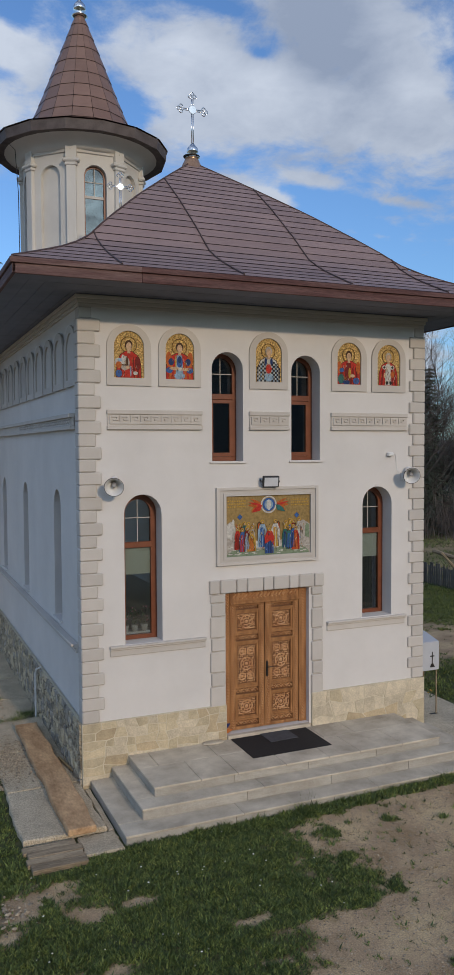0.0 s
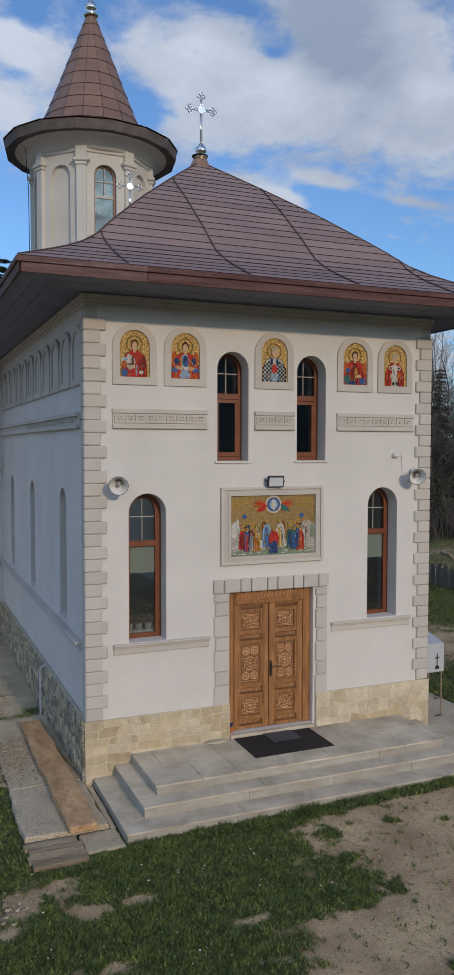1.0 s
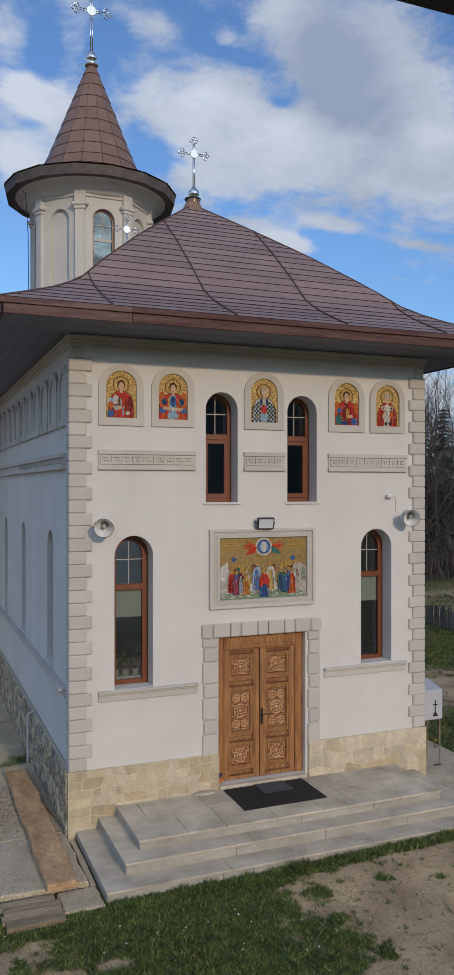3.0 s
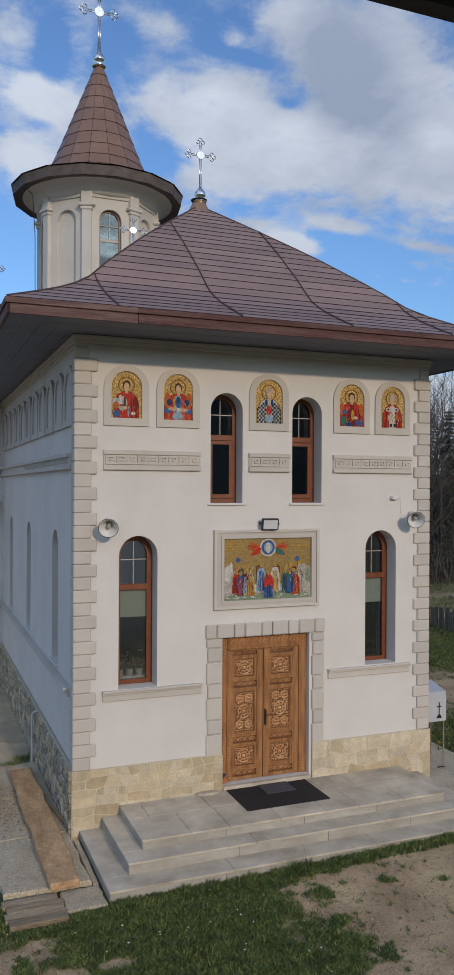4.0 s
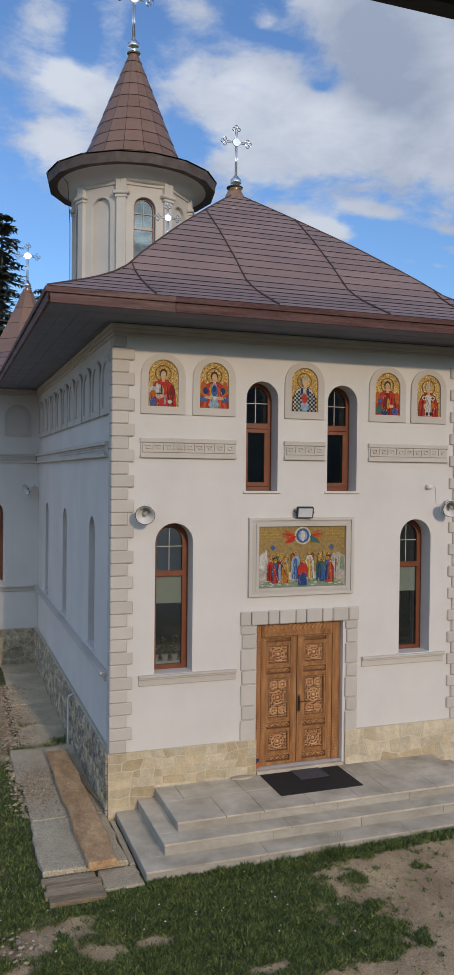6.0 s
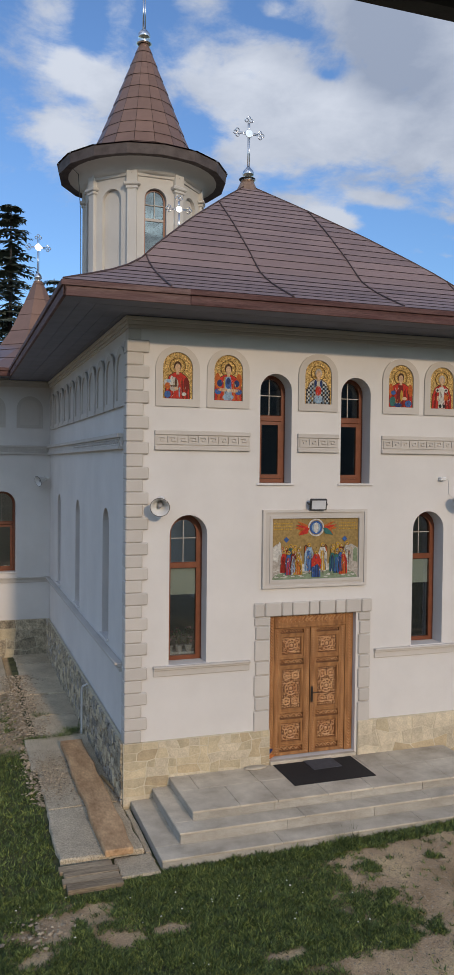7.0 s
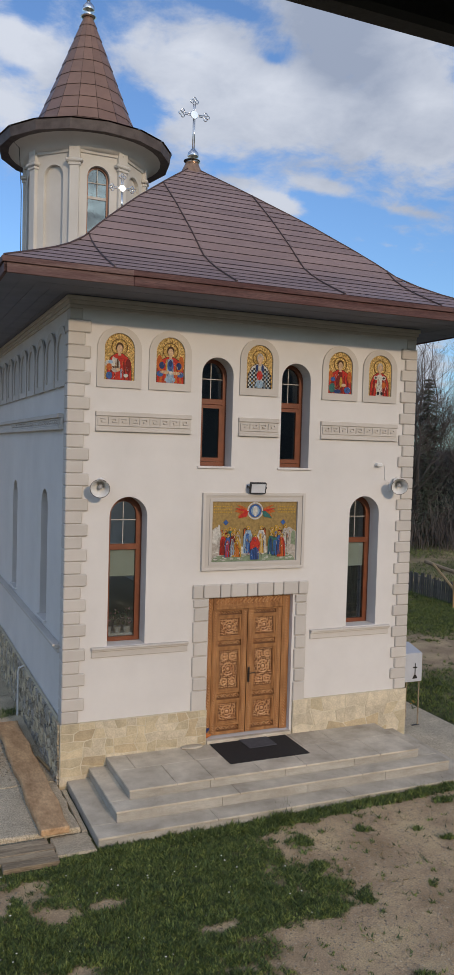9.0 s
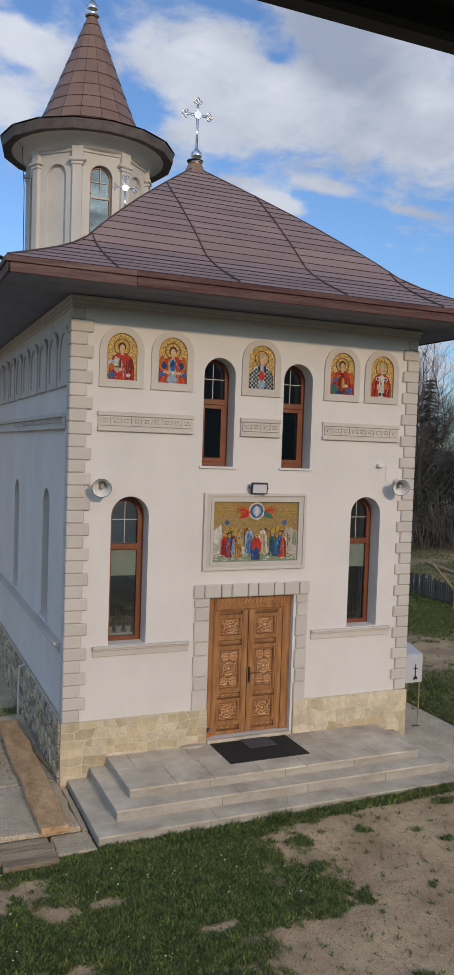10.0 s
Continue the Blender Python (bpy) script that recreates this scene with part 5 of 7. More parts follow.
JW = 0.155
for nm, x0, x1, z0, z1 in (("jamb", dx0, dx0 + JW - 0.03, dz0, dz1), ("jamb", dx1 - JW, dx1, dz0, dz1), ("lintel", dx0 + JW - 0.03, dx1 - JW, dz1 - 0.24, dz1)):
    j = part(nm, boxed(x0 + 0.002, x1 - 0.002, DY - 0.03, DY + 0.12, z0, z1 - 0.002, bevel=0.008), DOOR_WOOD, door)
    cxm, czm = (x0 + x1) / 2, (z0 + z1) / 2
    run = braid(cxm, z0 + 0.05, cxm, z1 - 0.05, DY - 0.031, 0.085) if nm == "jamb" else braid(x0 + 0.05, czm + 0.03, x1 - 0.05, czm + 0.03, DY - 0.031, 0.12)
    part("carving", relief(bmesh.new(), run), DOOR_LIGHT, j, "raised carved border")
    if nm == "lintel":
        part("moulding", boxed(x0 + 0.005, x1 - 0.005, DY - 0.055, DY - 0.028, z0, z0 + 0.045, bevel=0.01), DOOR_WOOD, j)
lx0, lx1, lz0, lz1 = dx0 + JW - 0.028, dx1 - JW - 0.002, dz0 + 0.012, dz1 - 0.243
mid = (lx0 + lx1) / 2
for s, (a, c) in enumerate(((lx0, mid - 0.004), (mid + 0.004, lx1))):
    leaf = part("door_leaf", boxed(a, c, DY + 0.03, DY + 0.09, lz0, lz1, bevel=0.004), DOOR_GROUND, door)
    st = 0.118
    h = lz1 - lz0
    tall = [(0.085, 0.265), (0.345, 0.690), (0.768, 0.942)]
    low = [(0.026, 0.072), (0.280, 0.330), (0.706, 0.754), (0.955, 0.986)]
    holes = [rect(a + st, c - st, lz0 + h * p, lz0 + h * q) for p, q in tall + low]
    part("leaf_frame", plate(rect(a + 0.004, c - 0.004, lz0 + 0.004, lz1 - 0.004), holes, 0.045, Matrix.Translation((0, DY - 0.016, 0))), DOOR_WOOD, leaf)
    for i, hl in enumerate(holes):
        (u0, v0), (u1, _), (_, v1), _ = hl
        if i > 2:
            run = []
            for j in range(8):
                x, z = u0 + (j + 0.5) * (u1 - u0) / 8, (v0 + v1) / 2
                e = (v1 - v0) / 2
                run += [("leaf", x, z + e * 0.1, DY + 0.027, e * 0.95, e * 0.30, 0.7 + 1.7 * (j % 2)), ("leaf", x + e * 0.5, z - e * 0.45, DY + 0.027, e * 0.5, e * 0.25, -0.5), ("leaf", x - e * 0.5, z + e * 0.45, DY + 0.027, e * 0.5, e * 0.25, -0.5)]
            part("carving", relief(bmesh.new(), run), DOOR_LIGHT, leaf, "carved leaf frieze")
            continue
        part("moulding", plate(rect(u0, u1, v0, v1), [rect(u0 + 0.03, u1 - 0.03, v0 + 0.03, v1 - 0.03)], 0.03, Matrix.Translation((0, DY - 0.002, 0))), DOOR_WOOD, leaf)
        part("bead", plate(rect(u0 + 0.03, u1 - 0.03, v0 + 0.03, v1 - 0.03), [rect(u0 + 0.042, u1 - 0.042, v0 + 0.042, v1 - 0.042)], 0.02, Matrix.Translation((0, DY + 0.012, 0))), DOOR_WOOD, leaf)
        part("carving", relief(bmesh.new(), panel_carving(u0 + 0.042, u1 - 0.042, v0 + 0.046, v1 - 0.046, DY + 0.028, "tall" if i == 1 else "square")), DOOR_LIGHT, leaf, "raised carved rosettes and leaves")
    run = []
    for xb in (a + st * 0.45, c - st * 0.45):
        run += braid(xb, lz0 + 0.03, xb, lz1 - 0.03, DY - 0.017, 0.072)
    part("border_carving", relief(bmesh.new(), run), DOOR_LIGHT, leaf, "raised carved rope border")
bm = boxed(mid + 0.02, mid + 0.06, DY - 0.04, DY - 0.018, 1.42, 1.70, bevel=0.008)
tube(bm, [(mid + 0.04, DY - 0.035, 1.60), (mid + 0.04, DY - 0.09, 1.60), (mid + 0.14, DY - 0.095, 1.61)], 0.011, 0.009, 8)
part("door_handle", bm, DARK_METAL, door, "dark metal handle")
part("threshold", boxed(dx0 + 0.003, dx1 - 0.003, -0.09, DY + 0.2, LAND + 0.002, dz0 - 0.001, bevel=0.008), STEP, door, "grey stone sill")
tagged(part("curtain_cloth", relief(bmesh.new(), [("leaf", dx0 + 0.05, 0.545, 0.05, 0.09, 0.045, 0.25), ("leaf", dx0 + 0.03, 0.60, 0.055, 0.05, 0.03, 1.2)]), CLOTH_O), "crumpled orange cloth by the door jamb", "cloth")
tagged(part("blue_cloth", relief(bmesh.new(), [("leaf", dx0 + 0.03, 0.645, 0.03, 0.07, 0.04, 0.7)]), CLOTH_B), "crumpled dark blue cloth by the door jamb", "cloth")

# blocks round the door
sur = thing("door_surround", "beige plaster blocks round the church door", "trim", kind="structure")
for xa, xb in ((2.215, 2.498), (4.205, 4.44)):
    z, k = 1.02, 0
    while z < 2.98:
        hh = 0.37 if k % 2 == 0 else 0.24
        if z + hh > 2.9:
            hh = 3.0 - z
        part("block", boxed(xa + (0.0 if k % 2 == 0 else 0.02), xb, -0.042, 0.01, z + 0.008, z + hh - 0.008, bevel=0.014), TRIM, sur)
        z += hh
        k += 1
x, k = 2.195, 0
while x < 4.45:
    ww = 0.20 if k % 2 == 0 else 0.315
    if x + ww > 4.38:
        ww = 4.464 - x
    part("block", boxed(x + 0.006, x + ww - 0.006, -0.055, 0.01, 3.012, 3.248, bevel=0.016), TRIM, sur)
    x += ww
    k += 1

# ---- corner quoins ----
for side in (0, 1):
    q = thing("quoins", "beige plaster corner blocks of alternating width", "trim", "corner blocks", kind="structure")
    for k in range(32):
        z, wide = PL + 0.2053 * k, k % 2 == 1
        wd = 0.336 if wide else 0.244
        c0, c1 = (-0.04, wd) if side == 0 else (W - wd * 0.95, W + 0.03)
        part("block", boxed(c0, c1, -0.045, 0.215, z + 0.002, z + 0.2033, bevel=0.016), TRIM, q)
    c0, c1 = (-0.012, 0.20) if side == 0 else (W - 0.20, W + 0.012)
    part("block", boxed(c0, c1, -0.018, 0.22, 7.624, 7.798, bevel=0.01), TRIM, q)

# ---- fixtures on the front ----
def loudspeaker(x, z, aim, label, tilt=0.32):
    sp = thing("loudspeaker", label, "loudspeaker", "horn loudspeakers", at=(x, -0.26, z))
    rot = Matrix.Rotation(aim, 4, "Z") @ Matrix.Rotation(math.pi / 2 + tilt, 4, "X")
    b = lathe(bmesh.new(), [(0.045, -0.17), (0.06, -0.1), (0.10, 0.02), (0.145, 0.085), (0.152, 0.09), (0.156, 0.10), (0.150, 0.106), (0.142, 0.098), (0.098, 0.03), (0.055, -0.08), (0.02, -0.1)], (0, 0, 0), 24)
    bmesh.ops.transform(b, matrix=rot, verts=b.verts)
    horn = part("horn", b, HORN, sp, smooth=True)
    b = lathe(bmesh.new(), [(0.012, -0.1), (0.036, -0.06), (0.034, 0.04), (0.024, 0.062), (0.005, 0.066)], (0, 0, 0), 16)
    bmesh.ops.transform(b, matrix=rot, verts=b.verts)
    part("inner_horn", b, HORN_IN, horn, smooth=True)
    b = tube(bmesh.new(), [(0.154 * math.cos(a), 0.154 * math.sin(a), 0.101) for a in np.linspace(0, 2 * math.pi, 29)], 0.0065, 0.0065, 6)
    bmesh.ops.transform(b, matrix=rot, verts=b.verts)
    part("rim", b, GREY_MAT, horn, "dark rubber rim")
    b = lathe(bmesh.new(), [(0.065, -0.235), (0.07, -0.225), (0.07, -0.16), (0.045, -0.15)], (0, 0, 0), 16)
    bmesh.ops.transform(b, matrix=rot, verts=b.verts)
    part("driver_housing", b, HORN, sp)
    b = boxed(-0.02, 0.02, 0.05, 0.255, -0.075, -0.06, bevel=0.004)
    box(b, -0.05, 0.05, 0.24, 0.258, -0.13, 0.02, bevel=0.004)
    part("bracket", b, HORN, sp)
    return sp


loudspeaker(0.475, 4.955, -0.30, "grey horn loudspeaker on the front wall")
loudspeaker(6.20, 5.03, -0.42, "grey horn loudspeaker near the corner")
sp = loudspeaker(-0.28, 5.12, -1.1, "grey horn loudspeaker in the inner corner")
sp.location = (-0.28, TY - 0.35, 5.12)
bm = boxed(-0.06, 0.06, -0.05, 0.05, -0.035, 0.035, bevel=0.015)
cam_box = tagged(part("junction_box", bm, HORN), "small grey junction box on the wall", "box")
cam_box.location = (5.88, -0.045, 5.40)
b = tube(bmesh.new(), [(5.93, -0.012, 5.40), (6.02, -0.012, 5.40), (6.04, -0.012, 5.36), (6.05, -0.012, 5.12), (6.12, -0.06, 5.06)], 0.005, 0.005, 5)
tagged(part("cable", b, HORN), "thin cable from the box to the loudspeaker", "cable")
fl = thing("floodlight", "black floodlight with a pale glass above the mosaic", "floodlight", at=(3.325, -0.14, 4.945))
rot = Matrix.Rotation(radians(-8), 4, "Z") @ Matrix.Rotation(radians(12), 4, "X")
housing = part("housing", boxed(-0.15, 0.15, -0.03, 0.035, -0.10, 0.10, bevel=0.012, m=rot), LAMP_BLACK, fl)
part("lens", boxed(-0.125, 0.125, -0.036, -0.028, -0.078, 0.078, m=rot), LAMP_GLASS, housing, "pale lens")
for x in (-0.165, 0.152):
    part("bracket", boxed(x, x + 0.013, -0.01, 0.14, -0.015, 0.015, m=rot), LAMP_BLACK, fl)

# ---- steps ----
steps = thing("steps", "three grey stone steps up to the church door", "steps", kind="structure")
FL = [(0.075, 6.80, -2.14, 0.12), (0.43, 6.42, -1.77, 0.288), (0.715, 6.0, -1.445, LAND)]
for i, (x0, x1, y0, z1) in enumerate(FL):
    zb = -0.15 if i == 0 else FL[i - 1][3] - 0.001
    back = 0.0
    part("step_core", boxed(x0 + 0.02, x1 - 0.02, y0 + 0.02, back - 0.002, zb, z1 - 0.032), MORTAR, steps)
    # riser slabs
    n = 4
    for k in range(n):
        a, c = x0 + 0.01 + (x1 - x0 - 0.02) * k / n, x0 + 0.01 + (x1 - x0 - 0.02) * (k + 1) / n
        sh = 0.18 * (i % 2)
        a, c = (a + (sh if k else 0)), (c + (sh if k < n - 1 else 0))
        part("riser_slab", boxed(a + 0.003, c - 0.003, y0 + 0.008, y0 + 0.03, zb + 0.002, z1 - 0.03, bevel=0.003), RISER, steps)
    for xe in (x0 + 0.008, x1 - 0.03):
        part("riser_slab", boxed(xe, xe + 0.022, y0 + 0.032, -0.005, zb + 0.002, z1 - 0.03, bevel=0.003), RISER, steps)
    # tread slabs
    if i < 2:
        dp = (FL[i + 1][2] - y0) + 0.03
        cuts = [x0] + [x0 + (x1 - x0) * f for f in ((0.33, 0.70) if i else (0.27, 0.62))] + [x1]
        for a, c in zip(cuts, cuts[1:]):
            part("tread_slab", boxed(a + 0.002, c - 0.002, y0, y0 + dp, z1 - 0.03, z1, bevel=0.006), STEP, steps)
        for xa, xb in ((x0, FL[i + 1][0] + 0.03), (FL[i + 1][1] - 0.03, x1)):
            part("tread_slab", boxed(xa, xb, y0 + dp + 0.003, -0.005, z1 - 0.03, z1, bevel=0.006), STEP, steps)
    else:
        for r, (ya, yb) in enumerate(((y0, -0.66), (-0.657, -0.003))):
            cuts = [x0, 1.48, 2.1, 2.95, 3.75, 4.35, 5.2, x1] if r == 0 else [x0, 1.05, 2.08, 3.1, 4.1, 4.75, x1]
            for a, c in zip(cuts, cuts[1:]):
                part("tread_slab", boxed(a + 0.003, c - 0.003, ya, yb, z1 - 0.03, z1, bevel=0.005), STEP, steps)

b = boxed(2.56, 4.045, -1.02, -0.09, LAND + 0.001, LAND + 0.013, bevel=0.004)
tagged(part("door_mat", b, BLACK_MAT), "large black rubber doormat before the door", "doormat")
b = boxed(-0.27, 0.27, -0.25, 0.25, 0, 0.01, bevel=0.003)
rug = tagged(part("small_rug", b, GREY_MAT), "small grey rug lying on the doormat", "rug")
rug.location, rug.rotation_euler = (3.40, -0.26, LAND + 0.014), (0, 0, 0.03)
rnd = random.Random(2)
bm = bmesh.new()
lathe(bm, [(0.17, 0), (0.19, 0.012), (0.18, 0.03), (0.12, 0.038)], (0, 0, 0), 9)
for v in bm.verts:
    v.co.x *= 1.0 + 0.2 * rnd.random()
    v.co.y *= 0.45
fs = tagged(part("loose_stone", bm, STEP), "flat loose stone slab on the landing", "stone")
fs.location = (2.22, -0.12, LAND + 0.001)

# ---- candle box beside the church ----
cb = thing("candle_box", "white sheet-metal candle box on thin legs", "candle box", at=(7.1, 0.35, 0.10))
b = bmesh.new()
vs = [b.verts.new(p) for p in ((-0.30, 0, 0.92), (0.27, 0, 0.92), (0.27, 0.5, 0.92), (-0.30, 0.5, 0.92), (-0.30, 0, 1.50), (0.27, 0, 1.50), (0.27, 0.5, 1.62), (-0.30, 0.5, 1.62))]
for f in ((0, 3, 2, 1), (4, 5, 6, 7), (0, 1, 5, 4), (1, 2, 6, 5), (2, 3, 7, 6), (3, 0, 4, 7)):
    b.faces.new([vs[i] for i in f])
bmesh.ops.bevel(b, geom=list(b.edges), offset=0.012, segments=2, affect="EDGES")
cabinet = part("cabinet", b, BOX_METAL, cb)
b = boxed(0.085, 0.105, -0.006, 0.002, 1.05, 1.30)
box(b, 0.045, 0.145, -0.006, 0.002, 1.20, 1.222)
bv = [b.verts.new(p) for p in ((0.03, -0.005, 0.985), (0.16, -0.005, 0.985), (0.12, -0.005, 1.06), (0.07, -0.005, 1.06))]
b.faces.new(bv)
part("cross_mark", b, DARK_METAL, cabinet, "dark painted cross")
for x, y in ((-0.26, 0.04), (0.23, 0.04), (-0.26, 0.46), (0.23, 0.46)):
    part("leg", tube(bmesh.new(), [(x, y, 0.0), (x, y, 0.93)], 0.015, 0.015, 6), GREY_WOOD, cb)
part("foot_bar", boxed(0.08, 0.26, 0.0, 0.06, 0.0, 0.018), DARK_METAL, cb)

dand = thing("dandelion", "small yellow flowers at the pavement's edge", "flower", at=(7.86, 1.27, 0.115))
b, b2 = bmesh.new(), bmesh.new()
for x, y, h in ((0, 0, 0.16), (0.05, 0.03, 0.12), (-0.04, 0.02, 0.10)):
    tube(b, [(0, 0, 0), (x, y, h)], 0.004, 0.003, 4)
    tube(b, [(0, 0, 0.0), (x * 2 + 0.03, y - 0.05, 0.05)], 0.008, 0.002, 4)
    lathe(b2, [(0.006, h - 0.005), (0.026, h + 0.006), (0.018, h + 0.014), (0.004, h + 0.016)], (x, y, 0), 8)
part("stem", b, LEAF, dand)
part("flower_head", b2, T_OCHRE, dand, "bright yellow heads")

# ---- plants behind a window ----
rnd = random.Random(9)
for k in range(3):
    px = 0.83 + 0.17 * k
    fp = thing("flower_pot", "small potted plant with pink flowers on the window ledge", "potted plant", "window plants", at=(px, 0.45, 2.40))
    part("pot", lathe(bmesh.new(), [(0.052, 0), (0.066, 0.10), (0.074, 0.115), (0.06, 0.115)], (0, 0, 0), 12), POT, fp)
    b, b2 = bmesh.new(), bmesh.new()
    for i in range(26):
        a, r, h = rnd.uniform(0, 6.28), rnd.uniform(0.01, 0.10), rnd.uniform(0.14, 0.40)
        p = Vector((r * math.cos(a), r * math.sin(a), h))
        tube(b, [(0, 0, 0.09), p], 0.002, 0.002, 3)
        for tgt, s in ((b, 0.030), (b2, 0.026 if i % 2 else 0.0)):
            if s:
                q = p + Vector((0, 0, 0.02 if tgt is b2 else 0))
                v = [tgt.verts.new(q + Vector((rnd.uniform(-s, s), rnd.uniform(-s, s), rnd.uniform(-s, s)))) for _ in range(4)]
                for f in ((0, 1, 2), (0, 2, 3), (1, 2, 3)):
                    tgt.faces.new([v[j] for j in f])
    part("leaves", b, LEAF, fp)
    part("flowers", b2, PETAL, fp, "dusty pink flowers")["kind"] = "stuff"
bm = bmesh.new()
cv = []
for k in range(33):
    x = 5.36 + 0.54 * k / 32
    y = 0.52 + 0.022 * math.sin(k * 1.9) + 0.01 * math.sin(k * 0.7)
    cv.append([bm.verts.new((x, y, 2.33)), bm.verts.new((x, y, 3.9))])
for q, t in zip(cv, cv[1:]):
    bm.faces.new((q[0], t[0], t[1], q[1]))
bmesh.ops.solidify(bm, geom=list(bm.faces), thickness=0.004)
CURTAIN = mat("dark_curtain", (0.055, 0.055, 0.065), 0.9, var=0.12, scale=5)
tagged(part("curtain", bm, CURTAIN), "dark folded curtain behind the lower window", "curtain")
tagged(part("ledge", boxed(0.70, 1.36, 0.40, 0.62, 2.36, 2.398, bevel=0.005), PLASTER), "inner window ledge behind the lower window", "ledge", kind="structure")

# ---- concrete strip and timber along the side ----
slab_rnd = random.Random(5)


def rough_slab(x0, x1, y0, y1, z0, z1, jag=0.02):
    """A broken slab: an uneven outline with a crumbled upper edge."""
    n, ring = 9, []
    for (ax, ay), (cx, cy) in (((x0, y0), (x1, y0)), ((x1, y0), (x1, y1)), ((x1, y1), (x0, y1)), ((x0, y1), (x0, y0))):
        for k in range(n):
            f = k / n
            ring.append((ax + (cx - ax) * f + slab_rnd.uniform(-jag, jag), ay + (cy - ay) * f + slab_rnd.uniform(-jag, jag)))
    b = bmesh.new()
    mx, my = (x0 + x1) / 2, (y0 + y1) / 2
    low = [b.verts.new((x, y, z0)) for x, y in ring]
    mid = [b.verts.new((x, y, z1 - slab_rnd.uniform(0.012, 0.03))) for x, y in ring]
    top = [b.verts.new((x + (mx - x) * 0.012 / max(0.1, abs(mx - x)) * slab_rnd.uniform(0.6, 1.8), y + (my - y) * 0.012 / max(0.1, abs(my - y)) * slab_rnd.uniform(0.6, 1.8), z1)) for x, y in ring]
    for u, v in ((low, mid), (mid, top)):
        for k in range(len(ring)):
            q = (k + 1) % len(ring)
            b.faces.new((u[k], u[q], v[q], v[k]))
    b.faces.new(top)
    return b


apron = thing("side_path", "broken concrete slabs along the church wall", "path", kind="structure")
ys = [-1.60, 0.15, 1.9, 3.7, 5.2, 6.9, 8.4, 10.0, TY - 0.02]
for ya, yb in zip(ys, ys[1:]):
    far = ya > 3.5
    b = rough_slab(-1.27 + slab_rnd.uniform(-0.05, 0.05) + (0.25 if far else 0), -0.06, ya + 0.025, yb - 0.025, -0.2, (0.02 if far else 0.05) + slab_rnd.uniform(-0.012, 0.012), 0.04 if far else 0.02)
    part("slab", b, CONCRETE, apron)
part("slab", rough_slab(-0.03, 0.06, -1.60, -0.08, -0.2, 0.0, 0.006), CONCRETE, apron)
part("slab", rough_slab(-0.50, 0.045, -2.20, -1.63, -0.2, 0.005, 0.012), CONCRETE, apron)
tagged(part("side_pavement", boxed(W + 0.03, 8.05, -1.6, 9.0, -0.2, 0.115, bevel=0.02), CONCRETE), "concrete pavement beside the church", "pavement", kind="structure")
tagged(part("apse_pavement", boxed(-4.2, -1.33, 7.4, TY - 0.02, -0.2, 0.02, bevel=0.03), CONCRETE), "worn concrete apron before the side apse", "pavement", kind="structure")
bw = thing("short_boards", "weathered grey boards at the end of the path", "boards")
for k in range(4):
    y0 = -1.67 - 0.175 * (k + 1)
    part("board", boxed(-1.27 + slab_rnd.uniform(-0.03, 0.03), -0.54 + slab_rnd.uniform(-0.03, 0.04), y0 + slab_rnd.uniform(0, 0.008), y0 + 0.168, -0.04, 0.03 + slab_rnd.uniform(-0.008, 0.008), bevel=0.007), GREY_WOOD, bw)
b = boxed(-0.21, 0.21, -2.37, 2.37, 0.0, 0.10, bevel=0.014)
bmesh.ops.subdivide_edges(b, edges=[e for e in b.edges if e.calc_length() > 3], cuts=30)
for v in b.verts:
    v.co.x += 0.034 * noise.noise((v.co.y * 2.0, v.co.x * 3, 0.3)) + (0.012 * noise.noise((v.co.y * 6, v.co.x * 9, 2)))
    v.co.z += 0.008 * noise.noise((v.co.y * 0.8, 1, 0))
plank = tagged(part("long_plank", b, PLANK), "long rough brown plank lying on the slabs", "plank")
plank.location, plank.rotation_euler = (-0.45, 0.66, 0.064), (0, 0, radians(0.4))
b = boxed(-0.02, 0.02, -0.35, 0.35, 0, 0.03, bevel=0.004)
st = tagged(part("wood_offcut", b, NEW_WOOD), "short pale offcut of timber by the wall", "offcut")
st.location, st.rotation_euler = (-0.13, 0.9, 0.068), (0, 0, radians(8))
b = tube(bmesh.new(), [(-0.15, 3.75, 0.02), (-0.15, 3.75, 0.92), (-0.14, 3.72, 1.02), (-0.05, 3.68, 1.07)], 0.022, 0.022, 8)
tagged(part("grey_pipe", b, HORN), "thin grey pipe against the stone plinth", "pipe")

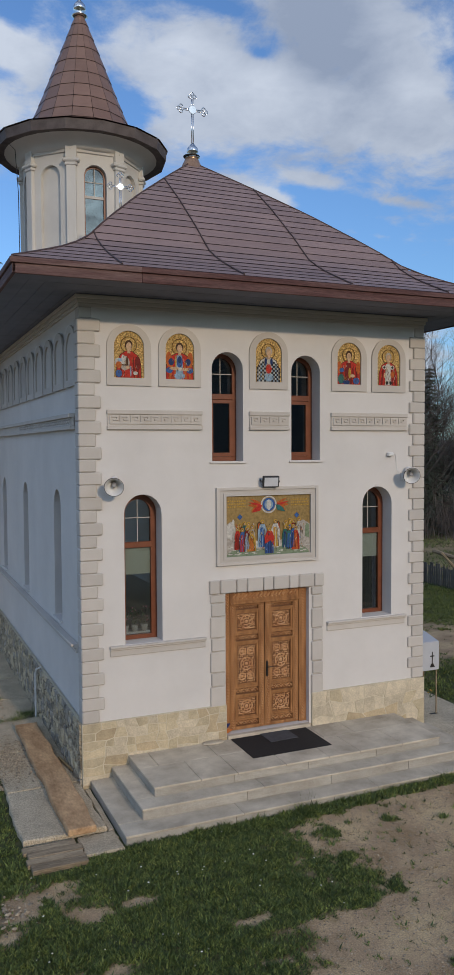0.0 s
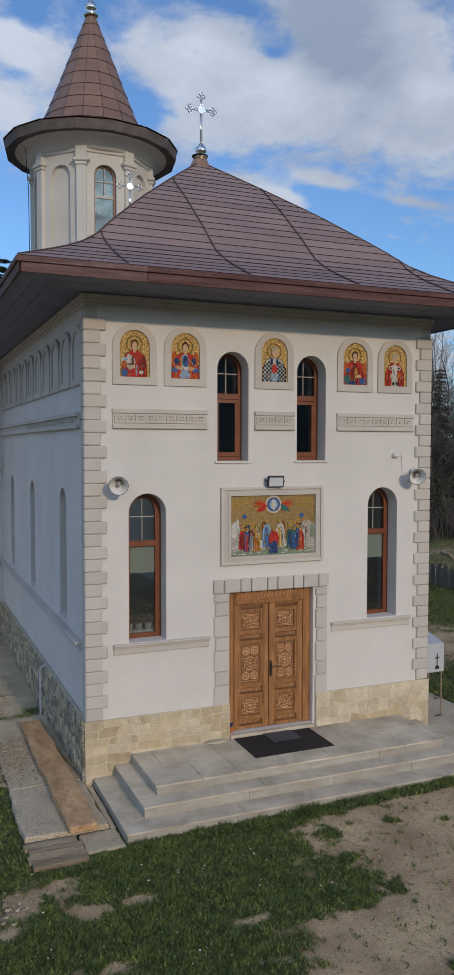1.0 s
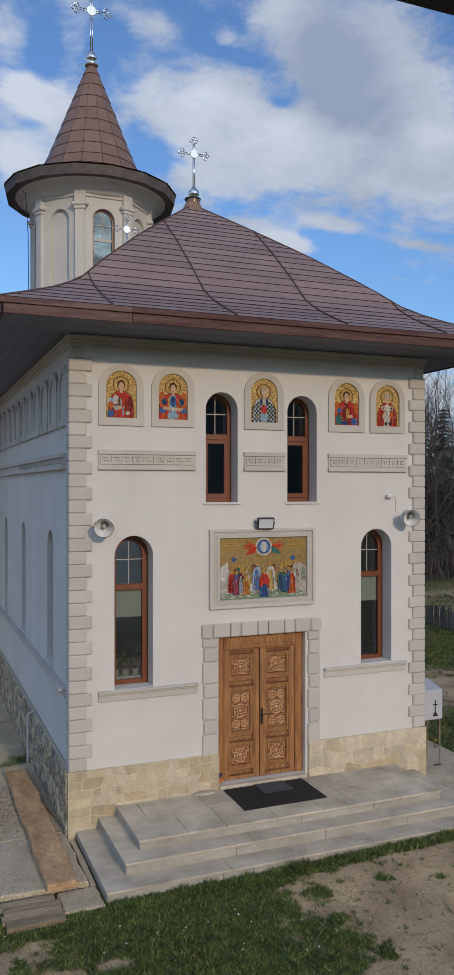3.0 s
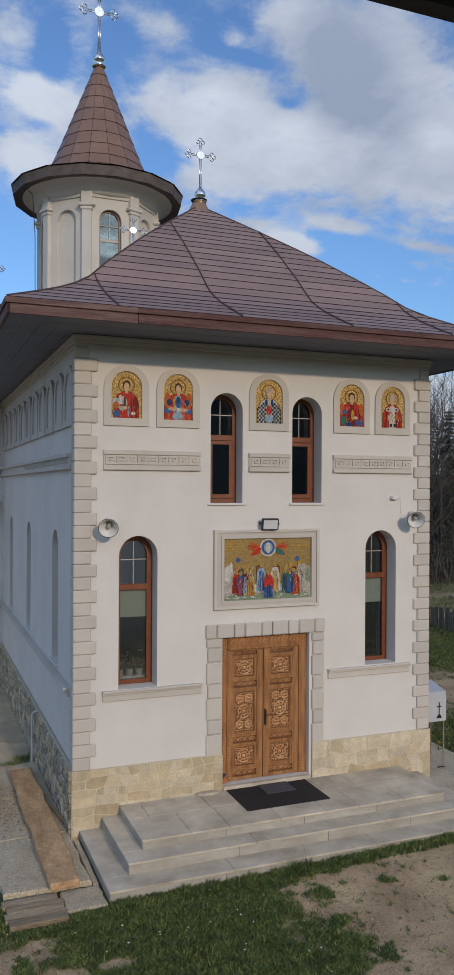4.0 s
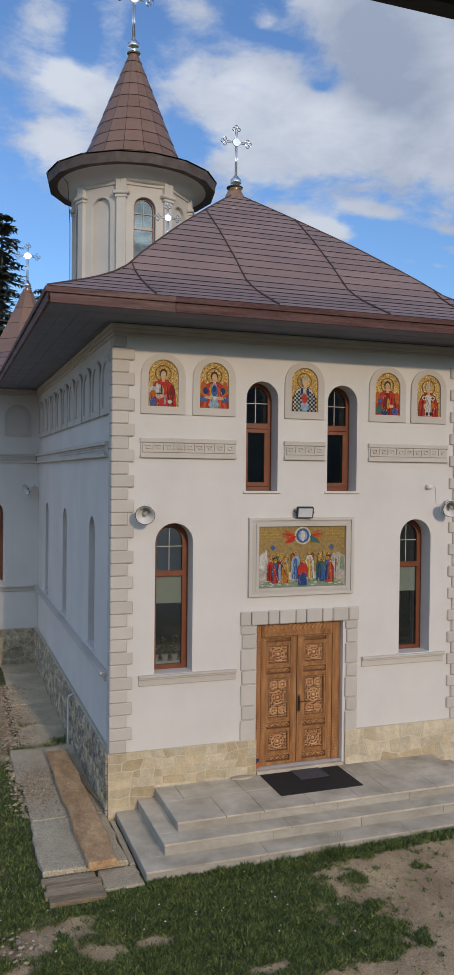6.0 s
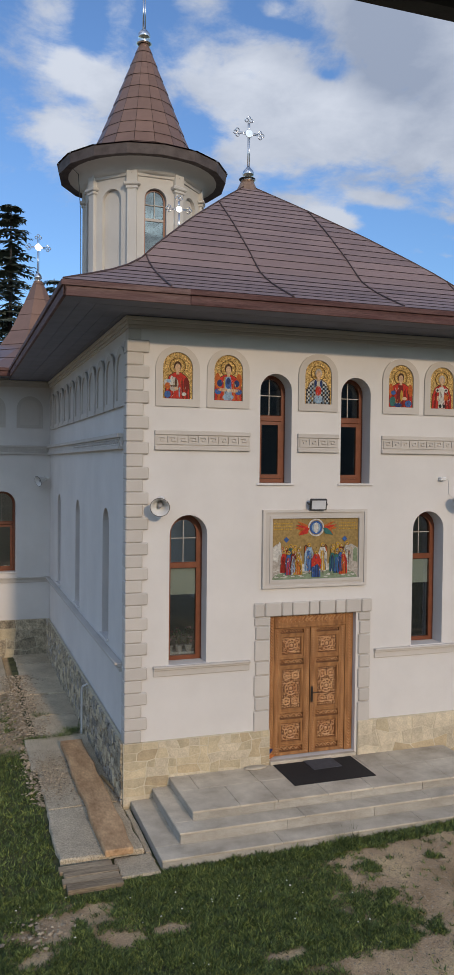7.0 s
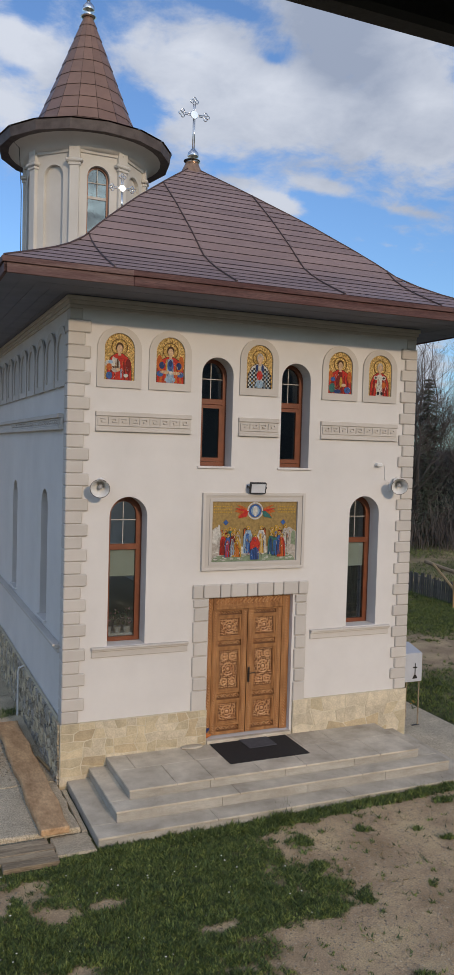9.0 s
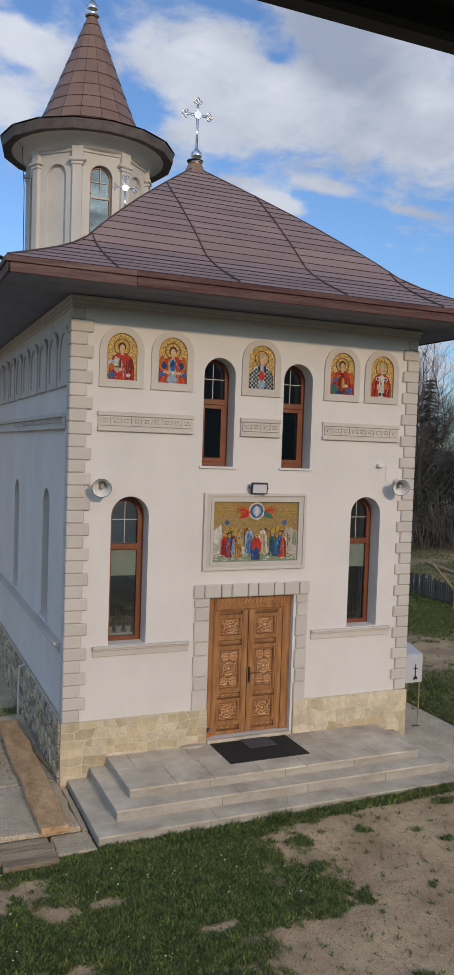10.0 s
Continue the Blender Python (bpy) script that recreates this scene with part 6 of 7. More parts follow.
# ---- fence, timber and shed frame beyond ----
fence = thing("fence", "weathered grey picket fence below the wood", "fence", at=(0, 0, 0))
fa, fb = Vector((17.1, 25.0, 0)), Vector((16.8, 8.5, 0))
fd = (fb - fa).normalized()
ang = math.atan2(fd.y, fd.x)
rnd = random.Random(7)
pick = [boxed(-0.05, 0.05, -0.012, 0.012, 0, h, bevel=0.006) for h in (0.78, 0.85, 0.91)]
pmesh = []
for b in pick:
    me = bpy.data.meshes.new("picket")
    b.to_mesh(me)
    b.free()
    me.materials.append(FENCE)
    pmesh.append(me)
for k in range(int((fb - fa).length / 0.13)):
    p = fa + fd * (k * 0.13)
    shared("picket", pmesh[rnd.randrange(3)], fence, Matrix.Translation((p.x, p.y, rise(p.x, p.y) - 0.03)) @ Matrix.Rotation(ang, 4, "Z") @ Matrix.Rotation(rnd.uniform(-0.05, 0.05), 4, "Y"))
for zz in (0.22, 0.65):
    part("rail", tube(bmesh.new(), [fa + Vector((0.03, 0.05, zz + rise(fa.x, fa.y))), fb + Vector((0.03, 0.05, zz + rise(fb.x, fb.y)))], 0.03, 0.03, 5), FENCE, fence)

# ---- trees ----
def bare_tree(name, seed, h, label):
    """A leafless tree: tapered trunk, limbs and many fine twigs."""
    r = random.Random(seed)
    t = thing(name, label, "tree", "bare trees at the wood's edge")
    trunk, limbs = bmesh.new(), bmesh.new()
    pts = [Vector((0, 0, 0))]
    for i in range(1, 8):
        pts.append(Vector((r.uniform(-0.12, 0.12) * i * 0.5, r.uniform(-0.12, 0.12) * i * 0.5, h * i / 7)))
    tube(trunk, pts, h * 0.0065, h * 0.0012, 6)

    def grow(p, d, ln, rad, lev):
        q = [p]
        for _ in range(3):
            d = (d + Vector((r.uniform(-0.25, 0.25), r.uniform(-0.25, 0.25), r.uniform(-0.05, 0.28)))).normalized()
            q.append(q[-1] + d * ln / 3)
        tube(limbs, q, rad, rad * 0.35, 4 if lev == 0 else 3)
        if lev < 2:
            for _ in range(6 if lev == 0 else 5):
                f = r.uniform(0.25, 1.0)
                i = min(2, int(f * 3))
                s = q[i].lerp(q[i + 1], f * 3 - i if f < 1 else 1)
                a = (d + Vector((r.uniform(-0.9, 0.9), r.uniform(-0.9, 0.9), r.uniform(-0.2, 0.6)))).normalized()
                grow(s, a, ln * r.uniform(0.4, 0.62), rad * 0.42, lev + 1)

    for _ in range(30):
        f = r.uniform(0.16, 0.98)
        i = min(6, int(f * 7))
        s = pts[i].lerp(pts[i + 1], f * 7 - i)
        a = r.uniform(0, 6.283)
        grow(s, Vector((math.cos(a), math.sin(a), 0.75)).normalized(), h * (0.34 - 0.22 * f), h * 0.0034 * (1.15 - f), 0)
    part("trunk", trunk, BARK, t)
    part("crown", limbs, BARK, t, "fine bare twigs")
    return t


def spruce(name, seed, h, label):
    """A conifer: trunk and whorls of drooping boughs with ragged needle sprays."""
    r = random.Random(seed)
    t = thing(name, label, "tree", "dark conifers")
    part("trunk", tube(bmesh.new(), [(0, 0, 0), (0.05, 0, h * 0.5), (0, 0, h * 0.97)], h * 0.014, 0.02, 6), BARK, t)
    vs, fs = [], []
    lev = int(h * 3.2)
    for k in range(lev):
        f = k / lev
        z = h * (0.10 + 0.89 * f)
        reach = h * 0.19 * (1 - f) ** 0.85 + 0.34
        for j in range(12 if f < 0.8 else 8):
            a = r.uniform(0, 6.283)
            z += r.uniform(-0.04, 0.04) * reach
            ln = reach * r.uniform(0.65, 1.12)
            for s in range(10):
                g0 = (s + r.random()) / 10
                base = Vector((math.cos(a) * ln * g0, math.sin(a) * ln * g0, z - ln * 0.32 * g0 + 0.10 * ln * g0 * g0))
                w = 0.056 * h * 0.25 * (1.1 - 0.6 * g0) * r.uniform(0.6, 1.2)
                for side in (-1, 1):
                    b = a + side * r.uniform(0.5, 1.3)
                    tip = base + Vector((math.cos(b) * w * 1.9, math.sin(b) * w * 1.9, -w * r.uniform(0.2, 1.1)))
                    out = base + Vector((math.cos(a) * w, math.sin(a) * w, -w * r.uniform(0.0, 0.5)))
                    n = len(vs)
                    vs += [base, tip, out]
                    fs.append((n, n + 1, n + 2))
    me = bpy.data.meshes.new("boughs")
    me.from_pydata(vs, [], fs)
    me.materials.append(NEEDLE)
    ob = new("crown", me)
    ob.parent = t
    return t


rnd = random.Random(31)
bares = [bare_tree("bare_tree", s, h, "tall leafless tree with fine grey twigs") for s, h in ((1, 13.5), (2, 12.0), (3, 14.5))]
spr = [spruce("spruce", s, h, "dark green conifer with drooping boughs") for s, h in ((11, 14.0), (12, 11.0))]


def spot(x, y, s, a):
    return Matrix.Translation((x, y, rise(x, y) - 0.1)) @ Matrix.Rotation(a, 4, "Z") @ Matrix.Scale(s, 4)


used = [False] * 5


def plant(kind, x, y, s):
    src = (bares + spr)[kind]
    m = spot(x, y, s, rnd.uniform(0, 6.28))
    if not used[kind]:
        used[kind] = True
        src.matrix_basis = m
    else:
        c = copy_thing(src, m)
        c.matrix_basis = m


# the wood beyond the right-hand lawn: along a line that leads away from the church
for k in range(64):
    f = k / 63
    bx, by = 20.0 + 22 * f + rnd.uniform(-1.5, 1.5), 29.0 - 11 * f + rnd.uniform(-1, 12)
    plant(rnd.randrange(3), bx, by, rnd.uniform(0.62, 0.95))
for x, y, s, kd in ((27.0, 26.5, 0.5, 1), (28.5, 28.5, 0.75, 0), (31.5, 28.0, 0.9, 0), (34.0, 27.0, 0.9, 1), (22.0, 36.0, 0.9, 0), (29.0, 36.0, 1.0, 0), (37.5, 27.0, 1.0, 0), (19.5, 40.0, 1.0, 1), (26, 40, 0.95, 0), (33, 37, 1.05, 1), (41, 25, 1.0, 0), (46, 24, 1.1, 1)):
    plant(3 + kd, x, y, s)
# conifers behind the side apse
for x, y, s, kd in ((0.75, 40.0, 1.62, 0), (3.5, 40.5, 1.66, 1), (-4.5, 44.0, 1.5, 0), (-7.5, 41.0, 1.9, 1)):
    plant(3 + kd, x, y, s)

bm = bmesh.new()
rnd = random.Random(77)
for k in range(14000):
    f, d = rnd.random(), rnd.random()
    x, y = 16.0 + 30 * f + 9 * d, 28.5 - 15 * f + 15 * d
    z = rise(x, y) + abs(rnd.gauss(0, 0.8)) * (1 + 1.2 * d)
    s, h = rnd.uniform(0.012, 0.045), rnd.uniform(0.3, 1.5)
    v = [bm.verts.new(q) for q in ((x - s, y, z - 0.4), (x + s, y + s, z - 0.4), (x + rnd.gauss(0, 0.4) * h, y + rnd.gauss(0, 0.4) * h, z + h))]
    bm.faces.new(v)
tagged(part("undergrowth", bm, BARK), "brown leafless undergrowth at the wood's edge", "undergrowth", kind="stuff")
tp = thing("timber_frame", "pale new timber frame beside the fence", "timber frame", at=(0.21, -0.09, -0.05))
for p, q, r in (((16.1, 10.5, 0.0), (16.1, 10.5, 1.05), 0.04), ((16.1, 10.5, 1.02), (17.0, 8.9, 1.02), 0.04), ((16.1, 10.5, 0.05), (17.0, 8.9, 0.05), 0.04), ((17.0, 8.9, 0.0), (17.0, 8.9, 1.05), 0.04)):
    part("beam", tube(bmesh.new(), [Vector(p) + Vector((0, 0, rise(p[0], p[1]))), Vector(q) + Vector((0, 0, rise(p[0], p[1])))], r, r, 4), NEW_WOOD, tp)
lean = tagged(part("leaning_pole", tube(bmesh.new(), [(17.06, 12.6, 1.37), (16.51, 10.8, 0.83), (16.36, 10.4, 0.71)], 0.05, 0.05, 6), NEW_WOOD), "pale timber pole leaning on the fence", "pole")
tagged(part("log", tube(bmesh.new(), [(17.21, 13.3, 1.38), (17.21, 12.5, 1.30), (17.26, 8.9, 1.0)], 0.09, 0.08, 8), GREY_WOOD), "grey log resting over the fence", "log")

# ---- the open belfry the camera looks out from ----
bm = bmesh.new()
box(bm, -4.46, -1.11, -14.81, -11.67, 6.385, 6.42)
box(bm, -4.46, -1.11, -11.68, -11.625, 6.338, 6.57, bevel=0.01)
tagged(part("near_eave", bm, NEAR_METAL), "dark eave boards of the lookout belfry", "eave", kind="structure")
belfry = thing("lookout_belfry", "open timber belfry with a plank floor", "belfry", kind="structure")
part("gallery_floor", boxed(-4.26, -1.26, -14.61, -12.31, 3.64, 3.79), GREY_WOOD, belfry)
for x in (-4.16, -1.36):
    for y in (-14.51, -12.41):
        part("post", boxed(x - 0.08, x + 0.08, y - 0.08, y + 0.08, -0.1, 6.385, bevel=0.01), GREY_WOOD, belfry)

# far hills all round, added unseen: higher behind the camera to block low sky
bm = bmesh.new()
hill_v = []
for k in range(97):
    a = 2 * math.pi * k / 96
    d = 420 + 60 * noise.noise((math.cos(a) * 2, math.sin(a) * 2, 3))
    back = max(0.0, -math.sin(a))
    h = (9 + 56 * back ** 0.7) * (1 + 0.35 * noise.noise((math.cos(a) * 3, math.sin(a) * 3, 8)))
    hill_v.append([bm.verts.new((math.cos(a) * r, math.sin(a) * r, z)) for r, z in ((d * 0.8, -1), (d * 0.9, h * 0.55), (d, h), (d * 1.25, h * 1.05))])
for q, t in zip(hill_v, hill_v[1:]):
    for k in range(3):
        bm.faces.new((q[k], t[k], t[k + 1], q[k + 1]))
HILL = mat("added_far_hills", (0.060, 0.070, 0.065), 0.95, var=0.3, scale=0.03, fine=0.5, bump=0)
tagged(part("backdrop", bm, HILL), "added ring of far dark hills that blocks low sky", "hills", kind="structure")

# ---- stone plinth ----
def stones(name, length, height, m, seed, cell, label, mats, depth=0.010, jit=0.26, wide=0.3, joint=MORTAR, single_from=-1.0):
    """Irregular flat stones set in mortar: a jittered net whose meshes are drawn in and stand proud of the joint."""
    r = random.Random(seed)
    base = part(name, boxed(0, length, 0.0, 0.05, 0, height), joint)
    base.matrix_basis = m
    tagged(base, label, "plinth", kind="structure")
    nu, nv = max(1, round(length / cell[0])), max(1, round(height / cell[1]))
    net = [[Vector((length * i / nu + (r.uniform(-jit, jit) * cell[0] if 0 < i < nu else 0), 0, height * j / nv + (r.uniform(-jit, jit) * 0.8 * cell[1] if 0 < j < nv else 0))) for i in range(nu + 1)] for j in range(nv + 1)]
    done, rest_of = set(), {}
    for j in range(nv):
        for i in range(nu):
            if (i, j) in done:
                continue
            loop = [net[j][i], net[j][i + 1], net[j + 1][i + 1], net[j + 1][i]]
            if i + 1 < nu and r.random() < wide and (i + 1, j) not in done:
                loop = [net[j][i], net[j][i + 1], net[j][i + 2], net[j + 1][i + 2], net[j + 1][i + 1], net[j + 1][i]]
                done.add((i + 1, j))
            elif j + 1 < nv and r.random() < 0.22:
                loop = [net[j][i], net[j][i + 1], net[j + 1][i + 1], net[j + 2][i + 1], net[j + 2][i], net[j + 1][i]]
                done.add((i, j + 1))
            c = sum(loop, Vector()) / len(loop)
            stone_mat = mats[min(len(mats) - 1, int(r.random() ** 1.3 * len(mats)))]
            alone = c.x > single_from
            b = bmesh.new() if alone else rest_of.setdefault(stone_mat.name, (stone_mat, bmesh.new()))[1]
            ring0, ring1 = [], []
            n = len(loop)
            for k in range(n):
                p = loop[k]
                for q in (loop[k - 1], loop[(k + 1) % n]):
                    e = p.lerp(q, 0.05)
                    e = c + (e - c) * (1 - 0.008 / max(0.05, (e - c).length))
                    ring0.append(b.verts.new((e.x, 0.004, e.z)))
                    e2 = c + (e - c) * 0.965
                    ring1.append(b.verts.new((e2.x, -depth * (0.35 + 1.2 * r.random() if depth > 0.02 else 0.7 + 0.6 * r.random()), e2.z)))
            for k in range(2 * n):
                b.faces.new((ring0[k], ring0[(k + 1) % (2 * n)], ring1[(k + 1) % (2 * n)], ring1[k]))
            mid_v = b.verts.new((c.x, -depth * (1.1 + 0.5 * r.random()), c.z))
            for k in range(2 * n):
                b.faces.new((ring1[k], ring1[(k + 1) % (2 * n)], mid_v))
            if alone:
                part("stone", b, stone_mat, base)
    for stone_mat, b in rest_of.values():
        part("far_stones", b, stone_mat, base)["kind"] = "stuff"
    return base


stones("plinth_front", 2.555, PL + 0.1, Matrix.Translation((-0.05, -0.048, -0.1)), 3, (0.185, 0.15), "pale sandstone plinth of squared stones", [STONE[1], STONE[0], STONE[0], STONE[1], STONE[0], STONE[2]], depth=0.006, jit=0.27, wide=0.4, joint=CREAM_JOINT)
stones("plinth_front", W - 4.16, PL + 0.1, Matrix.Translation((4.21, -0.048, -0.1)), 8, (0.23, 0.21), "pale sandstone plinth of large irregular stones", [STONE[1], STONE[1], STONE[0], STONE[2], STONE[1]], depth=0.006, jit=0.42, joint=CREAM_JOINT)
stones("plinth_side", TY - 0.05, PL + 0.1, Matrix.Translation((-0.048, TY - 0.05, -0.1)) @ Matrix.Rotation(-math.pi / 2, 4, "Z"), 5, (0.165, 0.125), "rough sandstone plinth along the shaded side wall", [STONE_DARK, STONE_GREY, STONE_DARK, STONE[0]], depth=0.030, jit=0.40, single_from=TY - 5.6)
stones("plinth_apse", 2.15, PL + 0.1, Matrix.Translation((-2.2, TY - 0.048, -0.1)), 6, (0.3, 0.27), "sandstone plinth of the side apse", [STONE_DARK, STONE[0], STONE_DARK], jit=0.4)
part_w = part("plinth_front", boxed(W - 0.05, W + 0.048, -0.045, 12, 0, PL), STONE[0])
tagged(part_w, "sandstone plinth round the far corner", "plinth", kind="structure")

# ---- gravel ----
def pebbles(name, n, area, label, size, m, seed):
    """Loose stones, joined: squashed, uneven little lumps on the ground."""
    r = random.Random(seed)
    vs, fs = [], []
    for _ in range(n):
        x, y, z = area(r)
        s = size * r.uniform(0.4, 1.0) ** 2 * 1.6
        k = len(vs)
        a = r.uniform(0, 6.28)
        for i in range(5):
            t = a + i * 1.2566
            q = s * r.uniform(0.75, 1.2)
            vs.append((x + q * math.cos(t), y + q * math.sin(t), z + s * r.uniform(-0.1, 0.25)))
        vs.append((x + r.uniform(-0.3, 0.3) * s, y + r.uniform(-0.3, 0.3) * s, z + s * r.uniform(0.55, 0.9)))
        fs += [(k + i, k + (i + 1) % 5, k + 5) for i in range(5)]
    me = bpy.data.meshes.new(name)
    me.from_pydata(vs, [], fs)
    me.materials.append(m)
    return tagged(new(name, me), label, "gravel", kind="stuff")


GRAVEL = mat("pale_gravel", (0.48, 0.385, 0.265), 0.95, var=0.3, scale=16, fine=60, bump=0.3, col2=(0.20, 0.165, 0.125))


n_, l_, b_ = nodes_of(GRAVEL)
gi = n_.new("ShaderNodeNewGeometry")
gp = n_.new("ShaderNodeMapRange")
gp.inputs[3].default_value, gp.inputs[4].default_value = 0.6, 1.4
gk = n_.new("ShaderNodeMix")
gk.data_type, gk.blend_type = "RGBA", "MULTIPLY"
gk.inputs[0].default_value = 1.0
l_.new(gi.outputs["Random Per Island"], gp.inputs[0])
l_.new(b_.inputs["Base Color"].links[0].from_socket, gk.inputs[6])
l_.new(gp.outputs[0], gk.inputs[7])
l_.new(gk.outputs[2], b_.inputs["Base Color"])


def bare_spot(r):
    while True:
        x, y = r.uniform(-0.5, 7.6), r.uniform(-6.4, -2.2)
        if dirt(x, y) > 0.75:
            return x, y, rise(x, y)


pebbles("gravel", 12000, bare_spot, "loose gravel on the bare earth", 0.0105, GRAVEL, 1)
pebbles("path_gravel", 1700, lambda r: (min(-0.66, r.gauss(-1.0, 0.2)), r.gauss(1.55, 0.5), 0.053), "crumbled gravel on the broken slabs", 0.015, GRAVEL, 2)
pebbles("slab_gravel", 2200, lambda r: (min(-0.5, r.gauss(-1.18, 0.22)), r.uniform(3.75, 8.8), 0.028), "pale gravel spilt over the far slabs", 0.022, GRAVEL, 6)
pebbles("side_gravel", 2200, lambda r: (r.uniform(-2.5, -1.22), r.uniform(3.4, 10.8), rise(-1.8, 5) + 0.005), "pale gravel beside the slab path", 0.035, GRAVEL, 3)
pebbles("rubble", 130, lambda r: (r.gauss(-1.45, 0.28), r.gauss(-3.05, 0.22), rise(-1.45, -3.0)), "pale rubble in the bare patch", 0.026, GRAVEL, 4)
def turf_spot(r):
    while True:
        x, y = r.uniform(-2.6, 3.2), r.uniform(-6.2, -2.3)
        if dirt(x, y) < 0.4 and noise.noise((x * 1.7, y * 1.7, 50)) > 0.05:
            return x, y, rise(x, y) + r.uniform(0.025, 0.06)


DAISY = mat("white_daisy", (0.74, 0.73, 0.68), 0.8, var=0.1, scale=30)
pebbles("daisies", 90, turf_spot, "tiny white daisies in the lawn", 0.011, DAISY, 8)["category"] = "flowers"
pebbles("edge_rubble", 120, lambda r: (r.gauss(-1.33, 0.06), r.uniform(0.4, 3.4), 0.0), "broken concrete lumps along the path's edge", 0.04, GRAVEL, 5)

# ---- grass ----
rg = np.random.RandomState(12)
gv, gf = [], []


def tufts(n, x0, x1, y0, y1, h0, h1, keep):
    pts = rg.uniform((x0, y0), (x1, y1), (n, 2))
    for x, y in pts:
        if not keep(x, y):
            continue
        z = rise(x, y)
        lush = 0.95 + 0.9 * noise.noise((x * 5, y * 5, 61))
        for _ in range(3):
            a, h = rg.uniform(0, 6.283), rg.uniform(h0, h1) * lush
            w = 0.005 + 0.012 * rg.rand() ** 2
            ox, oy = rg.uniform(-0.03, 0.03, 2)
            lean = rg.uniform(0.3, 1.7) * h
            ca, sa = math.cos(a), math.sin(a)
            b = rg.uniform(0, 6.283)
            k = len(gv)
            gv.extend(((x + ox - ca * w, y + oy - sa * w, z - 0.006), (x + ox + ca * w, y + oy + sa * w, z - 0.006), (x + ox + math.cos(b) * lean, y + oy + math.sin(b) * lean, z + h)))
            gf.append((k, k + 1, k + 2))


def lawn(x, y):
    if x > -0.02 and y > -2.14 and x < 6.8:
        return False
    if -1.3 < x < -0.48 and y > -2.42 or -0.5 < x < 0.1 and y > -2.23:
        return False
    v = dirt(x, y)
    v += 0.30 * noise.noise((x * 8, y * 8, 40)) + 0.25 * noise.noise((x * 19, y * 19, 44))
    thin = 0.75 * max(0.0, noise.noise((x * 2.2, y * 2.2, 31)) + noise.noise((x * 6, y * 6, 33)) - 0.12)
    if v > 0.84:
        return rg.rand() < 0.0012
    return rg.rand() > max(0.0, v - 0.12) * 1.15 + thin


tufts(165000, -3.0, 7.2, -6.6, -2.13, 0.014, 0.052, lawn)
tufts(16000, -3.2, -1.28, -2.4, 7.0, 0.02, 0.07, lawn)
tufts(2600, 0.1, 6.8, -2.40, -2.13, 0.03, 0.10, lambda x, y: True)
tufts(110, 2.75, 3.05, -2.30, -2.14, 0.07, 0.19, lambda x, y: True)
tufts(700, -1.3, -0.1, 3.58, 3.76, 0.04, 0.11, lambda x, y: True)
tufts(260, -0.45, -0.12, 3.8, 4.1, 0.05, 0.15, lambda x, y: True)
tufts(300, -1.2, -0.7, 5.1, 5.5, 0.03, 0.09, lambda x, y: noise.noise((x * 4, y * 4, 1)) > 0)
tufts(7000, 15.5, 27.0, 11.0, 26.0, 0.06, 0.22, lambda x, y: noise.noise((x * 0.5, y * 0.5, 3)) > -0.2)
tufts(70000, 8.1, 16.8, -1.0, 14.0, 0.03, 0.085, lawn)
green = len(gv)


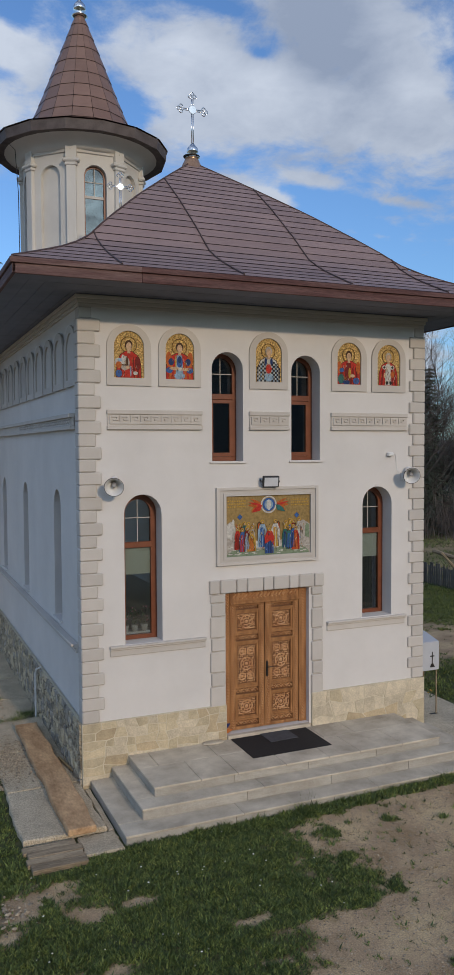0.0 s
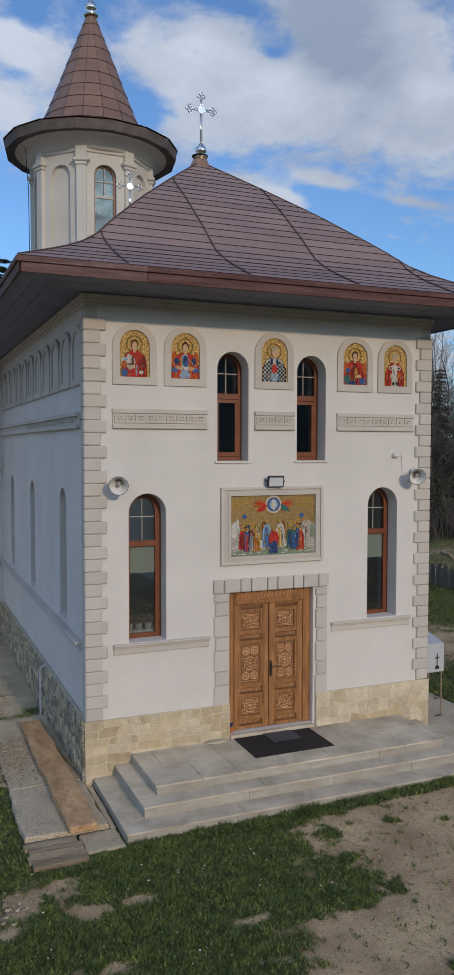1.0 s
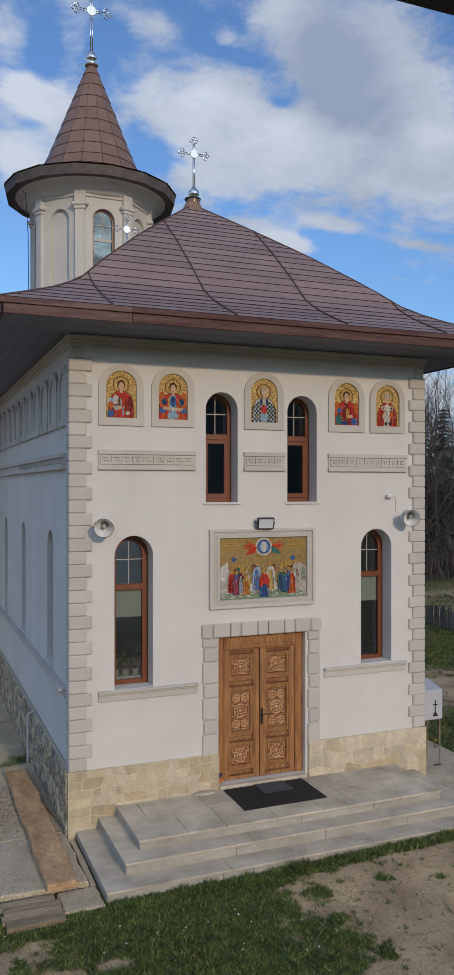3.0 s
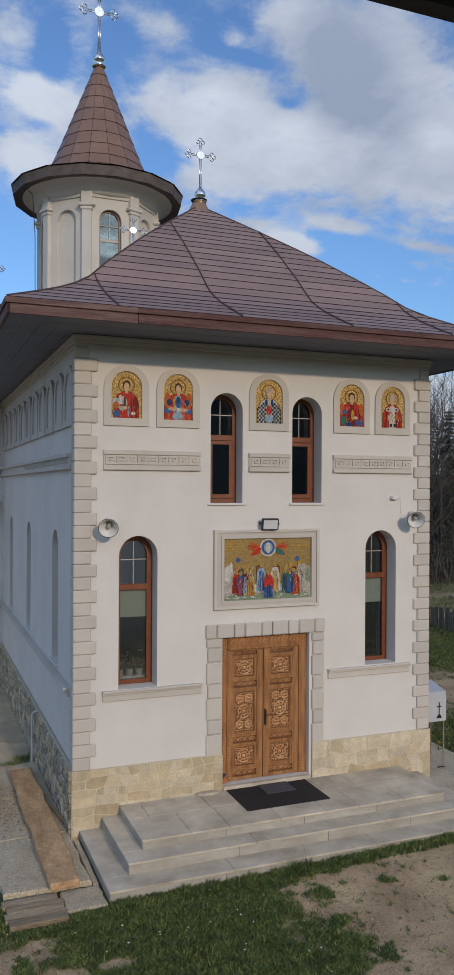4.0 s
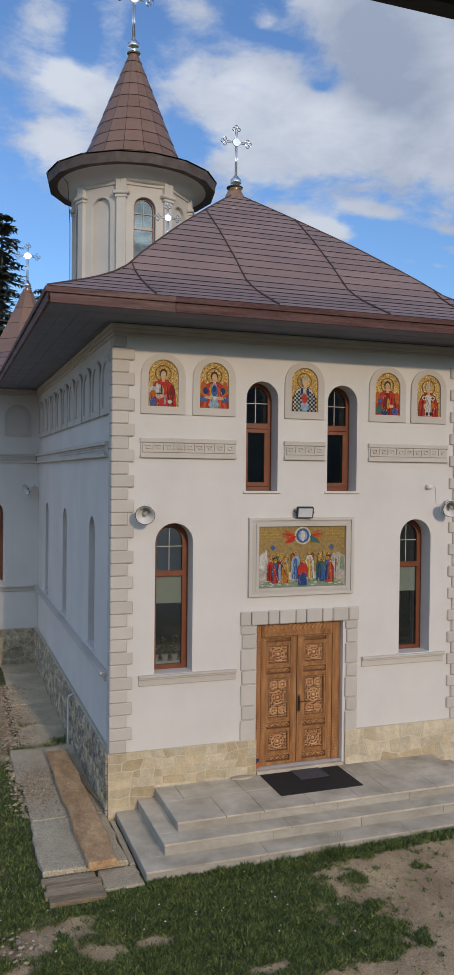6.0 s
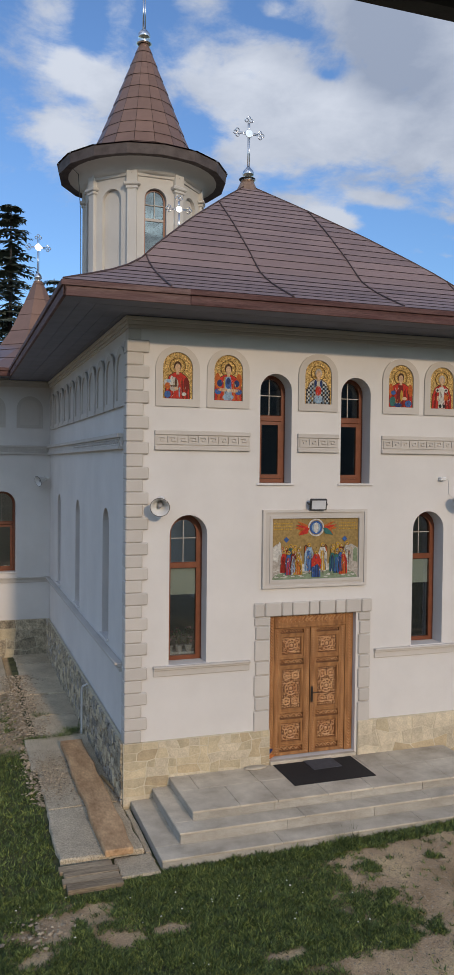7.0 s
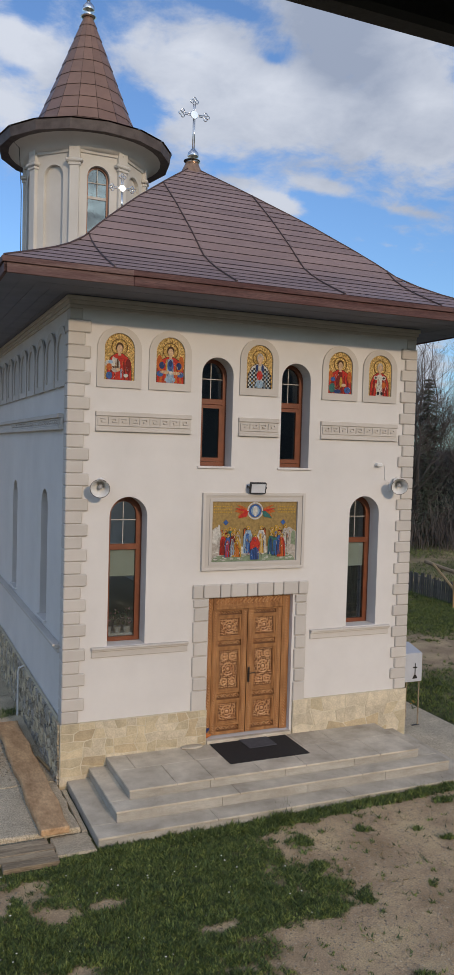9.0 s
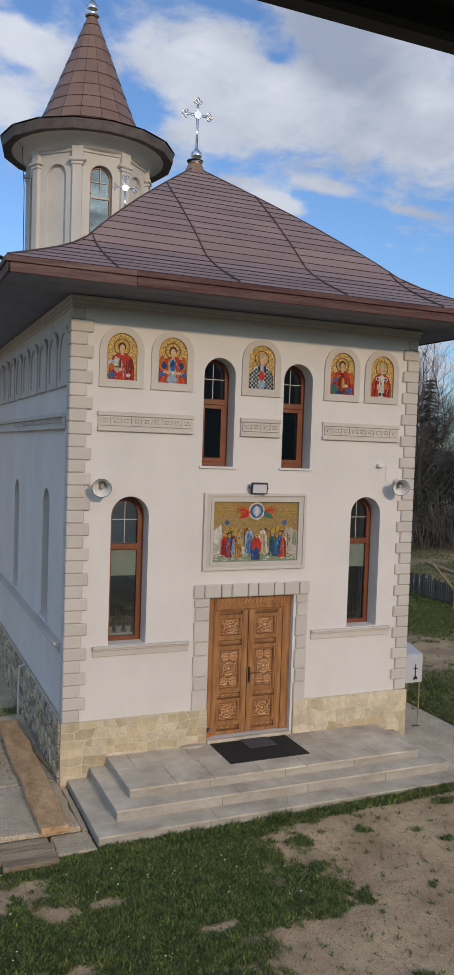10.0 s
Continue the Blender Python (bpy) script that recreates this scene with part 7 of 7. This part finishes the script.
def worn_edge(x, y):
    if x > -0.02 and y > -2.14 or -1.3 < x < 0.1 and y > -2.42:
        return False
    v = dirt(x, y) + 0.25 * noise.noise((x * 7, y * 7, 71)) + 0.3 * noise.noise((x * 1.7, y * 1.7, 73))
    return rg.rand() < max(0.0, 1.0 - abs(v - 0.66) * 3.2) or rg.rand() < 0.012


tufts(42000, -3.0, 7.2, -6.6, -2.15, 0.004, 0.016, worn_edge)
sv, gv = gv[green:], gv[:green]
me = bpy.data.meshes.new("dry_grass")
me.from_pydata(sv, [], [(3 * k, 3 * k + 1, 3 * k + 2) for k in range(len(sv) // 3)])
me.materials.append(mat("straw", (0.44, 0.32, 0.155), 0.85, var=0.3, scale=6, fine=30, bump=0, col2=(0.20, 0.135, 0.06)))
tagged(new("dry_grass", me), "flattened straw-coloured grass at the worn lawn edge", "grass", kind="stuff")
gf = gf[:len(gv) // 3]
me = bpy.data.meshes.new("grass")
me.from_pydata(gv, [], gf)
BLADE = mat("grass_blade", (0.138, 0.192, 0.058), 0.65, var=0.3, scale=4.5, fine=26, bump=0, col2=(0.050, 0.088, 0.026), grain=(0.35, 1.65))
n_, l_, b_ = nodes_of(BLADE)
gi = n_.new("ShaderNodeNewGeometry")
gr2 = n_.new("ShaderNodeValToRGB")
for k, (pos, col) in enumerate(((0.0, (0.26, 0.32, 0.26, 1)), (0.5, (0.80, 0.88, 0.74, 1)), (0.80, (1.9, 1.75, 1.45, 1)), (0.95, (2.5, 1.9, 1.5, 1)))):
    e = gr2.color_ramp.elements[k] if k < 2 else gr2.color_ramp.elements.new(pos)
    e.position, e.color = pos, col
l_.new(gi.outputs["Random Per Island"], gr2.inputs[0])
gx2 = n_.new("ShaderNodeMix")
gx2.data_type, gx2.blend_type, gx2.clamp_result = "RGBA", "MULTIPLY", False
gx2.inputs[0].default_value = 1.0
l_.new(b_.inputs["Base Color"].links[0].from_socket, gx2.inputs[6])
l_.new(gr2.outputs[0], gx2.inputs[7])
l_.new(gx2.outputs[2], b_.inputs["Base Color"])
me.materials.append(BLADE)
tagged(new("grass", me), "short green lawn grass with worn gaps", "grass", kind="stuff")
